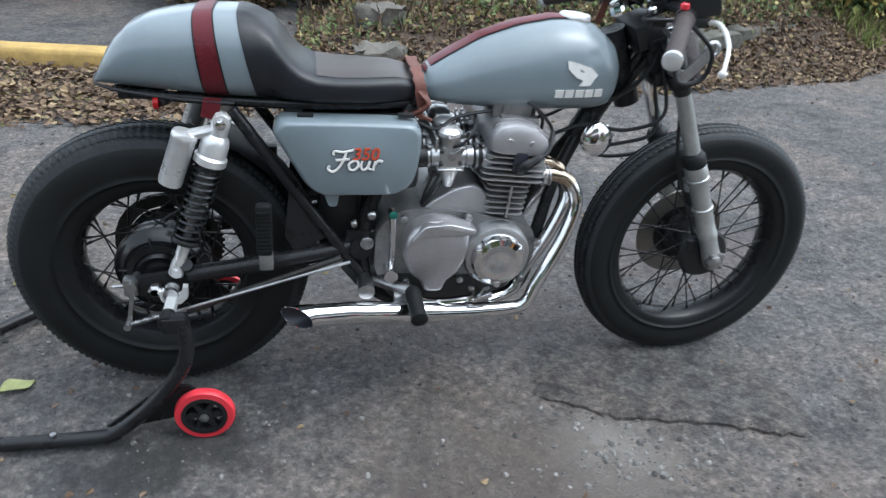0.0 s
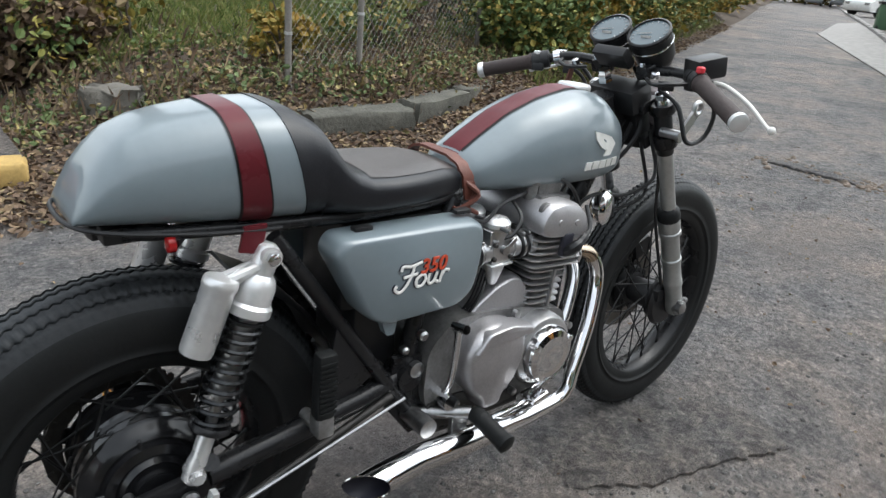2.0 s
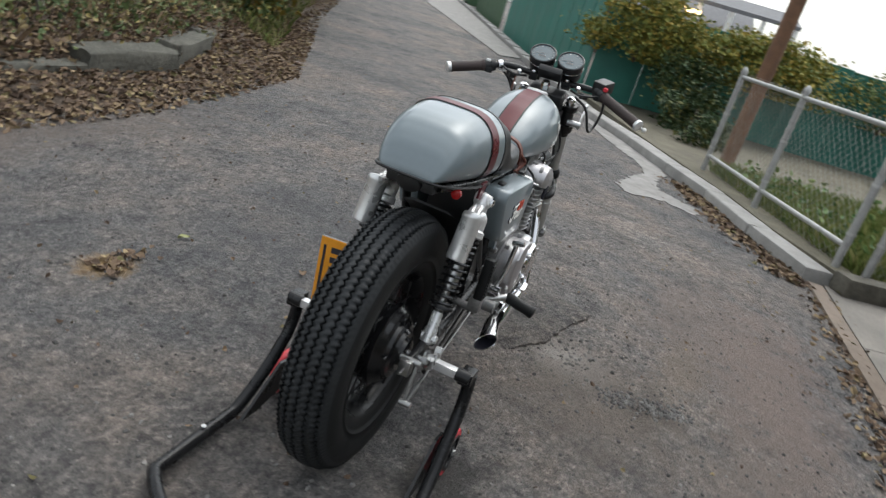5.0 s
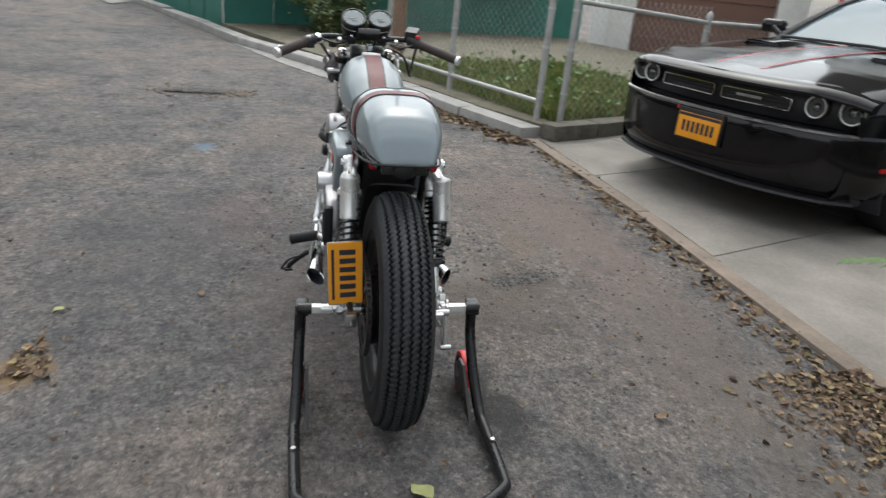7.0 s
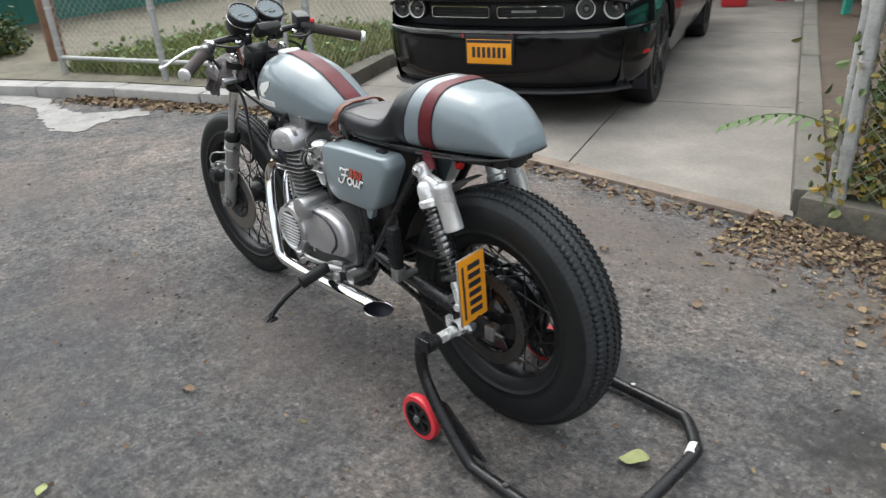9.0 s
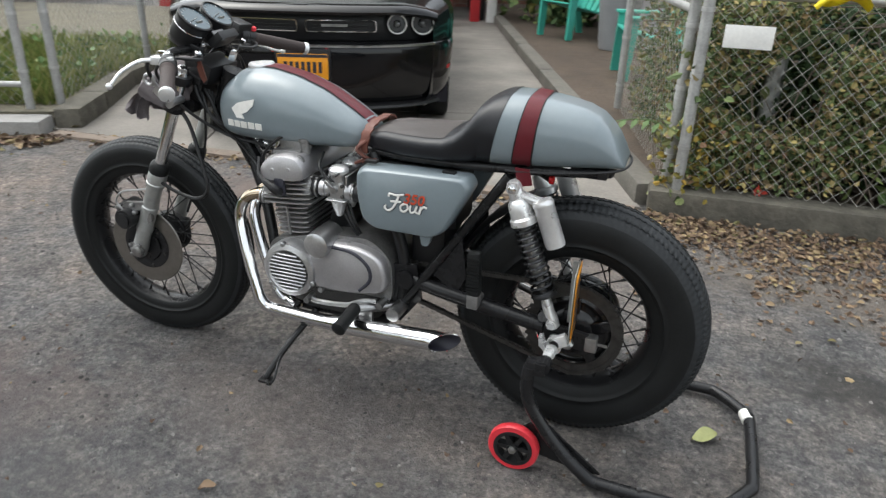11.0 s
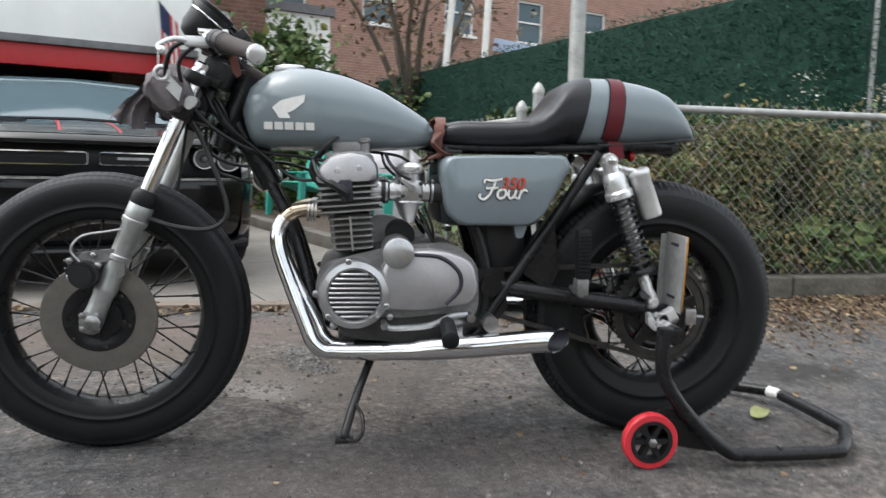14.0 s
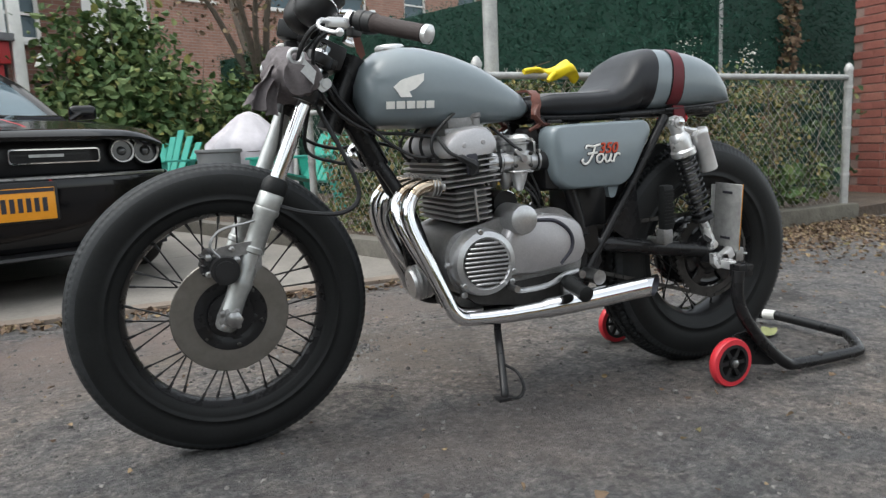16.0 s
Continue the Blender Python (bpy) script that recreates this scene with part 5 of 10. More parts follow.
for k, y in enumerate((-0.092, -0.031, 0.031, 0.092)):
    p = eng(0.052, y, 0.15)
    add_tube(bm, smooth_pts([p, p + V(0.03, 0, 0.02), p + V(0.03, 0.0, 0.06), p + V(-0.02, 0, 0.11), p + V(-0.06, -y * 0.4, 0.12)], 5), 0.0042, 6)
    add_cyl(bm, p, p + V(0.014, 0, 0.012), 0.011, n=12)
part("plug_lead", bm, M_BLACKPL, engine, "black spark plug leads")

# right side: clutch cover, points cap, kickstarter
bm = bmesh.new()
CL = round_poly([(-0.122, 0.46), (-0.105, 0.49), (-0.06, 0.51), (-0.01, 0.505), (0.03, 0.485), (0.03, 0.425), (0.008, 0.372), (-0.022, 0.352), (-0.028, 0.322), (-0.07, 0.322), (-0.08, 0.352), (-0.108, 0.375), (-0.124, 0.42)], 0.022, 3)
add_slab(bm, CL, -0.12, -0.19, 0.02, 0.028)
part("clutch_cover", bm, M_SATIN, engine, "matt cast aluminium clutch cover", 50)
bm = bmesh.new()
add_slab(bm, round_poly([(-0.112, 0.462), (-0.08, 0.478), (-0.02, 0.478), (0.04, 0.478), (0.04, 0.492), (-0.02, 0.507), (-0.08, 0.502)], 0.01, 2), -0.15, -0.194, 0.006, 0.01)
part("cover_lip", bm, M_SATIN, engine)
bm = bmesh.new()
add_lathe(bm, [(0.08, 0.11), (0.08, 0.16), (0.075, 0.172), (0.066, 0.176)], (0.1, 0, 0.408), (0, -1, 0), 48)
part("points_housing", bm, M_ALU, engine)
bm = bmesh.new()
add_lathe(bm, [(0.063, 0.166), (0.063, 0.188), (0.0585, 0.197), (0.046, 0.2015), (0.043, 0.2005), (0.02, 0.202), (0.004, 0.202)], (0.098, 0, 0.408), (0, -1, 0), 48)
cap = part("points_cap", bm, M_CHROME, engine, "polished chrome round end cap")
for k in range(3):
    bm = bmesh.new()
    t = radians(150 + 120 * k)
    p = V(0.098 + math.cos(t) * 0.058, -0.182, 0.408 + math.sin(t) * 0.058)
    add_lathe(bm, [(0.008, 0), (0.008, 0.018), (0.005, 0.02)], p, (0, -1, 0), 10)
    part("cap_screw", bm, M_CHROME, cap)
for s, xz in ((-1, [(-0.12, 0.5), (0.03, 0.5), (0.02, 0.335), (-0.11, 0.335), (0.2, 0.43), (0.17, 0.33), (0.05, 0.31)]), (1, [(0.2, 0.4), (0.16, 0.325), (-0.15, 0.47), (-0.16, 0.39), (0.03, 0.345), (-0.06, 0.5)])):
    for x, z in xz:
        bm = bmesh.new()
        add_lathe(bm, [(0.0085, 0), (0.0085, 0.012), (0.005, 0.014)], (x, s * 0.14, z), (0, s, 0), 8)
        part("case_screw", bm, M_STEEL, engine)
bm = bmesh.new()
add_tube(bm, smooth_pts([(-0.148, -0.15, 0.365), (-0.146, -0.168, 0.42), (-0.148, -0.176, 0.5), (-0.15, -0.178, 0.53)], 4), 0.0075, 10)
add_cyl(bm, (-0.15, -0.165, 0.528), (-0.15, -0.2, 0.536), 0.009)
add_cyl(bm, (-0.148, -0.12, 0.365), (-0.148, -0.175, 0.365), 0.016)
part("kickstarter", bm, M_CHROME, bike, "chromed kickstart lever")
for x, z, r in ((-0.2, 0.43, 0.016), (-0.19, 0.5, 0.01), (-0.23, 0.48, 0.008)):
    bm = bmesh.new()
    add_lathe(bm, [(r, 0), (r, 0.012), (r * 0.6, 0.016)], (x, -0.118, z), (0, -1, 0), 16)
    part("frame_bolt", bm, M_STEEL, bike)

# left side: ribbed end cover, sprocket cover, starter bump
bm = bmesh.new()
add_lathe(bm, [(0.082, 0.11), (0.082, 0.158), (0.08, 0.168), (0.077, 0.178), (0.064, 0.183), (0.059, 0.178), (0.004, 0.178)], (0.112, 0, 0.402), (0, 1, 0), 56)
fan = part("ribbed_cover", bm, M_ALU, engine, "round aluminium cover with horizontal ribs")
# dark disc carries the shade between the ribs
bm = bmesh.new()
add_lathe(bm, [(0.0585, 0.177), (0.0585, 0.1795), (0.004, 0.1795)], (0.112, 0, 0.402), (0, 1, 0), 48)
part("rib_bed", bm, M_GAPSHADE, fan, "bed painted dark for the shade between the ribs")
for k in range(3):
    bm = bmesh.new()
    t = radians(80 + 120 * k)
    add_lathe(bm, [(0.0075, 0), (0.0075, 0.012), (0.005, 0.014)], V(0.112 + math.cos(t) * 0.0775, 0.168, 0.402 + math.sin(t) * 0.0775), (0, 1, 0), 10)
    part("cover_screw", bm, M_STEEL, fan)
for k in range(10):
    z = -0.0486 + k * 0.0108
    w = math.sqrt(0.058 ** 2 - z ** 2)
    bm = bmesh.new()
    add_box(bm, (0.112, 0.182, 0.402 + z), (2 * w, 0.009, 0.0052), None, 0.0018, 1)
    part("rib", bm, M_ALU, fan)
bm = bmesh.new()
SC = round_poly([(0.06, 0.362), (0.05, 0.48), (-0.02, 0.506), (-0.1, 0.505), (-0.168, 0.48), (-0.182, 0.41), (-0.165, 0.378), (-0.05, 0.358)], 0.03, 4)
add_slab(bm, SC, 0.11, 0.17, 0.018, 0.022)
part("sprocket_cover", bm, M_SATIN, engine, "cast aluminium sprocket cover", 50)
bm = bmesh.new()
add_tube(bm, smooth_pts([(-0.02, 0.168, 0.494), (-0.085, 0.17, 0.488), (-0.128, 0.17, 0.455), (-0.132, 0.17, 0.415), (-0.1, 0.168, 0.378)], 5), 0.005, 8)
part("cover_seam", bm, M_INK, engine, "black seam across the cover")
bm = bmesh.new()
add_lathe(bm, [(0.037, 0.1), (0.037, 0.18), (0.035, 0.193), (0.026, 0.198), (0.004, 0.198)], (0.014, 0, 0.5), (0, 1, 0), 32)
part("starter_cap", bm, M_ALU, engine)
bm = bmesh.new()
add_cyl(bm, (0.0, -0.02, 0.53), (0.0, 0.07, 0.53), 0.034)
part("starter_motor", bm, M_BLACKPL, engine)
bm = bmesh.new()
add_slab(bm, round_poly([(-0.1, 0.49), (0.09, 0.49), (0.085, 0.535), (0.05, 0.575), (0.0, 0.565), (-0.06, 0.53)], 0.02, 3), -0.02, -0.125, 0.016, 0.016)
part("starter_cover", bm, M_SATIN, engine, "matt aluminium casting behind the cylinders", 50)
# dark slab carries the shade along the foot of the crankcase
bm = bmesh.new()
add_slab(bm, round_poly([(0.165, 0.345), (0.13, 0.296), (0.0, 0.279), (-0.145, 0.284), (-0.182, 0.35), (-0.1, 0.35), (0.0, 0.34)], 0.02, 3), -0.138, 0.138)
part("sump", bm, M_GAPSHADE, engine, "sump painted dark for the shade under the engine")
bm = bmesh.new()
add_cyl(bm, (-0.16, 0.13, 0.345), (-0.16, 0.175, 0.345), 0.01)
add_tube(bm, smooth_pts([(-0.15, 0.165, 0.355), (-0.11, 0.172, 0.35), (-0.06, 0.176, 0.33), (0.02, 0.178, 0.325), (0.045, 0.185, 0.335)], 5), 0.0075, 8)
add_cyl(bm, (0.045, 0.165, 0.335), (0.045, 0.205, 0.335), 0.0085)
part("gear_lever", bm, M_STEEL, bike, "bare steel gear lever")
bm = bmesh.new()
add_tube(bm, smooth_pts([(-0.12, -0.17, 0.33), (-0.06, -0.185, 0.3), (0.03, -0.185, 0.302), (0.055, -0.19, 0.315)], 5), 0.007, 8)
add_box(bm, (0.065, -0.2, 0.325), (0.045, 0.035, 0.012), Matrix.Rotation(radians(-15), 3, 'Y'), 0.004)
part("brake_pedal", bm, M_CHROME, bike, "chromed brake pedal")
# oil filter bowl in front of the crankcase
bm = bmesh.new()
add_lathe(bm, [(0.042, 0.0), (0.042, 0.045), (0.036, 0.055), (0.012, 0.058)], (0.19, 0.0, 0.345), (1, 0, -0.15), 32)
part("oil_filter_bowl", bm, M_ALU, engine)
for k in range(4):
    bm = bmesh.new()
    add_lathe(bm, [(0.046, 0.0), (0.046, 0.004)], (0.2 + k * 0.011, 0.0, 0.3435 - k * 0.0016), (1, 0, -0.15), 32)
    part("bowl_fin", bm, M_ALU, engine)

# carburettors: round slide chambers, float bowls, clamps and linkage
for y in (-0.112, -0.038, 0.038, 0.112):
    o = 1 if y > 0 else -1
    bm = bmesh.new()
    add_box(bm, (-0.018, y, 0.64), (0.05, 0.044, 0.05), None, 0.008)
    add_lathe(bm, [(0.02, -0.05), (0.023, -0.046), (0.023, -0.03), (0.019, -0.028), (0.019, 0.03), (0.023, 0.032), (0.023, 0.046)], (-0.014, y, 0.638), (1, 0, 0), 20)
    add_lathe(bm, [(0.022, 0.0), (0.022, 0.034), (0.026, 0.036), (0.026, 0.041)], (-0.02, y, 0.645), (0, 0, 1), 24)
    carb = part("carburettor", bm, M_ALU, bike, "cast aluminium carburettor")
    bm = bmesh.new()
    add_lathe(bm, [(0.026, 0.042), (0.0265, 0.05), (0.02, 0.058), (0.008, 0.061)], (-0.02, y, 0.645), (0, 0, 1), 24)
    part("slide_cap", bm, M_SILVER, carb)
    bm = bmesh.new()
    add_box(bm, (-0.018, y, 0.613), (0.058, 0.05, 0.006), None, 0.002, 1)
    add_lathe(bm, [(0.008, -0.045), (0.011, -0.04), (0.017, -0.022), (0.022, -0.004), (0.023, 0.0)], (-0.018, y, 0.61), (0, 0, 1), 16)
    part("float_bowl", bm, M_SILVER, carb, "pale float bowl")
    for dx, dz in ((-0.022, 0.017), (0.02, 0.017), (-0.022, -0.012), (0.02, -0.012)):
        bm = bmesh.new()
        add_lathe(bm, [(0.005, 0), (0.005, 0.006), (0.003, 0.008)], (-0.018 + dx, y + o * 0.02, 0.64 + dz), (0, o, 0), 8)
        part("carb_screw", bm, M_CHAIN, carb)
    bm = bmesh.new()
    add_cyl(bm, (-0.018, y + o * 0.02, 0.645), (-0.018, y + o * 0.032, 0.645), 0.009, n=12)
    add_box(bm, (-0.006, y + o * 0.03, 0.656), (0.034, 0.003, 0.01), Matrix.Rotation(radians(-40), 3, 'Y'), 0.001, 1)
    part("choke_lever", bm, M_STEEL, carb)
    bm = bmesh.new()
    add_lathe(bm, [(0.026, 0), (0.0275, 0.004), (0.0275, 0.018), (0.026, 0.022)], (0.034, y, 0.636), (1, 0, 0.03), 20)
    part("intake_rubber", bm, M_BLACKPL, carb)
    bm = bmesh.new()
    add_cyl(bm, (-0.1, y, 0.635), (-0.062, y, 0.638), 0.024)
    part("airbox_rubber", bm, M_BLACKPL, carb)
    for x, r in ((0.037, 0.0292), (0.052, 0.0292), (-0.07, 0.0262)):
        bm = bmesh.new()
        add_lathe(bm, [(r, 0), (r, 0.005)], (x, y, 0.637), (1, 0, 0.03), 20)
        add_box(bm, (x + 0.002, y + o * 0.012, 0.637 + r), (0.006, 0.016, 0.007), None, 0.001, 1)
        part("clamp", bm, M_STEEL, carb)
    bm = bmesh.new()
    add_lathe(bm, [(0.03, -0.012), (0.03, 0.0), (0.026, 0.008)], (0.068, y, 0.638), (1, 0, 0.03), 16)
    part("inlet_flange", bm, M_ALU, carb)
bm = bmesh.new()
add_tube(bm, [(-0.03, -0.16, 0.69), (-0.03, 0.16, 0.69)], 0.0045, 8)
part("throttle_shaft", bm, M_STEEL, bike)
bm = bmesh.new()
add_box(bm, (-0.052, 0, 0.672), (0.006, 0.27, 0.028), None, 0.001, 1)
part("carb_bracket", bm, M_STEEL, bike)
for s in (-1, 1):
    for k in range(3):
        bm = bmesh.new()
        add_tube(bm, smooth_pts([(-0.02 - 0.015 * k, s * (0.1 + 0.008 * k), 0.585 + 0.01 * k), (-0.05 - 0.01 * k, s * 0.12, 0.555), (-0.08, s * (0.118 - 0.01 * k), 0.51), (-0.12, s * 0.1, 0.47 + 0.02 * k)], 4), 0.0035, 6)
        part("vent_hose", bm, M_BLACKPL, bike)
    bm = bmesh.new()
    add_tube(bm, smooth_pts([(-0.04, s * 0.12, 0.66), (0.0, s * 0.135, 0.672), (0.03, s * 0.125, 0.7), (0.04, s * 0.08, 0.725)], 5), 0.004, 6)
    part("fuel_hose", bm, M_BLACKPL, bike)
bm = bmesh.new()
add_box(bm, (-0.115, 0, 0.62), (0.06, 0.25, 0.12), None, 0.02)
part("airbox", bm, M_BLACKPL, bike)

# ---- exhaust: four headers into two pipes ----
for y0 in (-0.112, -0.038, 0.038, 0.112):
    s = 1 if y0 > 0 else -1
    outer = abs(y0) > 0.05
    ye = s * (0.185 if outer else 0.125)
    x_off = (0.0 if outer else -0.02) - (0.02 if s < 0 else 0)
    path = smooth_pts([(0.19, y0, 0.588), (0.225, y0 * 1.02, 0.592), (0.262, y0 * 1.08, 0.58), (0.285, y0 * 1.15, 0.545), (0.284, y0 + (ye - y0) * 0.35, 0.5), (0.255 + x_off * 0.3, y0 + (ye - y0) * 0.65, 0.42), (0.222 + x_off, y0 + (ye - y0) * 0.9, 0.335), (0.205 + x_off, ye, 0.295), (0.178 + x_off, ye, 0.275), (0.13 + x_off, ye + (0 if outer else s * 0.02), 0.272)], 6)
    bm = bmesh.new()
    add_tube(bm, path[14:], 0.0165, 14)
    h = part("exhaust_header", bm, M_CHROME, bike, "chromed exhaust header, browned near the engine")
    bm = bmesh.new()
    add_tube(bm, path[:15], 0.0166, 14)
    part("heat_tint", bm, M_HEAT, h, "heat-browned bend")
    bm = bmesh.new()
    for x in (0.2, 0.208, 0.216):
        add_lathe(bm, [(0.024, 0), (0.024, 0.0035)], (x, y0, 0.588), (1, 0, 0.1), 18)
    add_box(bm, (0.2, y0, 0.588), (0.008, 0.07, 0.016), None, 0.003)
    part("header_flange", bm, M_ALU, h)
def turn_out(bm, s):
    """The right pipe swings outward over its last hand's width; both run on a little."""
    for v in bm.verts:
        k = max(0.0, -(v.co.x + 0.245))
        v.co.x -= 0.17 * k
        if s < 0:
            v.co.y -= 0.14 * k
            v.co.z -= 0.02 * k


for s in (-1, 1):
    bm = bmesh.new()
    path = [V(0.17 - (0.02 if s < 0 else 0), s * 0.185, 0.2745), V(0.13, s * 0.186, 0.272), V(0.05, s * 0.19, 0.272), V(-0.02, s * 0.194, 0.275), V(-0.04, s * 0.195, 0.277), V(-0.2, s * 0.2, 0.287), V(-0.245, s * 0.203, 0.2915), V(-0.27, s * 0.205, 0.294), V(-0.29, s * 0.206, 0.296), V(-0.315, s * 0.207, 0.298)]
    add_tube(bm, path, 0.02, 20, False, radii=[0.0165, 0.018, 0.02, 0.021, 0.0255, 0.0265, 0.0268, 0.027, 0.0275, 0.0278])
    turn_out(bm, s)
    pipe = part("silencer", bm, M_CHROME, bike, "straight chromed exhaust pipe with slash-cut end")
    def lip(r, x_add, cut, s=s):
        ring = []
        for j in range(28):
            a = 2 * math.pi * j / 28
            up = math.sin(a)
            ring.append(V(-0.313 - cut * 0.066 * (0.5 - 0.45 * s * math.cos(a) + 0.05 * up) + x_add, s * 0.207 + math.cos(a) * r, 0.298 + up * r))
        return ring
    bm = bmesh.new()
    ring_loft(bm, [lip(0.0278, 0.0, 0), lip(0.0284, 0, 1), lip(0.026, 0, 1)], False)
    turn_out(bm, s)
    part("pipe_end", bm, M_CHROME, pipe)
    bm = bmesh.new()
    ring_loft(bm, [lip(0.026, 0.0005, 1), lip(0.0235, 0.012, 0.1), lip(0.018, 0.022, 0), lip(0.001, 0.022, 0)], False)
    turn_out(bm, s)
    part("pipe_bore", bm, M_INK, pipe, "sooty black bore")
    bm = bmesh.new()
    add_box(bm, (-0.12, s * 0.17, 0.31), (0.04, 0.012, 0.06), None, 0.003)
    part("pipe_hanger", bm, M_STEEL, pipe)

# ---- pegs and stand ----
for s in (-1, 1):
    bm = bmesh.new()
    add_lathe(bm, [(0.014, -0.005), (0.0175, 0.0), (0.0185, 0.02)] + [(0.0185 - 0.0012 * (k % 2), 0.022 + k * 0.005) for k in range(12)] + [(0.0195, 0.083), (0.0195, 0.093), (0.012, 0.097)], (-0.1, s * 0.195, 0.338), (0.05, s, -0.2), 18)
    peg = part("footpeg", bm, M_RUBBER, bike, "black rubber footpeg")
    bm = bmesh.new()
    add_tube(bm, [(-0.19, s * 0.115, 0.325), (-0.15, s * 0.15, 0.33), (-0.105, s * 0.19, 0.338)], 0.013, 10)
    add_cyl(bm, (-0.205, s * 0.11, 0.333), (-0.205, s * 0.185, 0.333), 0.019)
    part("peg_mount", bm, M_STEEL, peg)
    bm = bmesh.new()
    add_box(bm, (-0.424, s * 0.175, 0.497), (0.034, 0.028, 0.12), Matrix.Rotation(radians(2), 3, 'Y'), 0.008)
    rp = part("passenger_peg", bm, M_RUBBER, bike, "folded black rubber passenger peg")
    for k in range(11):
        bm = bmesh.new()
        add_box(bm, (-0.424, s * 0.19, 0.452 + k * 0.009), (0.03, 0.004, 0.004))
        part("peg_rib", bm, M_RUBBER, rp)
    bm = bmesh.new()
    add_box(bm, (-0.424, s * 0.17, 0.42), (0.03, 0.034, 0.04), None, 0.005)
    add_cyl(bm, (-0.424, s * 0.11, 0.405), (-0.424, s * 0.175, 0.405), 0.011)
    part("peg_hinge", bm, M_ALUDARK, rp)
bm = bmesh.new()
add_tube(bm, smooth_pts([(0.06, 0.125, 0.262), (0.08, 0.16, 0.23), (0.108, 0.23, 0.18), (0.13, 0.285, 0.125), (0.133, 0.292, 0.11)], 5), 0.0095, 10)
add_tube(bm, smooth_pts([(0.133, 0.292, 0.112), (0.112, 0.318, 0.112), (0.094, 0.314, 0.132), (0.096, 0.29, 0.16), (0.108, 0.25, 0.17)], 5), 0.004, 6)
add_box(bm, (0.133, 0.292, 0.107), (0.04, 0.03, 0.008), None, 0.002)
pts = [V(0.075, 0.135, 0.25).lerp(V(0.105, 0.215, 0.175), k / 80) + V(0.007 * math.cos(k * 0.9), 0.012 + 0.007 * math.sin(k * 0.9), 0) for k in range(81)]
add_tube(bm, pts, 0.0015, 5)
side_stand = part("side_stand", bm, M_BLACK, bike, "black side stand hanging clear of the ground")

# number plate on its bracket at the left of the axle, turned towards the wheel
PLT = Matrix.Translation((-0.672, 0.138, 0.45)) @ Matrix.Rotation(radians(3), 4, 'Z') @ Matrix.Rotation(radians(-3), 4, 'X')


def plate_box(bm, c, s, bev=0.0008):
    add_box(bm, c, s, None, bev, 1)


bm = bmesh.new()
plate_box(bm, (0, 0, 0), (0.003, 0.096, 0.19), 0.001)
plate_box(bm, (0.008, -0.047, 0), (0.016, 0.003, 0.18))
bmesh.ops.transform(bm, matrix=PLT, verts=bm.verts)
brk = part("plate_bracket", bm, M_GALVW, bike, "bent aluminium plate bracket")
bm = bmesh.new()
add_box(bm, (-0.648, 0.158, 0.343), (0.05, 0.022, 0.03), Matrix.Rotation(radians(30), 3, 'Y'), 0.004)
add_cyl(bm, (-0.636, 0.13, 0.325), (-0.636, 0.2, 0.325), 0.013)
part("bracket_foot", bm, M_SILVER, brk)
for z in (-0.06, 0.07):
    bm = bmesh.new()
    plate_box(bm, (0.003, 0.0, z), (0.004, 0.034, 0.007), 0.001)
    bmesh.ops.transform(bm, matrix=PLT, verts=bm.verts)
    part("bracket_slot", bm, M_INK, brk)
bm = bmesh.new()
plate_box(bm, (-0.005, 0, 0.002), (0.002, 0.094, 0.184))
bmesh.ops.transform(bm, matrix=PLT, verts=bm.verts)
npl = part("number_plate", bm, M_ORANGE, bike, "upright orange number plate with dark bars")
for k in range(6):
    bm = bmesh.new()
    plate_box(bm, (-0.0068, -0.006, -0.062 + k * 0.0255), (0.0008, 0.044, 0.015), 0)
    bmesh.ops.transform(bm, matrix=PLT, verts=bm.verts)
    part("plate_bar", bm, M_INK, npl)
bm = bmesh.new()
plate_box(bm, (-0.0068, 0.034, 0), (0.0008, 0.007, 0.15), 0)
bmesh.ops.transform(bm, matrix=PLT, verts=bm.verts)
part("plate_band", bm, M_INK, npl)

# ---- fork ----
def fork_pt(t, y):
    """Along the fork leg: t = 0 at the axle, 1 at the top."""
    return V(0.708 + (0.462 - 0.708) * t, y, 0.334 + (0.905 - 0.334) * t)


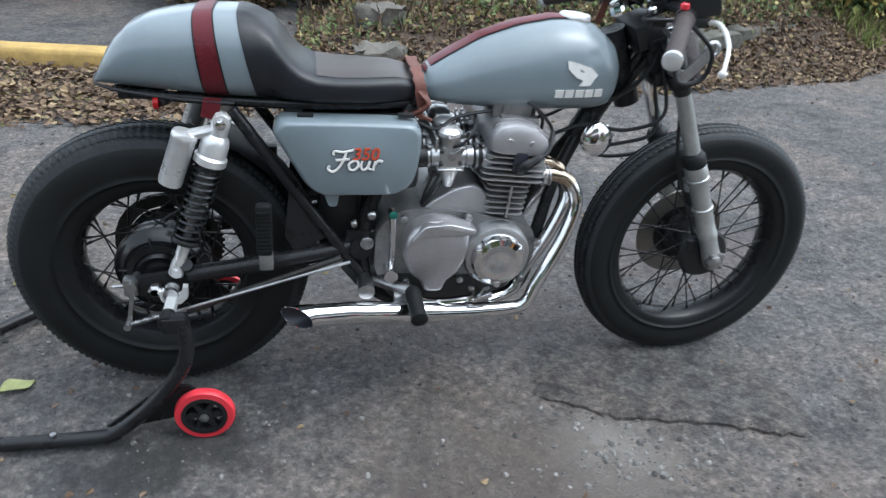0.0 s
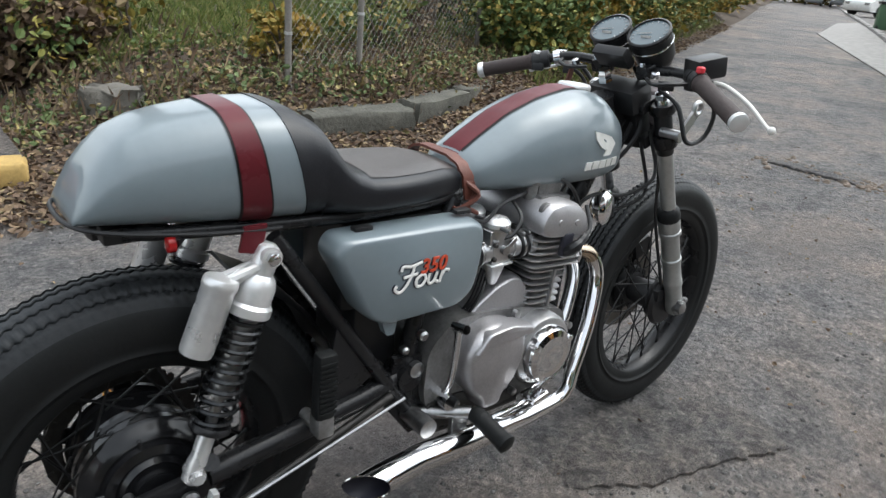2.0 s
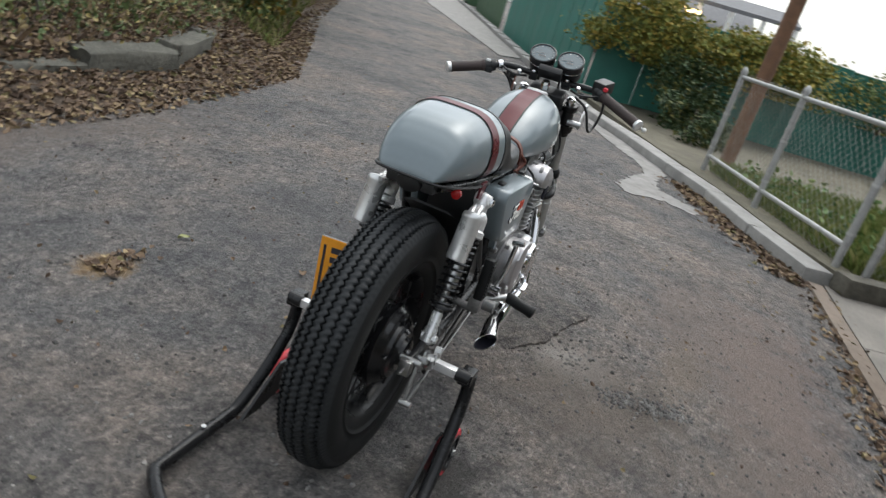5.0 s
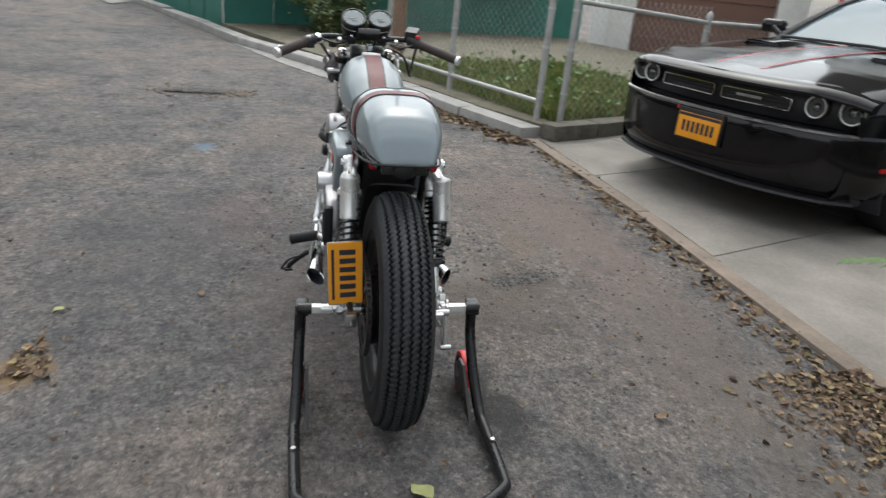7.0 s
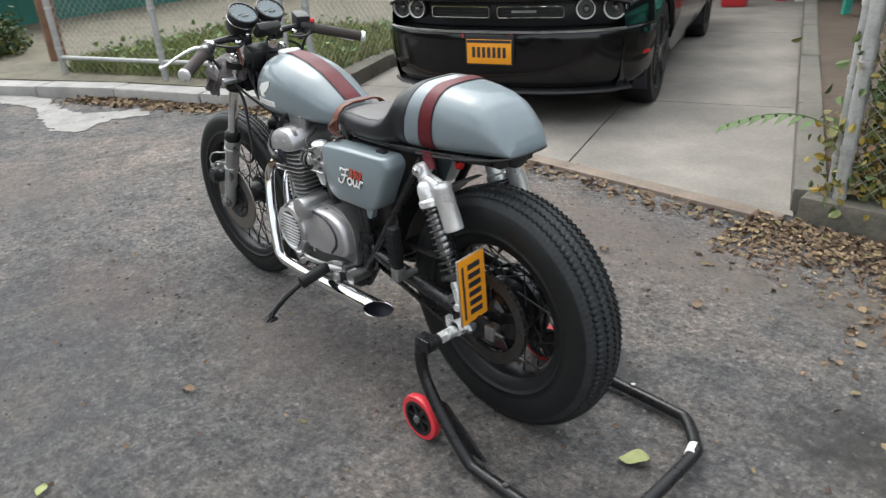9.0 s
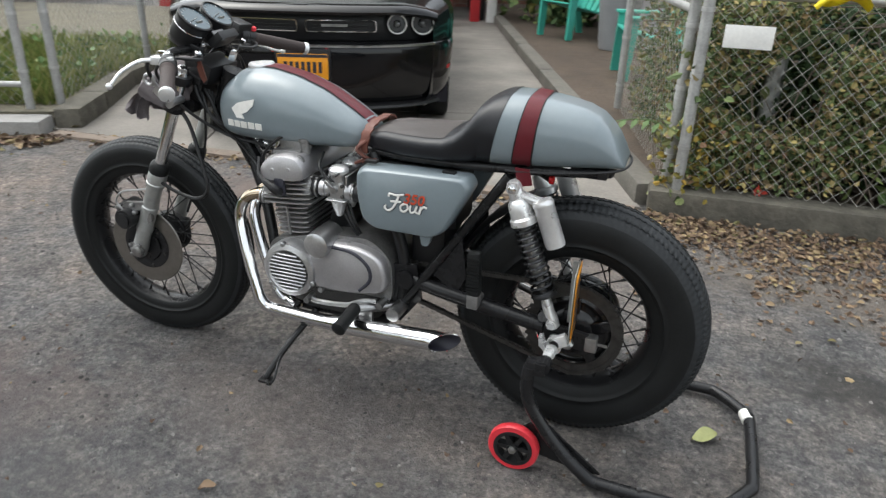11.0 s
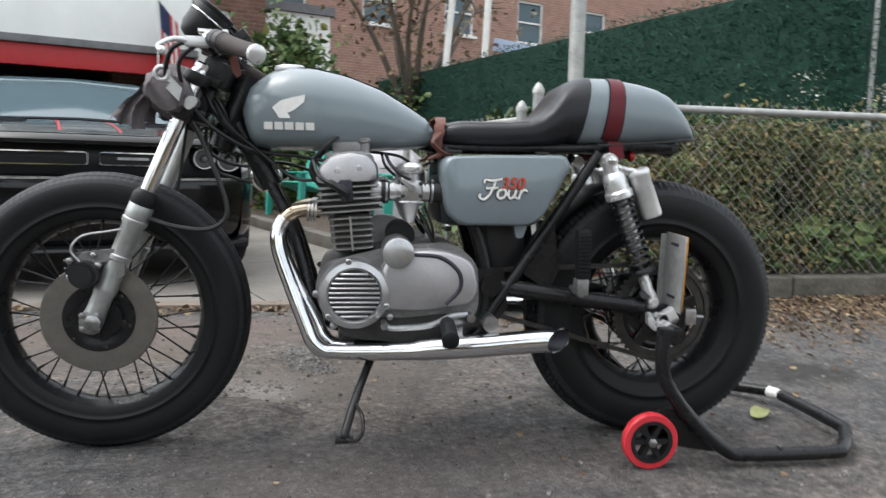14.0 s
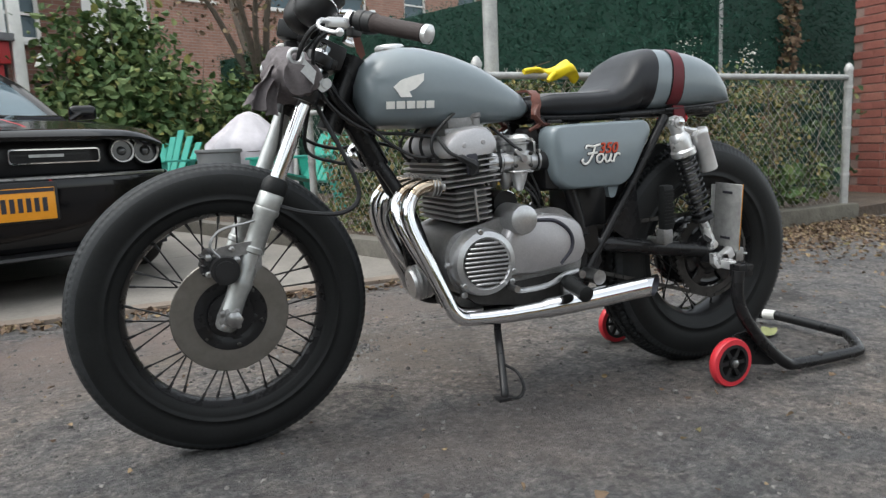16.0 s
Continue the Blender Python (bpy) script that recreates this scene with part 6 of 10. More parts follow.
fax = (fork_pt(1, 0) - fork_pt(0, 0)).normalized()
for s in (-1, 1):
    y = s * 0.092
    bm = bmesh.new()
    add_lathe(bm, [(0.016, -0.03), (0.023, -0.022), (0.025, 0.0), (0.0225, 0.03), (0.0225, 0.06), (0.0255, 0.075), (0.0255, 0.085), (0.0235, 0.09), (0.0235, 0.15), (0.026, 0.153), (0.026, 0.163), (0.0235, 0.166), (0.0235, 0.235), (0.0285, 0.243), (0.0285, 0.252), (0.0265, 0.254), (0.0275, 0.257), (0.0275, 0.285), (0.025, 0.29)], fork_pt(0, y), fax, 28)
    leg = part("fork_slider", bm, M_FORK, bike, "grey aluminium fork slider")
    bm = bmesh.new()
    add_lathe(bm, [(0.0275, 0.288), (0.029, 0.295), (0.028, 0.312), (0.022, 0.322), (0.019, 0.324)], fork_pt(0, y), fax, 24)
    part("dust_seal", bm, M_RUBBER, leg)
    bm = bmesh.new()
    add_lathe(bm, [(0.0172, 0.28), (0.0172, 0.615), (0.014, 0.622)], fork_pt(0, y), fax, 24)
    part("stanchion", bm, M_CHROME, leg, "chromed fork tube")
    if s < 0:
        bm = bmesh.new()
        add_lathe(bm, [(0.0185, 0.32), (0.0185, 0.48)], fork_pt(0, y), fax, 20)
        part("tube_cover", bm, M_FORK, leg, "dull grey sleeve on the fork tube")
        bm = bmesh.new()
        add_lathe(bm, [(0.0195, 0.48), (0.021, 0.484), (0.021, 0.6), (0.018, 0.604)], fork_pt(0, y), fax, 20)
        part("upper_shroud", bm, M_BLACKPL, leg)
    bm = bmesh.new()
    for a in range(4):
        t = radians(45 + 90 * a)
        p = fork_pt(0, s * 0.108) + V(math.cos(t) * 0.022, 0, math.sin(t) * 0.022)
        add_lathe(bm, [(0.007, 0), (0.007, 0.01), (0.004, 0.012)], p, (0, s, 0), 8)
    add_lathe(bm, [(0.024, 0), (0.024, 0.012), (0.014, 0.016)], fork_pt(0, s * 0.1), (0, s, 0), 20)
    part("axle_clamp", bm, M_ALUDARK, leg)
for t, h in ((0.83, 0.03), (0.965, 0.024)):
    bm = bmesh.new()
    c = fork_pt(t, 0)
    add_box(bm, c + V(-0.02, 0, 0), (0.06, 0.15, h), Matrix.Rotation(radians(-23), 3, 'Y'), 0.006)
    for s in (-1, 1):
        add_lathe(bm, [(0.029, -h / 2), (0.03, -h / 2 + 0.003), (0.03, h / 2 - 0.003), (0.029, h / 2)], fork_pt(t, s * 0.092), fax, 22)
    part("triple_clamp", bm, M_BLACK, bike, "black fork yoke")
bm = bmesh.new()
add_lathe(bm, [(0.019, 0.0), (0.019, 0.008), (0.013, 0.01), (0.013, 0.02), (0.006, 0.022)], fork_pt(0.985, 0) + V(-0.03, 0, 0.002), fax, 6)
part("steering_nut", bm, M_CHROME, bike, "chromed steering stem nut")
for s in (-1, 1):
    bm = bmesh.new()
    add_lathe(bm, [(0.016, 0.0), (0.016, 0.012), (0.01, 0.016)], fork_pt(1.0, s * 0.092), fax, 6)
    part("fork_cap", bm, M_CHROME, bike)

# caliper behind the left leg, with its pipe
bm = bmesh.new()
add_box(bm, (0.72, 0.075, 0.452), (0.07, 0.075, 0.055), Matrix.Rotation(radians(-20), 3, 'Y'), 0.012)
add_cyl(bm, (0.712, 0.1, 0.445), (0.712, 0.14, 0.445), 0.03)
add_cyl(bm, (0.712, 0.138, 0.445), (0.712, 0.146, 0.445), 0.022)
cal = part("brake_caliper", bm, M_BLACKPL, bike, "black brake caliper")
bm = bmesh.new()
ring_loft(bm, [[V(x, y, z) for x, z in ((0.655, 0.5), (0.72, 0.492), (0.74, 0.47), (0.7, 0.468), (0.65, 0.475), (0.645, 0.43), (0.632, 0.44), (0.628, 0.5))] for y in (0.098, 0.112)])
part("caliper_arm", bm, M_ALUDARK, cal)
for dx, dz, r in ((0.028, 0.022, 0.008), (-0.03, 0.012, 0.008), (0.03, -0.014, 0.007), (-0.022, 0.036, 0.006)):
    bm = bmesh.new()
    add_lathe(bm, [(r, 0), (r, 0.012), (r * 0.6, 0.014)], (0.715 + dx, 0.11, 0.452 + dz), (0, 1, 0), 6)
    part("caliper_bolt", bm, M_STEEL, cal)
for dz in (-0.018, 0.0, 0.018):
    bm = bmesh.new()
    add_box(bm, (0.752, 0.09, 0.455 + dz), (0.012, 0.05, 0.006), Matrix.Rotation(radians(-20), 3, 'Y'), 0.002, 1)
    part("caliper_rib", bm, M_BLACKPL, cal)
bm = bmesh.new()
add_tube(bm, smooth_pts([(0.72, 0.125, 0.472), (0.738, 0.125, 0.5), (0.715, 0.12, 0.53), (0.66, 0.11, 0.54), (0.63, 0.1, 0.545)], 5), 0.003, 6)
part("brake_pipe", bm, M_STEEL, cal)

# ---- bars, levers, clocks ----
for s in (-1, 1):
    a, b = V(0.415, s * 0.205, 0.955), V(0.322, s * 0.345, 0.91)
    d = (b - a).normalized()
    bar0 = a
    bm = bmesh.new()
    add_tube(bm, smooth_pts([(0.44, s * 0.04, 0.955), (0.445, s * 0.1, 0.965), (0.44, s * 0.165, 0.965), tuple(a)], 5), 0.011, 12)
    bar = part("handlebar", bm, M_BLACK, bike, "low black handlebar")
    if s > 0:                                              # the left grip is shorter, with its switches inboard
        bm = bmesh.new()
        add_tube(bm, [a, a.lerp(b, 0.35)], 0.011, 12)
        part("bar_sleeve", bm, M_BLACK, bar)
        a = a.lerp(b, 0.28)
    bm = bmesh.new()
    L = (b - a).length
    prof = [(0.0195, -0.004), (0.0205, 0.0)]
    k = 0
    while k * 0.006 < L - 0.02:
        prof.append((0.0178 - 0.0008 * (k % 2), 0.006 + k * 0.006))
        k += 1
    prof += [(0.0185, L - 0.006), (0.014, L - 0.004)]
    add_lathe(bm, prof, a, d, 20)
    part("grip", bm, M_GRIP, bar, "ribbed brown rubber grip")
    bm = bmesh.new()
    add_lathe(bm, [(0.016, 0), (0.019, 0.004), (0.019, 0.014), (0.012, 0.018)], b - d * 0.006, d, 20)
    part("bar_end", bm, M_SILVER, bar, "silver bar end plug")
    bm = bmesh.new()
    c = a - d * 0.025
    add_lathe(bm, [(0.014, -0.022), (0.021, -0.02), (0.022, -0.002), (0.0205, -0.001), (0.0205, 0.001), (0.022, 0.002), (0.021, 0.02), (0.014, 0.022)], c, d, 18)
    add_box(bm, c + V(-0.008, 0, -0.014), (0.03, 0.03, 0.022), Matrix.Rotation(math.atan2(d.y, d.x), 3, 'Z'), 0.006)
    part("switch_housing", bm, M_BLACKPL, bar)
    bm = bmesh.new()
    if s > 0:
        bm = bmesh.new()
        add_lathe(bm, [(0.012, -0.009), (0.017, -0.008), (0.017, 0.008), (0.012, 0.009)], c - d * 0.04, d, 16)
        add_box(bm, c - d * 0.04 + V(0.012, 0, 0.012), (0.03, 0.014, 0.012), None, 0.003)
        part("clutch_clamp", bm, M_CHROME, bar, "chromed clutch perch")
        bm = bmesh.new()
        add_box(bm, c + V(-0.012, 0.004, 0.016), (0.012, 0.016, 0.012), None, 0.003)
        part("switch", bm, M_SILVER, bar)
        bm = bmesh.new()
    p0 = bar0 + V(0.045, s * -0.02, -0.005)
    lev = [V(0, 0, 0), V(0.03, s * 0.03, 0), V(0.012, s * 0.1, -0.025), V(-0.03, s * 0.165, -0.055), V(-0.045, s * 0.185, -0.06)] if s < 0 else [V(0, 0, 0), V(0.035, 0.03, 0), V(0.055, 0.08, -0.02), V(0.045, 0.125, -0.035), V(0.035, 0.15, -0.04)]
    lp = smooth_pts([p0 + q for q in lev], 6)
    add_tube(bm, lp, 0.005, 8, radii=[0.0062 - 0.0022 * min(1, i / 16) for i in range(len(lp))])
    add_ball(bm, p0 + lev[-1], 0.0085, 12)
    part("lever", bm, M_WHITE if s < 0 else M_SILVER, bar, "pale brake lever" if s < 0 else "silver clutch lever")
    bm = bmesh.new()
    add_box(bm, p0 + V(-0.006, 0, 0), (0.05, 0.03, 0.022), None, 0.006)
    part("lever_perch", bm, M_BLACKPL if s < 0 else M_SILVER, bar)
bm = bmesh.new()
add_box(bm, (0.455, -0.185, 0.985), (0.075, 0.05, 0.045), Matrix.Rotation(radians(-12), 3, 'Y') @ Matrix.Rotation(radians(-20), 3, 'Z'), 0.008)
part("brake_reservoir", bm, M_BLACKPL, bike, "black brake fluid reservoir")
bm = bmesh.new()
add_lathe(bm, [(0.006, 0), (0.009, 0.003), (0.009, 0.011), (0.006, 0.014)], (0.412, -0.2, 0.975), (0, 0, 1), 14)
part("starter_button", bm, M_RED, bike, "red button on the right switch")
for s in (-1, 1):
    c = V(0.433, s * 0.052, 1.038)
    n = V(-0.62, 0, 0.78)
    bm = bmesh.new()
    add_lathe(bm, [(0.02, -0.085), (0.034, -0.078), (0.043, -0.06), (0.046, -0.02), (0.0465, 0.0)], c, n, 36)
    g = part("instrument", bm, M_BLACKPL, bike, "round black instrument with chrome ring")
    bm = bmesh.new()
    add_lathe(bm, [(0.0465, -0.004), (0.0485, 0.0), (0.0485, 0.005), (0.044, 0.007), (0.042, 0.002)], c, n, 36, False)
    part("bezel", bm, M_BLACK, g)
    bm = bmesh.new()
    add_lathe(bm, [(0.0472, -0.024), (0.048, -0.022), (0.0472, -0.02)], c, n, 36, False)
    part("chrome_band", bm, M_CHROME, g)
    bm = bmesh.new()
    add_lathe(bm, [(0.0425, 0.001), (0.0425, 0.003)], c, n, 36)
    part("dial", bm, M_FACESKY, g, "dial coloured blue-grey for the sky reflected in its glass")
    u = V(0.78, 0, 0.62)
    w = V(0, 1, 0)
    for k in range(13):
        t = radians(-40 + k * 260 / 12)
        p = c + n * 0.004 + (w * math.cos(t) + u * math.sin(t)) * 0.034
        bm = bmesh.new()
        q = p + (w * math.cos(t) + u * math.sin(t)) * 0.006
        add_tube(bm, [p, q], 0.0006, 4)
        part("dial_mark", bm, M_ALU, g)
    bm = bmesh.new()
    add_tube(bm, [c + n * 0.005 - w * 0.006, c + n * 0.005 + w * 0.028 - u * 0.008], 0.001, 4)
    add_tube(bm, [c + n * 0.004 - w * 0.012 - u * 0.014, c + n * 0.004 + w * 0.012 - u * 0.014], 0.0035, 4)
    part("needle", bm, M_ALU, g)
bm = bmesh.new()
add_box(bm, (0.385, 0, 0.985), (0.05, 0.085, 0.025), Matrix.Rotation(radians(38), 3, 'Y'), 0.006)
part("warning_lamp_panel", bm, M_BLACKPL, bike)
bm = bmesh.new()
for k in range(4):
    add_lathe(bm, [(0.006, 0), (0.006, 0.003)], (0.376, -0.027 + k * 0.018, 0.997), (-0.6, 0, 0.8), 10)
add_box(bm, (0.4, 0, 1.0), (0.004, 0.05, 0.012), Matrix.Rotation(radians(38), 3, 'Y'))
part("warning_lamp", bm, M_ALUDARK, bike)
bm = bmesh.new()
add_lathe(bm, [(0.016, -0.02), (0.016, 0.0), (0.013, 0.004), (0.013, 0.009), (0.006, 0.01)], (0.362, 0.0, 0.95), (-0.4, 0, 0.9), 6)
part("ignition_lock", bm, M_CHROME, bike, "chromed ignition lock")
for s in (-1, 1):
    bm = bmesh.new()
    add_box(bm, (0.432, s * 0.062, 0.962), (0.045, 0.032, 0.03), Matrix.Rotation(radians(-20), 3, 'Y'), 0.006)
    bc = part("bar_clamp", bm, M_BLACK, bike)
    for dx in (-0.016, 0.016):
        bm = bmesh.new()
        add_lathe(bm, [(0.0065, 0), (0.0065, 0.006), (0.004, 0.008)], (0.426 + dx, s * 0.062, 0.976 + dx * 0.3), (-0.3, 0, 1), 6)
        part("clamp_bolt", bm, M_CHROME, bc)
    bm = bmesh.new()
    add_tube(bm, smooth_pts([(0.4, s * 0.085, 0.95), (0.375, s * 0.12, 0.945), (0.385, s * 0.155, 0.95), (0.42, s * 0.18, 0.955)], 5), 0.0045, 6)
    part("wire", bm, M_BLACKPL, bike)
    bm = bmesh.new()
    add_box(bm, (0.4, s * 0.135, 0.94), (0.03, 0.02, 0.02), Matrix.Rotation(radians(30 * s), 3, 'Z'), 0.004)
    part("connector", bm, M_BLACKPL, bike)
    bm = bmesh.new()
    add_lathe(bm, [(0.009, 0), (0.009, 0.01), (0.005, 0.013)], (0.395, s * 0.108, 0.955), (-0.4, s * 0.2, 0.9), 8)
    part("bracket_nut", bm, M_CHROME, bike)
bm = bmesh.new()
ring_loft(bm, [[V(x, y, z) for x, z in ((0.4, 0.945), (0.385, 0.95), (0.37, 0.895), (0.38, 0.885), (0.39, 0.9))] for y in (0.115, 0.118)])
part("key_tag", bm, M_LEATHER, bike, "small leather key tag")
bm = bmesh.new()
add_box(bm, (0.43, 0, 0.9), (0.07, 0.13, 0.06), Matrix.Rotation(radians(-23), 3, 'Y'), 0.012)
add_box(bm, (0.47, 0, 0.83), (0.05, 0.11, 0.09), Matrix.Rotation(radians(-23), 3, 'Y'), 0.012)
part("headstock_bracket", bm, M_BLACKPL, bike, "black brackets round the headstock")
for k in range(7):
    bm = bmesh.new()
    add_tube(bm, smooth_pts([(0.46, -0.05 + k * 0.017, 0.88), (0.44 - 0.01 * (k % 3), -0.06 + k * 0.02, 0.82), (0.39, -0.05 + k * 0.017, 0.76 - 0.01 * (k % 2)), (0.33, -0.03 + k * 0.01, 0.74)], 5), 0.0055, 6)
    part("wire", bm, M_BLACKPL, bike)

# grey cloth wrapped over the lamp brackets
bm = bmesh.new()
rr = []
for k in range(40):
    t = k / 39
    y = -0.06 + 0.2 * t
    ring = []
    for j in range(48):
        a = 2 * math.pi * j / 48
        fold = 0.09 * abs(math.sin(a * 2.5 + t * 14 + 1.3 * noise.noise((t * 5, math.cos(a), 2)))) + 0.16 * noise.noise((math.cos(a) * 3, t * 7, math.sin(a) * 3)) + 0.06 * noise.noise((math.cos(a) * 9, t * 19, math.sin(a) * 9))
        r = 0.05 * (0.7 + 0.38 * math.sin(math.pi * t)) * (1 + fold)
        ring.append(V(0.525 + math.cos(a) * r * 1.05, y + 0.02 * math.sin(a * 2 + 1), 0.868 + math.sin(a) * r * 1.1 - 0.02 * t))
    rr.append(ring)
ring_loft(bm, rr)
cloth = part("headlamp_cloth", bm, M_CLOTH, bike, "crumpled grey cloth tied over the lamp bracket", 70)
for q, (c0, c1, w0, w1) in enumerate((((0.545, 0.1, 0.87), (0.61, 0.125, 0.775), 0.03, 0.055), ((0.54, 0.06, 0.85), (0.59, 0.07, 0.79), 0.025, 0.035), ((0.52, -0.02, 0.85), (0.56, -0.04, 0.795), 0.025, 0.03))):
    bm = bmesh.new()
    rows = []
    for k in range(14):
        t = k / 13
        c = Vector(c0).lerp(Vector(c1), t) + V(0.015 * math.sin(t * 3), 0, 0)
        w = w0 + (w1 - w0) * t
        rows.append([c + V((j / 12 - 0.5) * w * 1.2 + 0.006 * math.sin(j * 1.3 + t * 4), 0.012 * math.sin(j * 1.05 + t * 3 + q), 0.012 * noise.noise((j * 0.5, t * 4, q)) + 0.4 * (j / 12 - 0.5) * w) for j in range(13)])
    ring_loft(bm, [r + [p + V(0, -0.003, 0) for p in r[::-1]] for r in rows])
    part("cloth_flap", bm, M_CLOTH, cloth, "", 70)
for s in (-1, 1):
    bm = bmesh.new()
    add_slab(bm, round_poly([(0.462, 0.822), (0.482, 0.81), (0.538, 0.868), (0.52, 0.886)], 0.006, 3), s * 0.14, s * 0.146)
    add_tube(bm, [V(0.534 + 0.014 * math.cos(a), s * 0.143, 0.886 + 0.014 * math.sin(a)) for a in (2 * math.pi * j / 20 for j in range(20))], 0.0055, 8, False, True)
    add_cyl(bm, (0.472, s * 0.1, 0.83), (0.472, s * 0.15, 0.83), 0.011)
    part("lamp_ear", bm, M_ALU, bike, "silver lamp bracket ear")
bm = bmesh.new()
add_lathe(bm, [(0.02, -0.03), (0.036, -0.018), (0.04, -0.006), (0.04, 0.004), (0.03, 0.012), (0.01, 0.014)], (0.335, -0.085, 0.665), (0.25, -1, 0.1), 28)
part("horn", bm, M_CHROME, bike, "round chromed horn")

# cables
CABLES = [
    ([(0.44, 0.19, 0.955), (0.5, 0.18, 0.93), (0.52, 0.13, 0.86), (0.47, 0.09, 0.77), (0.42, 0.11, 0.66), (0.4, 0.12, 0.58), (0.44, 0.12, 0.545), (0.52, 0.11, 0.55), (0.6, 0.1, 0.575)], 0.0055),
    ([(0.43, 0.2, 0.95), (0.49, 0.16, 0.9), (0.46, 0.1, 0.8), (0.36, 0.06, 0.73), (0.25, 0.06, 0.715), (0.15, 0.09, 0.7)], 0.0045),
    ([(0.43, -0.2, 0.96), (0.5, -0.2, 0.9), (0.5, -0.19, 0.84), (0.45, -0.18, 0.83), (0.44, -0.15, 0.9), (0.43, -0.1, 0.93)], 0.005),
    ([(0.47, -0.07, 0.83), (0.48, -0.1, 0.73), (0.4, -0.09, 0.69), (0.3, -0.08, 0.7), (0.22, -0.09, 0.68)], 0.0045),
    ([(0.46, -0.06, 0.8), (0.47, -0.09, 0.69), (0.4, -0.08, 0.655), (0.33, -0.07, 0.645)], 0.0045),
    ([(0.42, -0.03, 0.97), (0.5, -0.03, 0.88), (0.53, -0.07, 0.75), (0.56, -0.075, 0.6), (0.65, -0.075, 0.4)], 0.004),
    ([(0.44, 0.05, 0.84), (0.4, 0.07, 0.78), (0.33, 0.06, 0.72), (0.28, 0.07, 0.68), (0.24, 0.09, 0.66), (0.2, 0.1, 0.66)], 0.004),
    ([(0.1, -0.08, 0.735), (0.0, -0.1, 0.725), (-0.05, -0.11, 0.7), (-0.09, -0.1, 0.71)], 0.004),
]
for p, r in CABLES:
    bm = bmesh.new()
    add_tube(bm, smooth_pts(p, 7), r, 7)
    part("cable", bm, M_BLACKPL, bike)

# the front end is turned a little to the left about the steering stem
STEER = {"front_wheel", "fork_slider", "triple_clamp", "steering_nut", "fork_cap", "brake_caliper", "handlebar", "brake_reservoir", "starter_button", "instrument", "warning_lamp_panel", "warning_lamp", "ignition_lock", "bar_clamp", "bracket_nut", "key_tag", "headlamp_cloth", "lamp_ear", "connector"}
stem, up = V(0.42, 0, 0.8), V(-0.395, 0, 0.92).normalized()
turn = Matrix.Translation(stem) @ Matrix.Rotation(radians(2.8), 4, up) @ Matrix.Translation(-stem)
for ob in list(bike.children):
    if ob.name.split(".")[0] in STEER:
        for q in [ob] + list(ob.children):
            q.data.transform(turn)

# ---- paddock stand ----
stand = thing("paddock_stand", (-0.85, 0, 0), "black steel paddock stand with red wheels holding the motorcycle", "stand")
SB = V(-0.85, 0, 0)
bm = bmesh.new()
half = [(-0.6, 0.255, 0.318), (-0.597, 0.256, 0.26), (-0.615, 0.258, 0.2), (-0.68, 0.262, 0.115), (-0.765, 0.268, 0.042), (-0.82, 0.27, 0.03), (-1.03, 0.268, 0.028), (-1.08, 0.255, 0.03), (-1.15, 0.17, 0.038), (-1.165, 0.12, 0.04)]
pts = [V(*p) for p in half] + [V(x, -y, z) for x, y, z in half[::-1]]
add_tube(bm, [p - SB for p in smooth_pts(pts, 4)], 0.0165, 14)
frame_s = part("stand_tube", bm, M_BLACK, stand, "bent black steel tube")
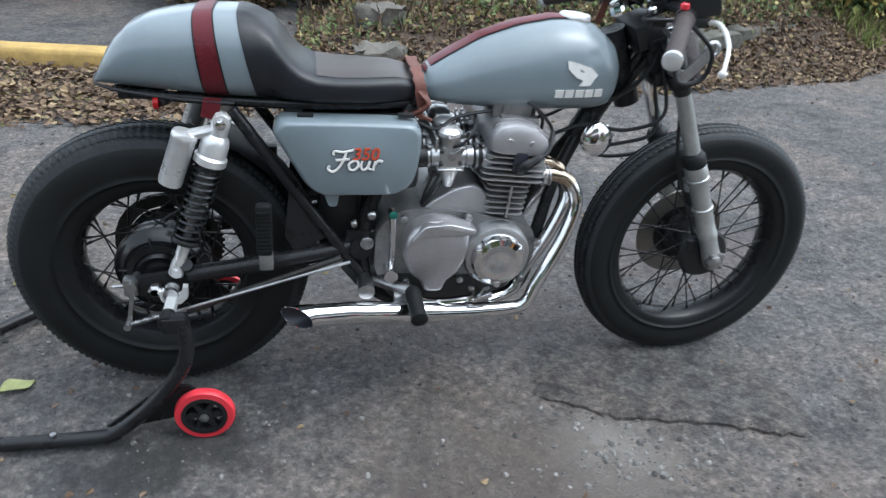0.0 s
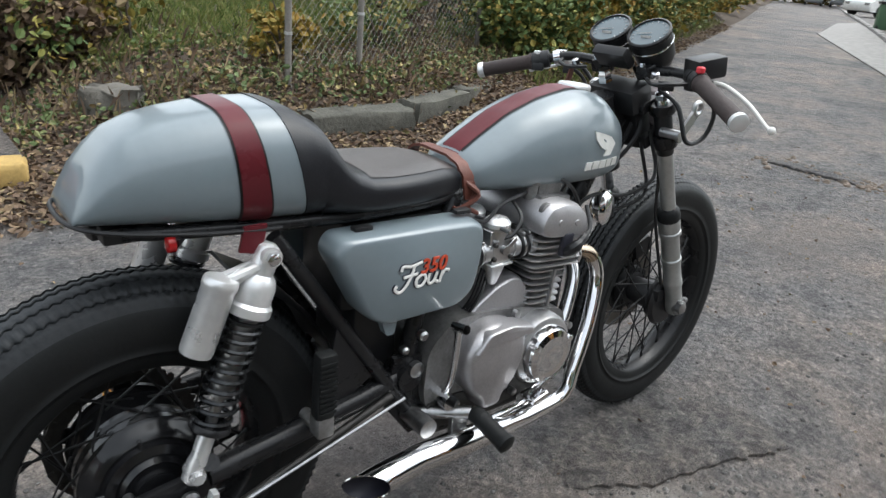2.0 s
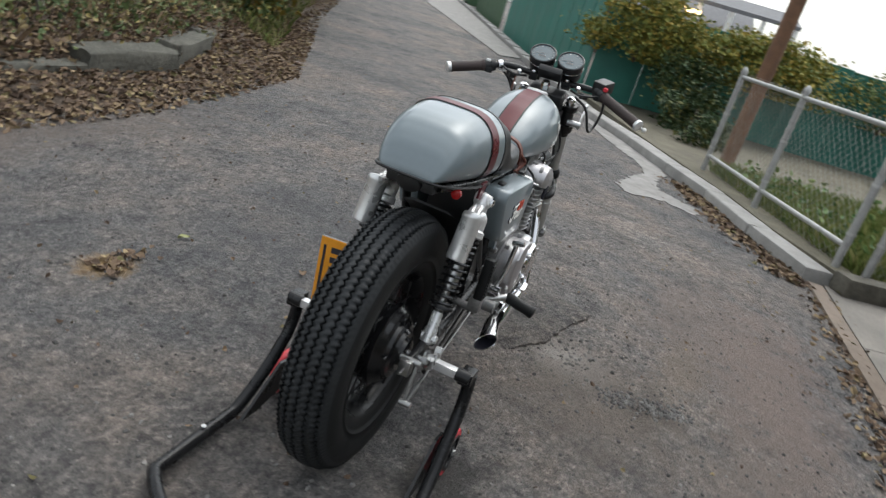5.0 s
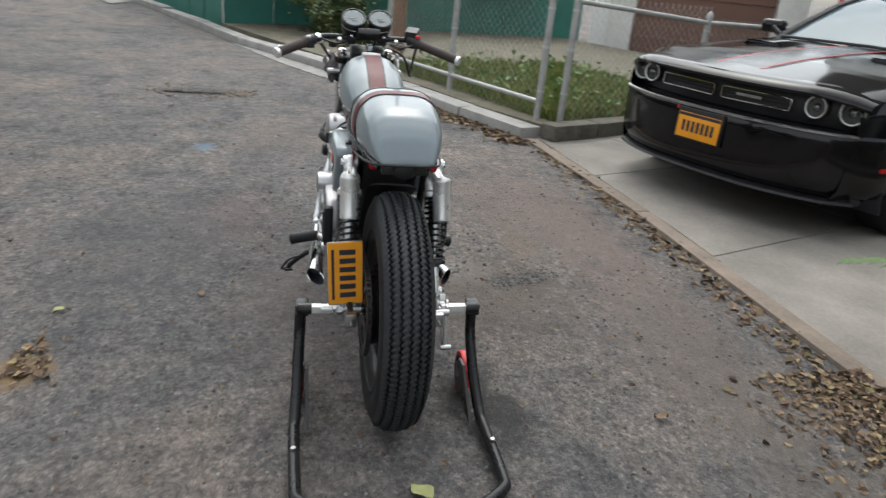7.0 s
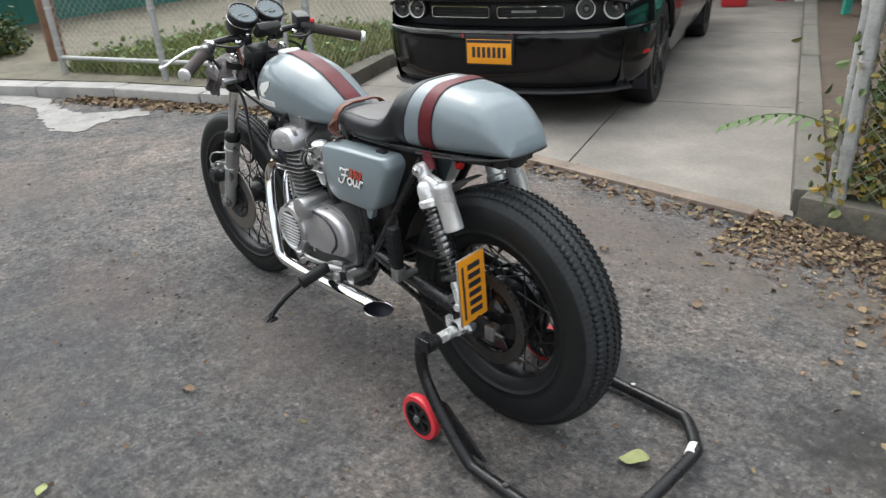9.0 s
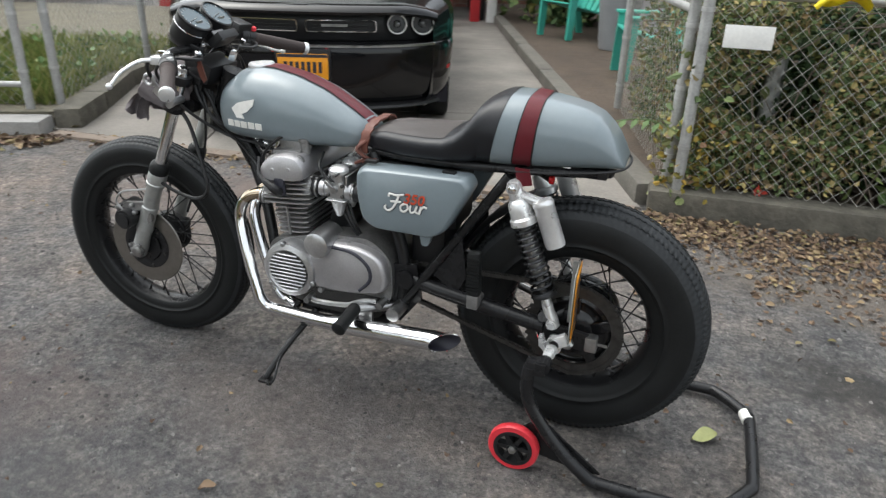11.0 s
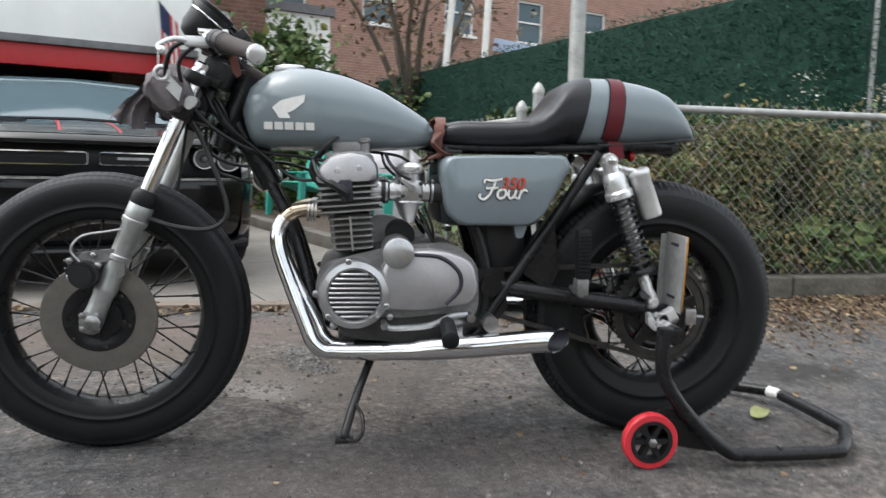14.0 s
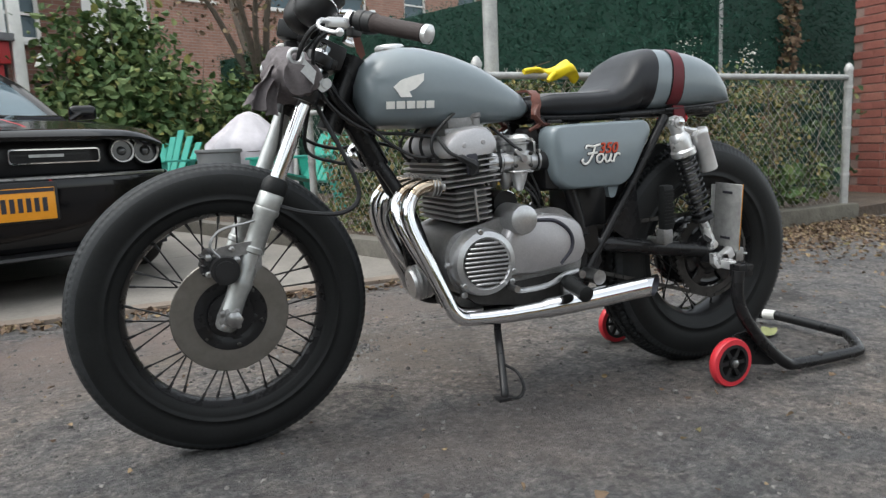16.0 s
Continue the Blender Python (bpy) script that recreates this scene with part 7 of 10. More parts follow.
for s in (-1, 1):
    bm = bmesh.new()
    add_cyl(bm, V(-0.632, s * 0.262, 0.322) - SB, V(-0.632, s * 0.225, 0.322) - SB, 0.017)
    add_box(bm, V(-0.615, s * 0.25, 0.318) - SB, (0.05, 0.035, 0.035), None, 0.004)
    part("stand_socket", bm, M_BLACK, frame_s)
    bm = bmesh.new()
    add_box(bm, V(-0.632, s * 0.195, 0.322) - SB, (0.022, 0.07, 0.022), None, 0.002)
    hook = [(-0.655, 0.318), (-0.648, 0.31), (-0.615, 0.31), (-0.6, 0.325), (-0.598, 0.352), (-0.608, 0.354), (-0.614, 0.335), (-0.635, 0.322), (-0.652, 0.345), (-0.662, 0.34)]
    ring_loft(bm, [[V(x, s * y, z) - SB for x, z in hook] for y in (0.15, 0.166)])
    part("stand_hook", bm, M_SILVER, frame_s, "bare metal hook")
    bm = bmesh.new()
    ring_loft(bm, [[V(x, s * y, z) - SB for x, z in ((-0.56, 0.085), (-0.61, 0.135), (-0.66, 0.14), (-0.8, 0.03), (-0.74, 0.028), (-0.6, 0.055))] for y in (0.23, 0.238)])
    part("stand_gusset", bm, M_BLACK, frame_s)
    c = V(-0.578, s * 0.255, 0.0675) - SB
    bm = bmesh.new()
    add_lathe(bm, [(0.05, -0.012), (0.064, -0.0115), (0.067, -0.007), (0.067, 0.007), (0.064, 0.0115), (0.05, 0.012)], c, (0, 1, 0), 40, False)
    w = part("stand_wheel", bm, M_RED, stand, "bright red polyurethane wheel")
    bm = bmesh.new()
    rings = []
    for k in range(36):
        t = 2 * math.pi * k / 36
        rings.append([c + V(math.cos(t) * r, y, math.sin(t) * r) for r, y in ((0.042, -0.014), (0.051, -0.014), (0.051, 0.014), (0.042, 0.014))])
    ring_loft(bm, rings, False, True)
    core = part("wheel_core", bm, M_BLACKPL, w)
    bm = bmesh.new()
    add_cyl(bm, c + V(0, -0.016, 0), c + V(0, 0.016, 0), 0.015)
    part("wheel_boss", bm, M_BLACKPL, w)
    for k in range(6):
        t = 2 * math.pi * k / 6
        bm = bmesh.new()
        add_box(bm, c + V(math.cos(t) * 0.029, 0, math.sin(t) * 0.029), (0.034, 0.02, 0.011), Matrix.Rotation(-t, 3, 'Y'))
        part("wheel_spoke", bm, M_BLACKPL, w)
    bm = bmesh.new()
    add_lathe(bm, [(0.011, 0), (0.011, 0.006), (0.006, 0.009)], c + V(0, s * 0.015, 0), (0, s, 0), 6)
    part("wheel_bolt", bm, M_STEEL, w)
    bm = bmesh.new()
    p = V(-0.9, s * 0.272, 0.045) - SB
    add_lathe(bm, [(0.007, 0), (0.007, 0.006)], p, (0, 0, 1), 6)
    part("tube_bolt", bm, M_STEEL, frame_s)
bm = bmesh.new()
add_tube(bm, [V(-1.162, -0.125, 0.0403) - SB, V(-1.152, -0.165, 0.0383) - SB], 0.0174, 14)
part("label_tape", bm, M_WHITE, frame_s, "worn white label on the tube")


# ---- parked muscle car ----
def make_car_body(bm, st, n_half):
    """Skin over stations; each station lists (half width, z) points from sill to centre line."""
    rows = []
    for y, pts in st:
        left = [V(-x, y, z) for x, z in pts]
        right = [V(x, y, z) for x, z in pts[::-1]]
        rows.append([bm.verts.new(p) for p in left + right[(1 if pts[-1][0] == 0 else 0):]])
    for a, b in zip(rows, rows[1:]):
        for i in range(len(a) - 1):
            bm.faces.new((a[i], a[i + 1], b[i + 1], b[i]))
    return rows


car = thing("car", (1.435, -2.145, 0.012), "black muscle car with grey hood stripe parked on the drive", "car", rz=21.7)


def nose(x):
    """How far the front is swept back at x."""
    return -0.22 * (abs(x) / 0.8) ** 2.8


WHEELS_Y = (-0.9, -3.85)


def car_sec(y, w, zs, zh, zc, sill=0.2):
    """Sill, belly of the side, shoulder, bonnet edge, bonnet centre; the sill rises over the wheels."""
    pts = [(w - 0.06, sill), (w - 0.015, sill + 0.1), (w, 0.5), (w - 0.005, zs - 0.12)]
    for yw in WHEELS_Y:
        if abs(y - yw) < 0.395:
            za = 0.345 + math.sqrt(0.395 ** 2 - (y - yw) ** 2)
            f = min(1.0, (za - 0.345) / 0.12)
            pts = [(w - 0.04 + 0.02 * f, max(sill, za)), (w + 0.012 * f - 0.015 * (1 - f), max(sill + 0.1, za + 0.008)), (w + 0.012 * f, max(0.5, za + 0.025)), (w - 0.003, max(zs - 0.12, za + 0.06))]
    return pts + [(w - 0.025, zs - 0.04), (w - 0.07, zs), (w - 0.2, zh), (w * 0.45, (zh + zc * 2) / 3), (0, zc)]


SHAPE = ((-0.16, 0.82, 0.79, 0.815, 0.835, 0.2), (-0.35, 0.9, 0.82, 0.85, 0.87, 0.2), (-0.55, 0.94, 0.845, 0.872, 0.895, 0.2), (-0.7, 0.95, 0.86, 0.89, 0.915, 0.2), (-1.2, 0.96, 0.9, 0.93, 0.955, 0.2), (-1.75, 0.95, 0.93, 0.97, 0.985, 0.2),
         (-2.0, 0.945, 0.945, 0.985, 0.99, 0.2), (-3.0, 0.945, 0.95, 0.96, 0.96, 0.2), (-3.8, 0.965, 0.98, 0.985, 0.985, 0.2), (-4.4, 0.95, 1.0, 1.02, 1.02, 0.2), (-4.9, 0.9, 0.98, 1.0, 1.0, 0.22), (-5.0, 0.84, 0.9, 0.92, 0.92, 0.35))
ys = sorted({round(s[0], 3) for s in SHAPE} | {round(yw + 0.394 * math.cos(math.pi * k / 20), 3) for yw in WHEELS_Y for k in range(21)}, reverse=True)
stations = [(y, car_sec(y, *[lerp([(-s[0], s[j]) for s in SHAPE], -y) for j in range(1, 6)])) for y in ys]
bm = bmesh.new()
# the wings of the nose curve back with the front
rows = make_car_body(bm, stations, 9)
for (y, pts), row in zip(stations, rows):
    for v in row:
        v.co.y += nose(min(0.8, abs(v.co.x))) * lerp([(0.16, 0.8), (0.35, 0.4), (0.55, 0.0)], -y) + lerp([(0.16, 0.1), (0.35, 0.0)], -y)
bm.faces.new(rows[-1])
body = part("body", bm, M_CARBLACK, car, "glossy black body", 50)

# plan of the front, from wheel arch to wheel arch
half = [(x, nose(x)) for x in (0.0, 0.1, 0.2, 0.3, 0.4, 0.5, 0.6, 0.68, 0.75)] + [(0.815, -0.255), (0.87, -0.325), (0.91, -0.41), (0.932, -0.49), (0.942, -0.562)]
PLAN = [V(-x, y, 0) for x, y in half[:0:-1]] + [V(x, y, 0) for x, y in half]


def front_skin(layers, keep=1.0):
    """Rings along the front plan; layers give (offset along the plan's normal, z)."""
    out = []
    for i, p in enumerate(PLAN):
        if abs(p.x) > keep:
            continue
        t = (PLAN[min(i + 1, len(PLAN) - 1)] - PLAN[max(i - 1, 0)]).normalized()
        nrm = V(-t.y, t.x, 0)
        out.append([p + nrm * o + V(0, 0, z) for o, z in layers])
    return out


# bumper and lower face
bm = bmesh.new()
ring_loft(bm, front_skin(((-0.2, 0.235), (-0.06, 0.24), (-0.03, 0.255), (-0.01, 0.3), (0.004, 0.37), (0.01, 0.45), (0.014, 0.54), (0.014, 0.585), (0.002, 0.606), (-0.08, 0.612), (-0.2, 0.612))))
bumper = part("bumper", bm, M_CARBLACK, body, "black front bumper", 50)
bm = bmesh.new()
ring_loft(bm, front_skin(((0.012, 0.592), (0.019, 0.595), (0.019, 0.605), (0.006, 0.61)), 0.86))
part("chrome_line", bm, M_STEEL, bumper, "thin bright line along the bumper")
bm = bmesh.new()
ring_loft(bm, front_skin(((-0.25, 0.205), (-0.02, 0.208), (0.002, 0.216), (-0.004, 0.23), (-0.06, 0.25), (-0.25, 0.25)), 0.88))
part("front_splitter", bm, M_BLACKPL, bumper, "matt black chin spoiler")
for s in (-1, 1):
    bm = bmesh.new()
    ring_loft(bm, [[V(s * x, nose(x) + y, z) for x, z in ((0.16, 0.592), (0.17, 0.592), (0.168, 0.565), (0.158, 0.565))] for x, y in ((0.165, 0.008), (0.165, 0.02))])
    part("red_pinstripe", bm, M_REDPAINT, bumper)
# recessed grille band with lamps
bm = bmesh.new()
rr = [[V(x, nose(x) + y, z) for y, z in ((-0.15, 0.61), (-0.14, 0.62), (-0.15, 0.79), (-0.16, 0.8), (-0.3, 0.8), (-0.3, 0.61))] for x in [-0.84 + 0.07 * i for i in range(25)]]
ring_loft(bm, rr)
grille = part("grille_band", bm, M_BLACKPL, body, "recessed black grille band", 50)
bm = bmesh.new()
rr = [[V(x, nose(x) + y, z) for y, z in ((-0.05, 0.775), (-0.012, 0.782), (-0.008, 0.797), (-0.03, 0.822), (-0.09, 0.838), (-0.2, 0.842), (-0.2, 0.775))] for x in [-0.84 + 0.07 * i for i in range(25)]]
for ring in rr:                                           # the lip falls away towards the wings
    for p in ring:
        p.z -= 0.05 * max(0.0, (abs(p.x) - 0.55) / 0.29) ** 2
ring_loft(bm, rr)
part("hood_lip", bm, M_CARBLACK, body, "", 50)
for s in (-1, 1):
    bm = bmesh.new()
    out = round_poly([(s * 0.025, 0.668), (s * 0.46, 0.668), (s * 0.46, 0.742), (s * 0.025, 0.742)], 0.02, 3)
    n = len(out)
    ins = round_poly([(s * 0.032, 0.675), (s * 0.453, 0.675), (s * 0.453, 0.735), (s * 0.032, 0.735)], 0.015, 3)
    ring_loft(bm, [[V(x, nose(x) - 0.135, z) for x, z in out], [V(x, nose(x) - 0.105, z) for x, z in out], [V(x, nose(x) - 0.105, z) for x, z in ins], [V(x, nose(x) - 0.135, z) for x, z in ins]], False)
    part("grille_frame", bm, M_CHROME, grille, "slim chromed grille surround")
    bm = bmesh.new()
    for k in range(3):
        add_tube(bm, [V(x, nose(x) - 0.128, 0.69 + 0.018 * k) for x in [s * (0.06 + 0.07 * i) for i in range(6)]], 0.003, 4)
    part("grille_slat", bm, M_BLACKPL, grille)
    for x, r in ((0.745, 0.08), (0.585, 0.068)):
        c = V(s * x, nose(x) - 0.1, 0.719)
        ax = V(s * 0.12 * (x / 0.74), 1, 0)
        bm = bmesh.new()
        add_lathe(bm, [(r * 0.93, -0.05), (r, -0.01), (r, 0.012), (r * 0.9, 0.016), (r * 0.85, 0.0), (r * 0.8, -0.03)], c, ax, 36, False)
        lamp = part("headlight", bm, M_BLACKPL, grille, "round headlight with pale ring")
        bm = bmesh.new()
        add_lathe(bm, [(r * 0.9, 0.012), (r * 0.89, 0.019), (r * 0.8, 0.016), (r * 0.79, 0.008)], c, ax, 36, False)
        part("halo_ring", bm, M_WHITE, lamp)
        bm = bmesh.new()
        add_lathe(bm, [(r * 0.78, 0.0), (r * 0.4, -0.02), (r * 0.36, 0.004), (r * 0.2, 0.016), (r * 0.02, 0.02)], c, ax, 30)
        part("lens", bm, M_LENS, lamp)
    bm = bmesh.new()
    add_box(bm, (s * 0.925, -0.44, 0.43), (0.012, 0.085, 0.026), Matrix.Rotation(radians(s * 18), 3, 'Z'), 0.004)
    part("side_marker", bm, M_REDLENS, body, "small red side marker")
bm = bmesh.new()
ring_loft(bm, [[V(x, nose(x) - 0.126, z) for x, z in ((-0.28, 0.7), (-0.12, 0.7), (-0.12, 0.715), (-0.28, 0.715))], [V(x, nose(x) - 0.12, z) for x, z in ((-0.28, 0.7), (-0.12, 0.7), (-0.12, 0.715), (-0.28, 0.715))]])
part("grille_badge", bm, M_STEEL, grille, "plain bar-shaped badge")
# number plate in a dark frame
bm = bmesh.new()
add_box(bm, (-0.02, 0.018, 0.49), (0.335, 0.02, 0.19), None, 0.006)
pf = part("plate_frame", bm, M_BLACKPL, body, "black plate frame")
bm = bmesh.new()
add_box(bm, (-0.02, 0.031, 0.482), (0.305, 0.004, 0.152), None, 0.0015)
part("plate", bm, M_ORANGE, pf, "orange number plate with dark bars")
for k in range(7):
    bm = bmesh.new()
    add_box(bm, (-0.125 + k * 0.035, 0.0335, 0.478), (0.021, 0.002, 0.066))
    part("plate_bar", bm, M_INK, pf)
bm = bmesh.new()
add_box(bm, (-0.02, 0.0335, 0.546), (0.3, 0.002, 0.018))
part("plate_band", bm, M_INK, pf)


def hood_z(x, y):
    st = [(-s[0], s[1]) for s in stations]
    zs = []
    for yy, pts in st:
        zs.append(lerp([(p[0], p[1]) for p in pts[::-1][:4]], abs(x)))
    return lerp(list(zip([q[0] for q in st], zs)), -y)


bm = bmesh.new()
ys = [-0.13 - 0.08 * i for i in range(23)]
rows = [[bm.verts.new((x, y, hood_z(x, y) + 0.004)) for x in (-0.14, -0.07, 0, 0.07, 0.14)] for y in ys]
for a, b in zip(rows, rows[1:]):
    for j in range(4):
        bm.faces.new((a[j], a[j + 1], b[j + 1], b[j]))
part("hood_stripe", bm, M_CARMATT, body, "matt grey stripe on the hood", 60)
for s in (-1, 1):
    bm = bmesh.new()
    rows = [[bm.verts.new((x, y, hood_z(x, y) + 0.006)) for x in (s * 0.143, s * 0.157)] for y in ys]
    for a, b in zip(rows, rows[1:]):
        bm.faces.new((a[0], a[1], b[1], b[0]))
    part("red_pinstripe", bm, M_REDPAINT, body, "red pinstripe", 60)
    bm = bmesh.new()
    rr = []
    for k in range(9):
        t = k / 8
        y = -1.15 - 0.45 * t
        h = 0.024 * math.sin(math.pi * min(1, 0.35 + t * 0.65))
        rr.append([V(s * 0.46 + dx * (1 - 0.25 * t), y, hood_z(0.46, y) + dz) for dx, dz in ((-0.16, -0.01), (-0.13, h), (0.13, h), (0.16, -0.01))])
    ring_loft(bm, rr)
    sc = part("hood_scoop", bm, M_CARBLACK, body, "raised hood scoop", 50)
    # no opening is cut; a dark box gives the mouth its shade
    bm = bmesh.new()
    add_box(bm, (s * 0.46, -1.152, hood_z(0.46, -1.15) + 0.008), (0.24, 0.01, 0.012))
    part("scoop_mouth", bm, M_INK, sc)
    # bonnet pin pad, mirrors
    bm = bmesh.new()
    add_box(bm, (s * 1.02, -2.1, 1.04), (0.19, 0.12, 0.11), Matrix.Rotation(radians(12 * s), 3, 'Z'), 0.045, 4)
    add_tube(bm, [(s * 0.9, -2.02, 0.98), (s * 0.98, -2.02, 1.03)], 0.025, 8)
    part("mirror", bm, M_CARBLACK, body, "black door mirror")
# roof and glass
bm = bmesh.new()
prof = [(-1.78, 0.97, 0.78), (-2.05, 1.12, 0.72), (-2.35, 1.27, 0.66), (-2.65, 1.375, 0.61), (-3.0, 1.41, 0.6), (-3.6, 1.4, 0.6), (-4.0, 1.32, 0.62), (-4.5, 1.05, 0.7)]
rows = []
for y, z, w in prof:
    base = 0.955
    rows.append([V(-w - 0.16 * (z - base) / 0.45 - 0.02, y, base), V(-w, y, z - 0.035), V(-w * 0.8, y, z - 0.008), V(0, y, z + 0.01), V(w * 0.8, y, z - 0.008), V(w, y, z - 0.035), V(w + 0.16 * (z - base) / 0.45 + 0.02, y, base)])
rows[0] = [V(p.x, p.y, p.z if i not in (0, 6) else 0.95) for i, p in enumerate(rows[0])]
vr = [[bm.verts.new(p) for p in r] for r in rows]
for a, b in zip(vr, vr[1:]):
    for j in range(6):
        bm.faces.new((a[j], a[j + 1], b[j + 1], b[j]))
bm.faces.new(vr[0])
bm.faces.new(vr[-1])
part("cabin_glass", bm, M_GLASSDARK, car, "dark glass with the pale sky's reflection partly in its colour", 40)
bm = bmesh.new()
vr = [[bm.verts.new(p + V(0, 0, 0.008)) for p in r[1:6]] for r in rows[3:7]]
for a, b in zip(vr, vr[1:]):
    for j in range(4):
        bm.faces.new((a[j], a[j + 1], b[j + 1], b[j]))
roof = part("roof", bm, M_CARBLACK, car, "black roof", 40)
for s in (-1, 1):
    bm = bmesh.new()
    add_tube(bm, [r[1 if s < 0 else 5] + V(0, 0, 0.004) for r in rows], 0.032, 8)
    part("pillar", bm, M_CARBLACK, roof)
bm = bmesh.new()
add_tube(bm, [(-0.7, -1.76, 0.985), (0.0, -1.7, 1.0), (0.7, -1.76, 0.985)], 0.012, 6)
part("wiper", bm, M_BLACKPL, car)
bm = bmesh.new()
add_box(bm, (0, -2.62, 1.345), (0.1, 0.02, 0.04), Matrix.Rotation(radians(50), 3, 'X'))
part("screen_sticker", bm, M_WHITE, car, "small pale windscreen sticker")
for s in (-1, 1):
    for y in WHEELS_Y:
        c = V(s * 0.835, y, 0.345)
        bm = bmesh.new()
        add_lathe(bm, [(0.24, -0.1), (0.33, -0.11), (0.352, -0.09), (0.354, 0.08), (0.335, 0.105), (0.25, 0.1)], c, (s, 0, 0), 44)
        w = part("wheel", bm, M_RUBBER, car, "black alloy wheel with low tyre")
        bm = bmesh.new()
        rings = []
        for k in range(40):
            t = 2 * math.pi * k / 40
            rings.append([c + V(s * x, math.cos(t) * r, math.sin(t) * r) for r, x in ((0.235, 0.03), (0.25, 0.103), (0.243, 0.107), (0.225, 0.04))])
        ring_loft(bm, rings, False, True)
        for k in range(5):
            t = 2 * math.pi * k / 5 + 0.3
            for o in (-0.1, 0.1):
                a, b = c + V(s * 0.095, math.cos(t) * 0.05, math.sin(t) * 0.05), c + V(s * 0.1, math.cos(t + o) * 0.235, math.sin(t + o) * 0.235)
                add_tube(bm, [a, b], 0.014, 6)
        add_cyl(bm, c + V(s * 0.05, 0, 0), c + V(s * 0.105, 0, 0), 0.06)
        part("rim", bm, M_BLACK, w)
        bm = bmesh.new()
        rr = []
        for k in range(25):
            t = math.pi * (k / 24 * 1.3 - 0.15)
            rr.append([V(s * x, y + math.cos(t) * r, 0.345 + math.sin(t) * r) for x, r in ((0.55, 0.4), (0.925, 0.4), (0.925, 0.41), (0.55, 0.41))])
        ring_loft(bm, rr)
        part("arch_liner", bm, M_INK, body)
bm = bmesh.new()
add_box(bm, (0, -2.5, 0.3), (1.1, 4.2, 0.2), None, 0.02)
part("underbody", bm, M_INK, body)


# ---- fences of galvanised wire ----
def chain_link(name, runs, z0, z1, parent=None, pitch=0.037, wire=0.0012, tips=True):
    """Diamond mesh along the runs; each wire zigzags upwards and hooks its neighbours at every bend."""
    verts, faces = [], []

    def seg(a, b):
        d = (b - a).normalized()
        u = d.orthogonal().normalized() * wire
        w = d.cross(u)
        k = len(verts)
        for p in (a, b):
            for q in (u, -u * 0.5 + w * 0.87, -u * 0.5 - w * 0.87):
                verts.append(tuple(p + q))
        for i in range(3):
            j = (i + 1) % 3
            faces.append((k + i, k + j, k + 3 + j, k + 3 + i))
    for p, q in runs:
        p, q = Vector(p), Vector(q)
        L = (q - p).length
        t = (q - p) / L
        nrm = V(-t.y, t.x, 0)
        nx, nz = int(L / pitch), int((z1 - z0) / pitch)
        rz = (z1 - z0) / nz
        for i in range(nx):
            last = None
            for j in range(nz + 1):
                far = (i + j) % 2
                c = p + t * ((i + far) * L / nx) + V(0, 0, z0 + j * rz) + nrm * wire * (1.2 if far else -1.2)
                if last is not None:
                    seg(last, c)
                last = c
            if tips:                                      # twisted ends stand up over the rail
                k = V(t.x, t.y, 0) * (0.012 if (i + nz) % 2 else -0.012)
                seg(last, last + V(0, 0, 0.03) - k * 0.6)
                seg(last + V(0, 0, 0.012), last + V(0, 0, 0.032) + k)
    ob = mesh_ob(name, verts, faces, M_WIRE, parent)
    ob["kind"] = "stuff"
    return ob


def fence(name, posts, height, label, mat=M_GALVW, z0=0.1, r=0.028, group="", bottom=False):
    base = Vector(posts[0])
    f = thing(name, (base.x, base.y, 0), label, "fence", group=group)
    for p in posts:
        p = Vector(p)
        bm = bmesh.new()
        q = p - V(base.x, base.y, 0)
        add_tube(bm, [q + V(0, 0, -0.02), q + V(0, 0, height + 0.02)], r, 12)
        add_lathe(bm, [(r * 1.15, 0), (r * 1.15, 0.02), (r * 0.6, 0.05), (r * 0.1, 0.06)], q + V(0, 0, height + 0.015), (0, 0, 1), 12)
        part("post", bm, mat, f)
        for z in (0.25, 0.6, 0.9):
            if z < height:
                bm = bmesh.new()
                add_lathe(bm, [(r + 0.004, -0.01), (r + 0.004, 0.01)], q + V(0, 0, z * height), (0, 0, 1), 12)
                part("band", bm, M_GALV, f)
    for a, b in zip(posts, posts[1:]):
        a, b = Vector(a) - V(base.x, base.y, 0), Vector(b) - V(base.x, base.y, 0)
        bm = bmesh.new()
        add_tube(bm, [a + V(0, 0, height - 0.03), b + V(0, 0, height - 0.03)], r * 0.72, 10)
        part("rail", bm, mat, f)
        if bottom:
            bm = bmesh.new()
            add_tube(bm, [a + V(0, 0, z0 + 0.03), b + V(0, 0, z0 + 0.03)], r * 0.72, 10)
            part("rail", bm, mat, f)
        chain_link("wire_mesh", [((a.x, a.y, 0), (b.x, b.y, 0))], z0, a.z + height - 0.02, f)
    return f


fence("wire_fence", [(-0.86, -1.87, 0.1), (-3.98, -2.06, 0.1)], 0.985, "galvanised wire fence grown over with vines", z0=0.14)
fence("open_gate", [(-0.8, -1.98, 0.02), (-0.33, -3.75, 0.02)], 0.98, "open wire gate swung back along the drive", z0=0.1)
fence("wire_fence", [(3.28, -1.76, 0.1), (4.5, -1.24, 0.1), (5.7, -0.76, 0.1)], 1.03, "galvanised wire fence beside the lane", z0=0.14, bottom=True)
fence("wire_fence", [(3.22, -1.95, 0.1), (3.82, -3.5, 0), (4.35, -5.4, 0), (4.9, -7.3, 0)], 1.03, "galvanised wire fence beside the drive", z0=0.14)
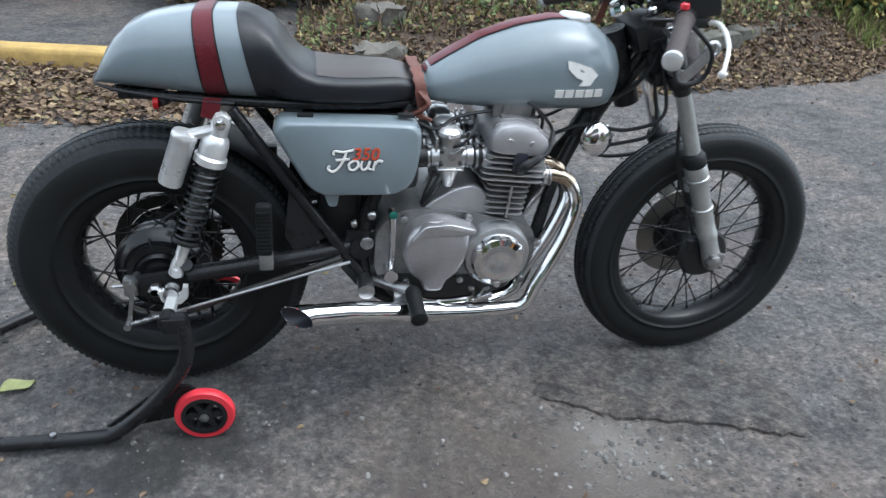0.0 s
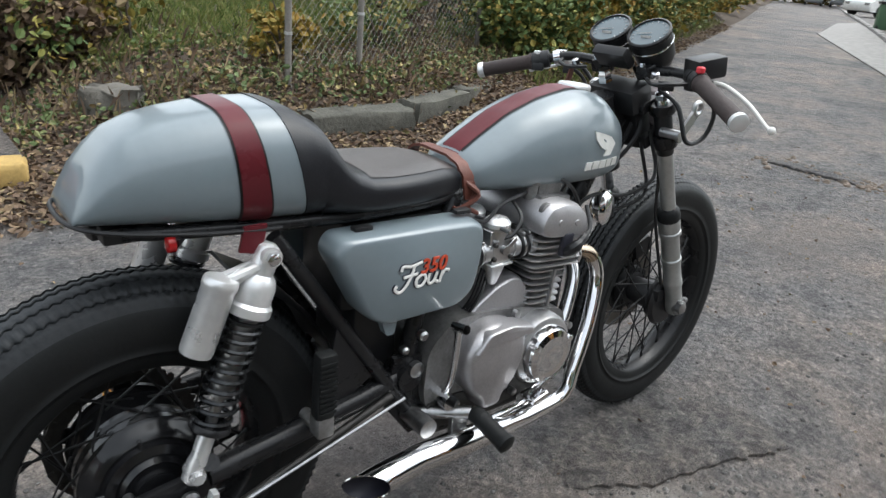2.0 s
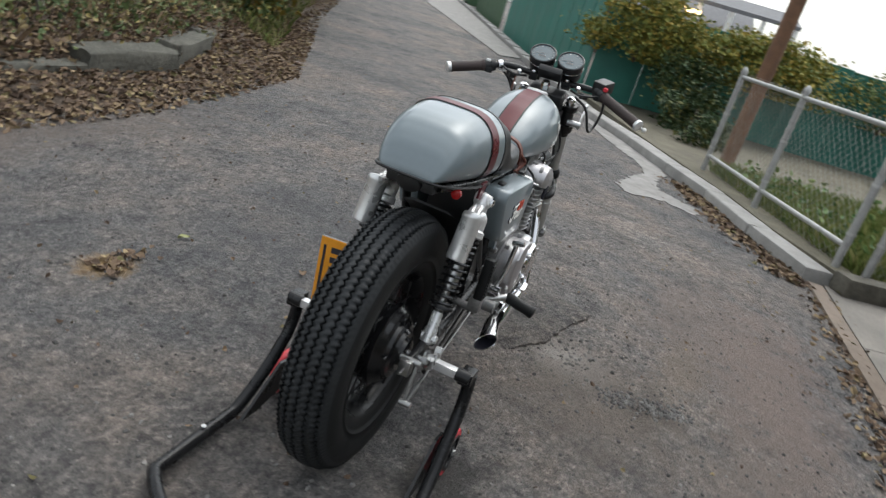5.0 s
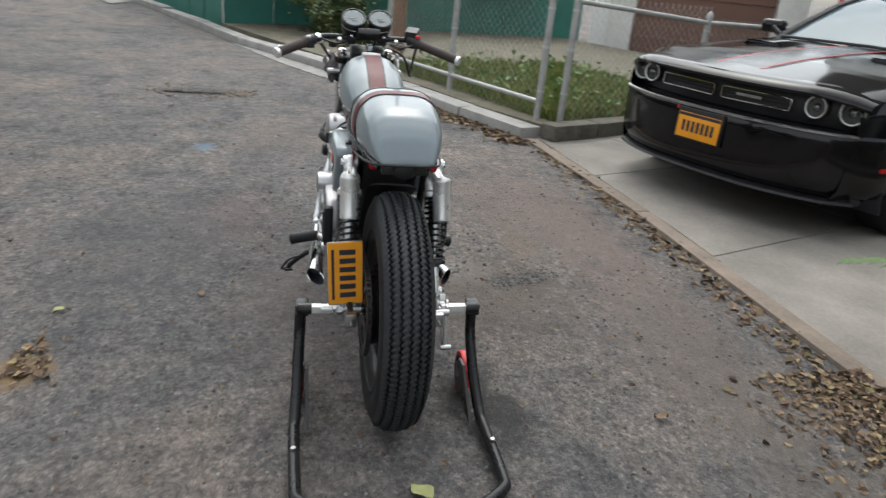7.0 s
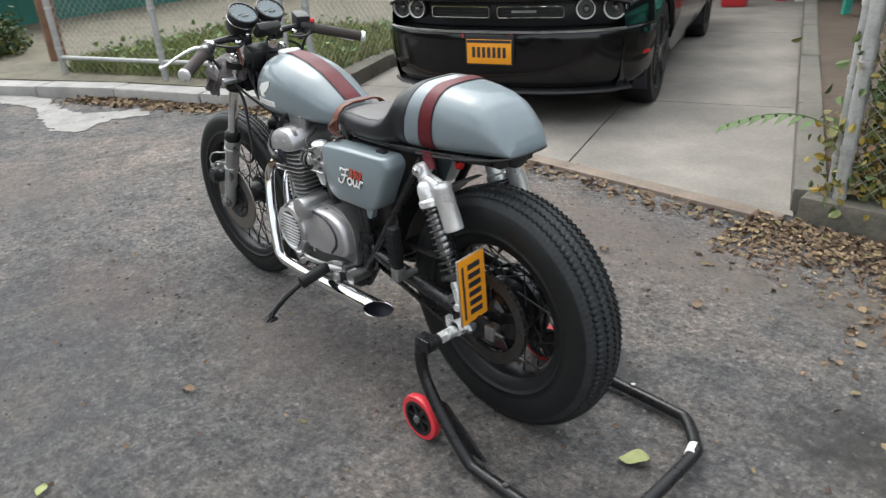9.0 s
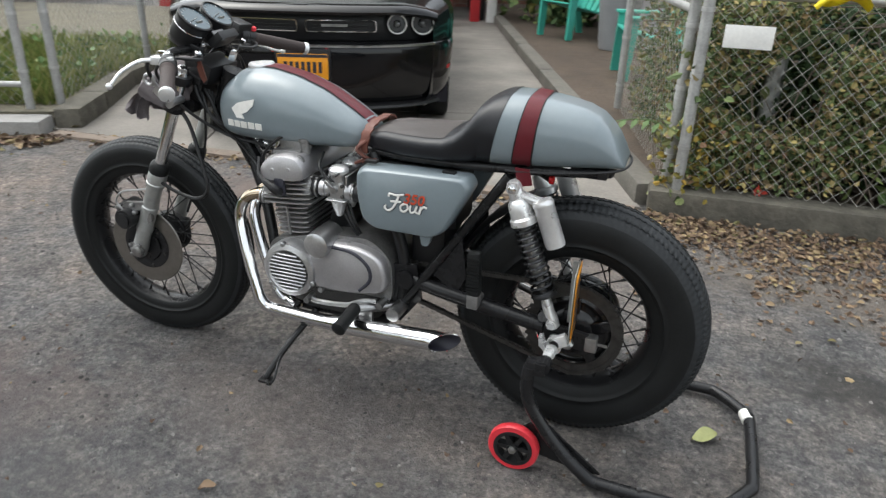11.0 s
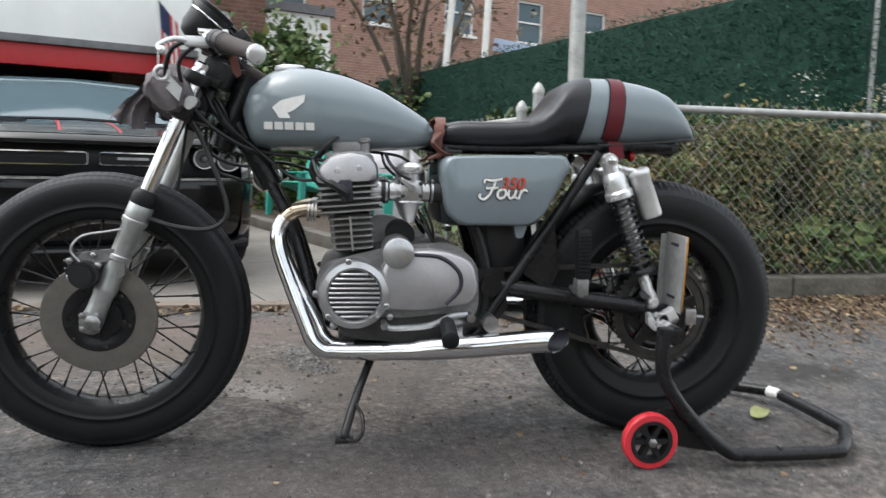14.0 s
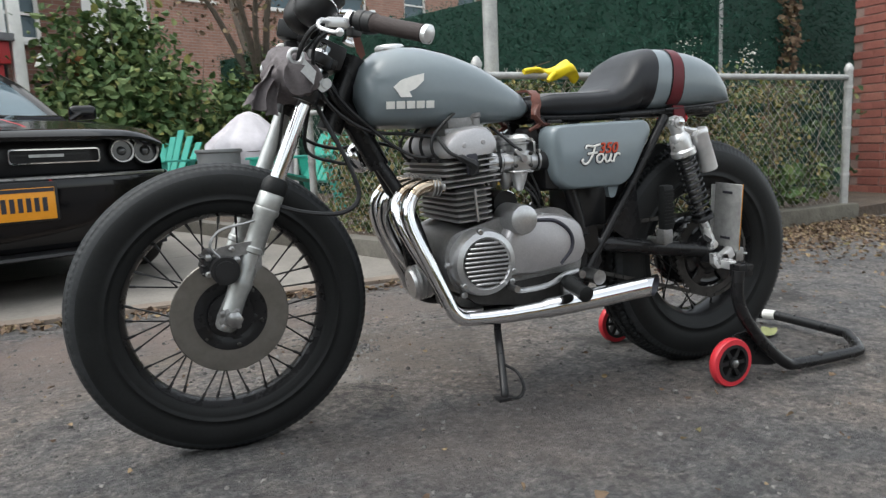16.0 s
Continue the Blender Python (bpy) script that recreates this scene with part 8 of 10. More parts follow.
fence("wire_fence", [(1.3, 3.42, 0.28), (2.02, 3.68, 0.4), (3.9, 4.5, 0.46)], 1.45, "rusty wire fence on the leafy bank", M_RUSTY, z0=0.4, r=0.024)

# small white sign and yellow thing on the fence
bm = bmesh.new()
add_box(bm, (-1.05, -1.835, 0.88), (0.21, 0.004, 0.1), Matrix.Rotation(radians(3), 3, 'Z'), 0.001)
solo("blank_sign", bm, M_WHITE, "small blank white sign wired to the fence", "sign")
bm = bmesh.new()
rr = []
for k in range(19):                                       # cuff and palm, hung over the rail
    t = k / 18
    c = V(-1.5 + 0.24 * t, -1.9 + 0.03 * math.sin(t * 5), 1.09 + 0.03 * math.sin(t * 6 + 0.5) - 0.05 * (1 - t) ** 3)
    w = lerp([(0, 0.05), (0.25, 0.062), (0.55, 0.048), (0.8, 0.045), (1, 0.03)], t)
    rr.append([c + V(0.012 * math.sin(a * 2), math.cos(a) * w * 0.95, math.sin(a) * w * (0.68 + 0.2 * math.sin(a * 3 + t * 7))) for a in (2 * math.pi * j / 20 for j in range(20))])
ring_loft(bm, rr)
for k in range(4):                                        # fingers
    y0 = -1.935 + 0.022 * k
    add_tube(bm, smooth_pts([(-1.28, y0, 1.075), (-1.24, y0 + 0.004 * k, 1.08 + 0.008 * (k % 2)), (-1.2 + 0.012 * k, y0 + 0.012, 1.07 + 0.012 * (k % 2)), (-1.17 + 0.01 * k, y0 + 0.02, 1.045 + 0.01 * k)], 4), 0.011, 8)
add_tube(bm, smooth_pts([(-1.36, -1.87, 1.07), (-1.32, -1.85, 1.05), (-1.29, -1.845, 1.02)], 4), 0.013, 8)
solo("rubber_glove", bm, M_YELLOW, "bright yellow plastic glove laid over the fence rail", "glove", sharp=70)


# ---- leaves, vines, weeds ----
def cloud(n, fn, seed):
    rng = np.random.default_rng(seed)
    return np.array([fn(rng) for _ in range(n)])


def foliage(name, centres, size, mat, label, category, up=0.0, kind="stuff", seed=1, aspect=0.7, fold=0.3):
    v, f = [], []
    add_leaf_cloud(v, f, centres, size, up, np.random.default_rng(seed), fold, aspect)
    ob = mesh_ob(name, v, f, mat)
    return tagged(ob, label, category, "", kind)


def fence_line(x):
    return lerp([(-3.9, -2.07), (-2.3, -1.97), (-0.86, -1.87)], x)


def vine(rng):
    x = rng.uniform(-3.8, -0.9)
    if x < -2.75 and rng.random() < 0.72:                 # the far stretch can be seen through
        x = rng.uniform(-2.75, -0.9)
    top = 0.92 + 0.16 * (0.5 + 0.5 * noise.noise((x * 1.3, 5.0, 0)))
    z = 0.14 + (top - 0.14) * rng.beta(1.25, 1.1)
    d = abs(rng.normal()) * 0.24 + 0.02
    return (x, fence_line(x) - d + 0.045 * (rng.random() < 0.12), z)


pts = cloud(30000, vine, 11)
keep = np.array([noise.noise((p[0] * 2.6, p[2] * 2.6, 1.0)) > -0.16 for p in pts])
foliage("vine", pts[keep], 0.031, M_L_IVY, "dense vines and weeds behind the wire fence", "vine", seed=3)


def gate_vine(rng):
    t = rng.random() ** 0.8
    return (-0.86 + 0.5 * t - 0.03 - abs(rng.normal()) * 0.16, -2.05 - 1.7 * t, 0.05 + 0.95 * rng.beta(1.0, 1.4))


foliage("vine", cloud(4200, gate_vine, 16), 0.036, M_L_IVY, "weeds and vines grown up behind the open gate", "vine", seed=16)


def vine_back(rng):
    return (rng.uniform(-4.6, -0.8) if rng.random() < 0.3 else rng.uniform(-2.7, -0.8), rng.uniform(-3.3, -2.35), 0.1 + 1.0 * rng.beta(1.2, 1.3))


foliage("undergrowth", cloud(9000, vine_back, 12), 0.06, M_L_DARK, "dark undergrowth behind the fence", "shrub", seed=4)
def blades(name, n, fn, h, seed, label, mat=M_L_GRASS):
    rng = np.random.default_rng(seed)
    v, f = [], []
    for _ in range(n):
        x, y, z = fn(rng)
        a = rng.uniform(0, 6.28)
        L = h * rng.uniform(0.5, 1.3)
        w = 0.004 + 0.004 * rng.random()
        dx, dy = math.cos(a) * w, math.sin(a) * w
        bx, by = rng.normal() * 0.35 * L, rng.normal() * 0.35 * L
        k = len(v)
        v += [(x - dx, y - dy, z), (x + dx, y + dy, z), (x + dx * 0.7 + bx * 0.4, y + dy * 0.7 + by * 0.4, z + L * 0.6), (x + bx, y + by, z + L)]
        f += [(k, k + 1, k + 2), (k, k + 2, k + 3)]
    return tagged(mesh_ob(name, v, f, mat), label, "grass", "", "stuff")


def tall_weed(rng):
    x = -2.1 - 1.75 * rng.random()
    return (x + rng.normal() * 0.02, fence_line(x) - 0.08 - 0.3 * rng.random(), 0.9 + 0.42 * rng.random() ** 1.8 * (0.6 + 0.6 * noise.noise((x * 2.2, 1, 7))))


foliage("tall_weed", cloud(650, tall_weed, 15), 0.038, M_L_IVY, "straggling weeds standing above the fence rail", "weed", seed=15, aspect=0.45)
# big soft leaves at the foot of the fence
for wx, wn_, sz in ((-1.9, 60, 0.08), (-2.75, 70, 0.1), (-3.25, 90, 0.1), (-3.65, 40, 0.085)):
    foliage("broad_weed", cloud(wn_, lambda r: (r.normal(wx, 0.13), fence_line(wx) - 0.03 - abs(r.normal(0, 0.05)), 0.16 + 0.26 * r.random()), 13), sz * 1.15, M_L_WEED, "broad-leaved green weed at the foot of the fence", "weed", up=0.5, seed=5, aspect=0.8)
foliage("weed_flower", cloud(140, lambda r: (lambda x: (x + r.normal(0, 0.03), fence_line(x) - 0.2 + r.normal(0, 0.04), 1.1 + 0.2 * r.random() + 0.05 * math.sin(x * 9)))(r.choice((-2.55, -2.65, -3.1, -3.2))), 18), 0.013, M_L_WHITE, "small white weed flowers above the fence rail", "flower", up=0.3, seed=18, aspect=0.9)
foliage("gate_weed", cloud(420, lambda r: (r.normal(-0.92, 0.09), -1.97 + r.normal(0, 0.07), 0.1 + 0.4 * r.random() ** 1.6), 14), 0.035, M_L_YEL, "yellowing weed at the gate post", "weed", seed=6)
bm = bmesh.new()
for k in range(34):
    r = random.Random(k)
    x0 = r.uniform(-3.8, -0.95)
    add_tube(bm, smooth_pts([(x0, fence_line(x0) - 0.05, 0.1), (x0 + r.uniform(-0.2, 0.2), fence_line(x0) - 0.03, 0.5), (x0 + r.uniform(-0.4, 0.4), fence_line(x0) - 0.06, 0.95), (x0 + r.uniform(-0.5, 0.5), fence_line(x0) - 0.1, r.uniform(0.85, 1.15))], 4), r.uniform(0.002, 0.005), 5)
tagged(finish(bm, "vine_stem", M_BARK), "thin woody vine stems in the fence", "vine", "", "stuff")

# dry leaves along kerbs and on the bank
def litter(name, n, fn, size, seed, label, mat=None):
    c = cloud(n, fn, seed)
    return foliage(name, c, size, mat or M_L_DRY, label, "leaves", up=0.75, seed=seed, aspect=0.75, fold=0.5)


def kerb_leaf(rng):
    x = rng.uniform(-4.2, -0.55)
    d = abs(rng.normal()) * (0.22 if x > -1.2 else 0.4)
    return (x, fence_line(x) + 0.1 + d, 0.006 + 0.03 * rng.random() ** 2 * math.exp(-d * 4))


litter("leaf_litter", 6800, kerb_leaf, 0.026, 21, "dry brown leaves heaped along the kerb")
litter("leaf_litter", 900, lambda r: (lambda x: (x, lerp([(2.6, -1.52), (3.2, -1.4), (3.8, -1.08), (5.0, -0.6)], x) + r.normal(0, 0.09), 0.008 + 0.015 * r.random()))(r.uniform(2.8, 5.0)), 0.05, 22, "dry leaves along the lane kerb")
litter("leaf_litter", 520, lambda r: (lambda x: (x, -1.69 + r.normal(0, 0.05) + abs(r.normal(0, 0.05)), 0.012))(r.uniform(-0.7, 2.8)), 0.035, 23, "bits of leaf along the edging")


def bank_leaf(rng):
    x = rng.uniform(-3.5, 6.5) if rng.random() < 0.72 else rng.uniform(6, 20)
    d = rng.beta(1.2, 2.2) * 2.2 - 0.12
    y = verge_edge(x) + d
    return (x, y, bank_z(x, y) + 0.008 + 0.035 * rng.random() ** 2)


litter("leaf_litter", 30000, bank_leaf, 0.04, 24, "thick brown leaf litter on the bank")
litter("leaf_litter", 900, lambda r: (r.uniform(-3, 5), r.uniform(-1.6, 2.9), 0.008), 0.017, 25, "scattered leaf bits on the asphalt")
for k, (x, y, rz, sz) in enumerate(((-1.05, -0.05, 35, 0.08), (-0.78, -0.86, 80, 0.045), (-0.27, -1.03, 10, 0.04), (-0.03, 1.08, 140, 0.045), (0.1, 0.62, 35, 0.045))):
    v, f = [], []
    L, W = sz, sz * 0.36
    n = 8
    for i in range(n + 1):
        t = i / n
        w = W * math.sin(math.pi * min(1, t * 1.02)) ** 0.75 * (1 - 0.25 * t)
        for j, q in enumerate((-1, 0, 1)):
            v.append((-L / 2 + L * t, q * w, 0.006 + 0.012 * abs(q) * (0.6 + 0.4 * math.sin(t * 6 + k)) + 0.004 * math.sin(t * 5)))
    for i in range(n):
        for j in range(2):
            f.append((i * 3 + j, i * 3 + j + 1, i * 3 + j + 4, i * 3 + j + 3))
    lf = mesh_ob("fallen_leaf", v, f, M_L_LIME if k in (0, 3) else M_L_DRY, smooth=True)
    lf.matrix_world = pose(x, y, 0.004, 0, 0, rz)
    tagged(lf, "fresh yellow-green fallen leaf on asphalt" if k in (0, 3) else "pale brown fallen leaf on asphalt", "leaf")

foliage("vine", cloud(170, lambda r: (-0.88 + r.normal(0.03, 0.07), -1.9 + r.normal(0.0, 0.05), 0.06 + 0.75 * r.random() ** 1.6), 17), 0.045, M_L_IVY, "yellowing vine climbing the end post of the fence", "vine", seed=17)
foliage("red_flower", cloud(26, lambda r: (-1.24 + r.normal(0, 0.012), -1.93 + r.normal(0, 0.012), 0.15 + r.normal(0, 0.01)), 19), 0.022, plain("red_petals", (0.5, 0.06, 0.04), 0.6), "small bright red flower on the kerb", "flower", kind="", seed=19, aspect=0.9)
sprig = thing("leaf_sprig", (-0.82, -1.84, 0.42), "long feathered green leaf reaching out from the fence", "plant")
bm = bmesh.new()
rib = smooth_pts([(0, 0, 0), (0.14, 0.03, 0.05), (0.3, 0.05, 0.03), (0.44, 0.06, -0.03)], 6)
add_tube(bm, rib, 0.003, 5)
part("leaf_rib", bm, M_L_FRESH, sprig)
for k in range(1, 9):
    p = Vector(rib[min(len(rib) - 1, 2 + 2 * k)])
    for s in (-1, 1):
        bm = bmesh.new()
        tip = V(0.025, s * 0.085 * (1.1 - 0.05 * k), -0.035)
        q = [p, p + tip * 0.35 + V(0.018, 0, 0.004), p + tip, p + tip * 0.35 - V(0.012, 0, 0)]
        ring_loft(bm, [q, [x + V(0, 0, 0.0012) for x in q]])
        part("leaflet", bm, M_L_FRESH, sprig)

# grit and stones on the lane
rng = np.random.default_rng(31)
v, f = [], []
for _ in range(7000):
    x, y = rng.uniform(-3.2, 4.5), rng.uniform(-1.65, 2.8)
    s = 0.002 + 0.0065 * rng.random() ** 4
    k = len(v)
    turn = rng.random() * 6
    for r0, zz in ((1.0, -0.1), (0.7, 0.55)):
        for a in range(6):
            t = turn + math.pi * a / 3
            q = r0 * s * rng.uniform(0.65, 1.25)
            v.append((x + math.cos(t) * q, y + math.sin(t) * q, zz * s * rng.uniform(0.8, 1.1)))
    for a in range(6):
        b = (a + 1) % 6
        f.append((k + a, k + b, k + 6 + b, k + 6 + a))
    f.append(tuple(k + 6 + a for a in range(6)))
tagged(mesh_ob("grit", v, f, M_STONE), "small pale stones scattered on the asphalt", "stones", "", "stuff")


def patch(name, outline, z, mat, label, seed, jag=0.03):
    """A thin raised or sunken sheet of other asphalt with a ragged edge."""
    r = random.Random(seed)
    pts = []
    n = len(outline)
    for i in range(n):
        a, b = Vector(outline[i]), Vector(outline[(i + 1) % n])
        m = max(2, int((b - a).length / 0.035))
        for j in range(m):
            p = a.lerp(b, j / m)
            pts.append((p.x + r.uniform(-jag, jag) * 0.6, p.y + r.uniform(-jag, jag) * 0.6))
    bm = bmesh.new()
    ring_loft(bm, [[V(x, y, -0.02 + rise(x, y)) for x, y in pts], [V(x, y, z + rise(x, y)) for x, y in pts]])
    return solo(name, bm, mat, label, "patch", "structure", sharp=30)


def crack_lip(name, line, depth, back, z, mat, label, seed):
    """A sheet of asphalt with a broken front edge that stands proud and dips into the ground behind."""
    r = random.Random(seed)
    pts = []
    for p, q in zip(line, line[1:]):
        p, q = Vector(p), Vector(q)
        m = max(2, int((q - p).length / 0.02))
        pts += [p.lerp(q, j / m) + V(r.uniform(-1, 1), r.uniform(-1, 1)) * 0.009 for j in range(m)]
    back = Vector(back)
    bm = bmesh.new()
    rows = []
    for d, h in ((0, -0.02), (0.0, z * 0.7), (0.012, z), (0.08, z * 0.9), (0.2, z * 0.45), (0.36, -0.008)):
        row = []
        n = len(pts)
        for i, p in enumerate(pts):
            e = min(1, i / 6, (n - 1 - i) / 8)
            p2 = Vector(p) + back * d
            row.append(bm.verts.new((p2.x, p2.y, h if h < 0 else h * e - 0.006 * (1 - e))))
        rows.append(row)
    for a, b in zip(rows, rows[1:]):
        for i in range(len(a) - 1):
            bm.faces.new((a[i], a[i + 1], b[i + 1], b[i]))
    return solo(name, bm, mat, label, "patch", "structure", sharp=25)


crack_lip("asphalt_patch", [(0.2, -0.17), (0.27, -0.22), (0.36, -0.275), (0.46, -0.325), (0.58, -0.335), (0.7, -0.375), (0.86, -0.42), (1.0, -0.4)], 0, (0.12, 1.0), 0.014, M_PATCH, "dark asphalt patch with a cracked edge", 3)
crack_lip("asphalt_patch", [(4.2, 1.5), (4.18, 1.2), (4.2, 0.95), (4.26, 0.68)], 0, (1.0, 0.1), 0.02, M_PATCH, "raised edge of an old trench in the lane", 5)
patch("concrete_apron", [(8.4, 1.3), (7.4, 0.85), (6.46, 0.46), (5.9, 0.16), (5.32, -0.14), (4.9, -0.24), (4.4, -0.15), (3.94, -0.1), (3.72, -0.21), (3.92, -0.5), (3.8, -0.8), (4.03, -0.82), (4.3, -0.46), (4.67, -0.38), (5.16, -0.46), (5.5, -0.36), (6.4, 0.12), (7.9, 1.02)], 0.008, M_APRON, "pale spilled concrete along the kerb", 6, 0.045)
patch("concrete_slab", [(12.2, 3.6), (13.0, 3.35), (20, 6.6), (27.4, 10.1), (34, 13.3), (31, 13.0), (22, 9.5)], 0.02, M_APRON, "pale concrete slab set in the lane", 7, 0.04)
litter("leaf_litter", 900, lambda r: (lambda x: (x, lerp([(0.6, 2.98), (1.4, 3.05), (2.1, 3.15), (3.6, 3.85)], x) + abs(r.normal(0, 0.1)), 0.02 + 0.22 * r.random() ** 1.5))(r.uniform(0.6, 3.7)), 0.05, 27, "dry leaves and bits caught on the block wall")
foliage("wall_weed", cloud(1500, lambda r: (lambda x: (x, lerp([(0.6, 3.2), (1.4, 3.2), (2.1, 3.3), (5.0, 4.55)], x) + r.normal(0.12, 0.16), 0.16 + 0.3 * r.random() ** 1.4))(0.6 + 4.4 * r.random()), 28), 0.04, M_L_IVY, "weeds and creeper over the block wall", "weed", seed=28)
blades("grass", 1600, lambda r: (lambda x: (x, lerp([(0.4, 3.25), (2.1, 3.35), (5.0, 4.5)], x) + r.normal(0.2, 0.2), 0.15))(0.4 + 4.6 * r.random()), 0.14, 45, "dry stalks along the block wall", M_L_DRY)
litter("leaf_litter", 60, lambda r: (r.normal(-0.38, 0.06), r.normal(1.07, 0.035), 0.012), 0.03, 26, "crushed dry leaves on the asphalt")

def rubble(name, n, fn, s0, s1, seed, label, mat):
    """Broken bits of asphalt and stone, lying singly."""
    rng = np.random.default_rng(seed)
    v, f = [], []
    for _ in range(n):
        x, y = fn(rng)
        s = s0 + (s1 - s0) * rng.random() ** 3
        k = len(v)
        turn = rng.random() * 6
        for ring_r, zz in ((1.0, -0.1), (0.85, 0.35), (0.45, 0.7)):
            for a in range(6):
                t = turn + math.pi * a / 3
                q = ring_r * rng.uniform(0.75, 1.2) * s
                v.append((x + math.cos(t) * q, y + math.sin(t) * q, max(-0.004, zz * s * rng.uniform(0.7, 1.2))))
        for r in range(2):
            for a in range(6):
                b = (a + 1) % 6
                f.append((k + r * 6 + a, k + r * 6 + b, k + r * 6 + 6 + b, k + r * 6 + 6 + a))
        f.append(tuple(k + 12 + a for a in range(6)))
    return tagged(mesh_ob(name, v, f, mat), label, "stones", "", "stuff")


rubble("rubble", 160, lambda r: (r.normal(0.42, 0.14), r.normal(-0.43, 0.08)), 0.003, 0.011, 61, "pale crumbs of asphalt below the crack", M_STONE)
rubble("rubble", 4200, lambda r: (r.normal(0.0, 1.3), r.uniform(-1.7, 2.5)), 0.0025, 0.009, 62, "dark crumbs of asphalt on the lane", M_CRUMB)
rubble("rubble", 420, lambda r: (lambda u: (0.22 + 0.1 * u + r.normal(0, 0.035), -0.58 - 0.3 * u + r.normal(0, 0.02)))(r.random()), 0.003, 0.012, 64, "dark crumbs broken from the asphalt", M_CRUMB)
rubble("rubble", 240, lambda r: (r.normal(4.3, 0.12), r.uniform(0.6, 1.55)), 0.006, 0.03, 63, "reddish crumbs in the broken trench", M_EDGING)

# ---- the left bank ----
def block(name, c, s, rz, mat, label, chip=0.012, seed=1):
    bm = bmesh.new()
    add_box(bm, (0, 0, 0), s, None, 0.025)
    r = random.Random(seed)
    bmesh.ops.subdivide_edges(bm, edges=[e for e in bm.edges if e.calc_length() > 0.15], cuts=3, use_grid_fill=True)
    for v in bm.verts:
        v.co += V(r.uniform(-1, 1), r.uniform(-1, 1), r.uniform(-1, 1)) * chip
    bmesh.ops.transform(bm, matrix=pose(*c, 0, 0, rz), verts=bm.verts)
    return solo(name, bm, mat, label, "block", "", "", 50)


block("concrete_block", (1.62, 3.03, 0.03), (0.82, 0.24, 0.34), 2, M_MOSSY, "dark weathered concrete block in the bank", seed=1)
block("concrete_block", (2.45, 3.26, 0.05), (0.8, 0.22, 0.34), 24, M_MOSSY, "dark weathered concrete block in the bank", seed=2)
block("concrete_block", (3.2, 3.66, 0.06), (0.8, 0.22, 0.32), 27, M_MOSSY, "dark weathered concrete block in the bank", seed=3)
block("concrete_block", (0.8, 2.98, 0.02), (0.8, 0.18, 0.2), -4, M_MOSSY, "low broken concrete kerb in leaves", seed=4)
block("stone", (0.13, 2.97, 0.07), (0.3, 0.2, 0.16), 15, M_CONC_OLD, "pale grey stone in the leaf litter", 0.03, 5)
block("stone", (0.17, 3.42, 0.22), (0.32, 0.2, 0.18), -10, M_CONC_OLD, "grey stone on the bank", 0.03, 6)
block("yellow_kerb", (-1.42, 2.85, 0.06), (2.04, 0.17, 0.13), -8, M_YELLOWK, "kerb with worn yellow paint", 0.008, 7)
bm = bmesh.new()
poly = [V(-9, 3.9, 0), V(-2.45, 3.1, 0), V(-0.4, 2.82, 0), V(-0.4, 5.4, 0), V(-2, 9, 0), V(-9, 10, 0)]
ring_loft(bm, [[p + V(0, 0, -0.05) for p in poly], [p + V(0, 0, 0.1) for p in poly]])
solo("parking_bay", bm, M_PATCH, "asphalt of a parking bay behind the kerb", "pavement", "structure")


def bush(name, c, rad, n, size, mat, label, seed, stems=6):
    """Stems with leaf clumps, uneven in outline."""
    rng = np.random.default_rng(seed)
    c = Vector(c)
    b = thing(name, c, label, "shrub")
    bm = bmesh.new()
    tips = []
    for k in range(stems):
        a = rng.uniform(0, 2 * math.pi)
        tip = V(math.cos(a) * rad[0] * rng.uniform(0.2, 0.8), math.sin(a) * rad[1] * rng.uniform(0.2, 0.8), rad[2] * rng.uniform(0.8, 2.25))
        pp = smooth_pts([(0, 0, -0.02), tuple(tip * 0.5 + V(0, 0, 0.1)), tuple(tip)], 4)
        add_tube(bm, pp, 0.012, 5, radii=[0.014 - 0.011 * i / (len(pp) - 1) for i in range(len(pp))])
        tips.append(tip)
    part("stem", bm, M_BARK, b)
    clumps = []
    for k in range(max(10, stems * 3)):
        d = rng.normal(size=3)
        d /= np.linalg.norm(d)
        r = rng.uniform(0.35, 1.0) ** 0.5
        clumps.append((d[0] * rad[0] * r, d[1] * rad[1] * r, rad[2] + d[2] * rad[2] * r))
    pts = []
    for _ in range(n):
        q = clumps[rng.integers(len(clumps))]
        pts.append([q[0] + rng.normal() * rad[0] * 0.2, q[1] + rng.normal() * rad[1] * 0.2, max(0.02, q[2] + rng.normal() * rad[2] * 0.2)])
    v, f = [], []
    add_leaf_cloud(v, f, np.array(pts), size, 0.1, rng)
    cr = mesh_ob("crown", v, f, mat, b)
    return b


ROW = ((4.6, 4.9, 0.7, 0.6, M_L_BUSH), (5.5, 5.4, 0.8, 0.95, M_L_YEL), (6.5, 5.9, 0.9, 0.85, M_L_BUSH), (7.6, 6.5, 1.0, 1.0, M_L_BUSH), (8.8, 7.3, 1.0, 1.05, M_L_YEL), (10.2, 8.0, 1.1, 1.0, M_L_BUSH),
       (11.8, 8.9, 1.2, 1.1, M_L_YEL), (13.6, 9.7, 1.2, 1.05, M_L_BUSH), (15.6, 10.8, 1.3, 1.1, M_L_YEL), (18, 12.0, 1.4, 1.2, M_L_BUSH), (21, 13.5, 1.5, 1.2, M_L_YEL), (25, 15.6, 1.8, 1.3, M_L_BUSH), (30, 18.3, 2.2, 1.5, M_L_YEL), (37, 22, 2.5, 1.7, M_L_BUSH), (45, 26.5, 2.8, 1.8, M_L_BUSH))
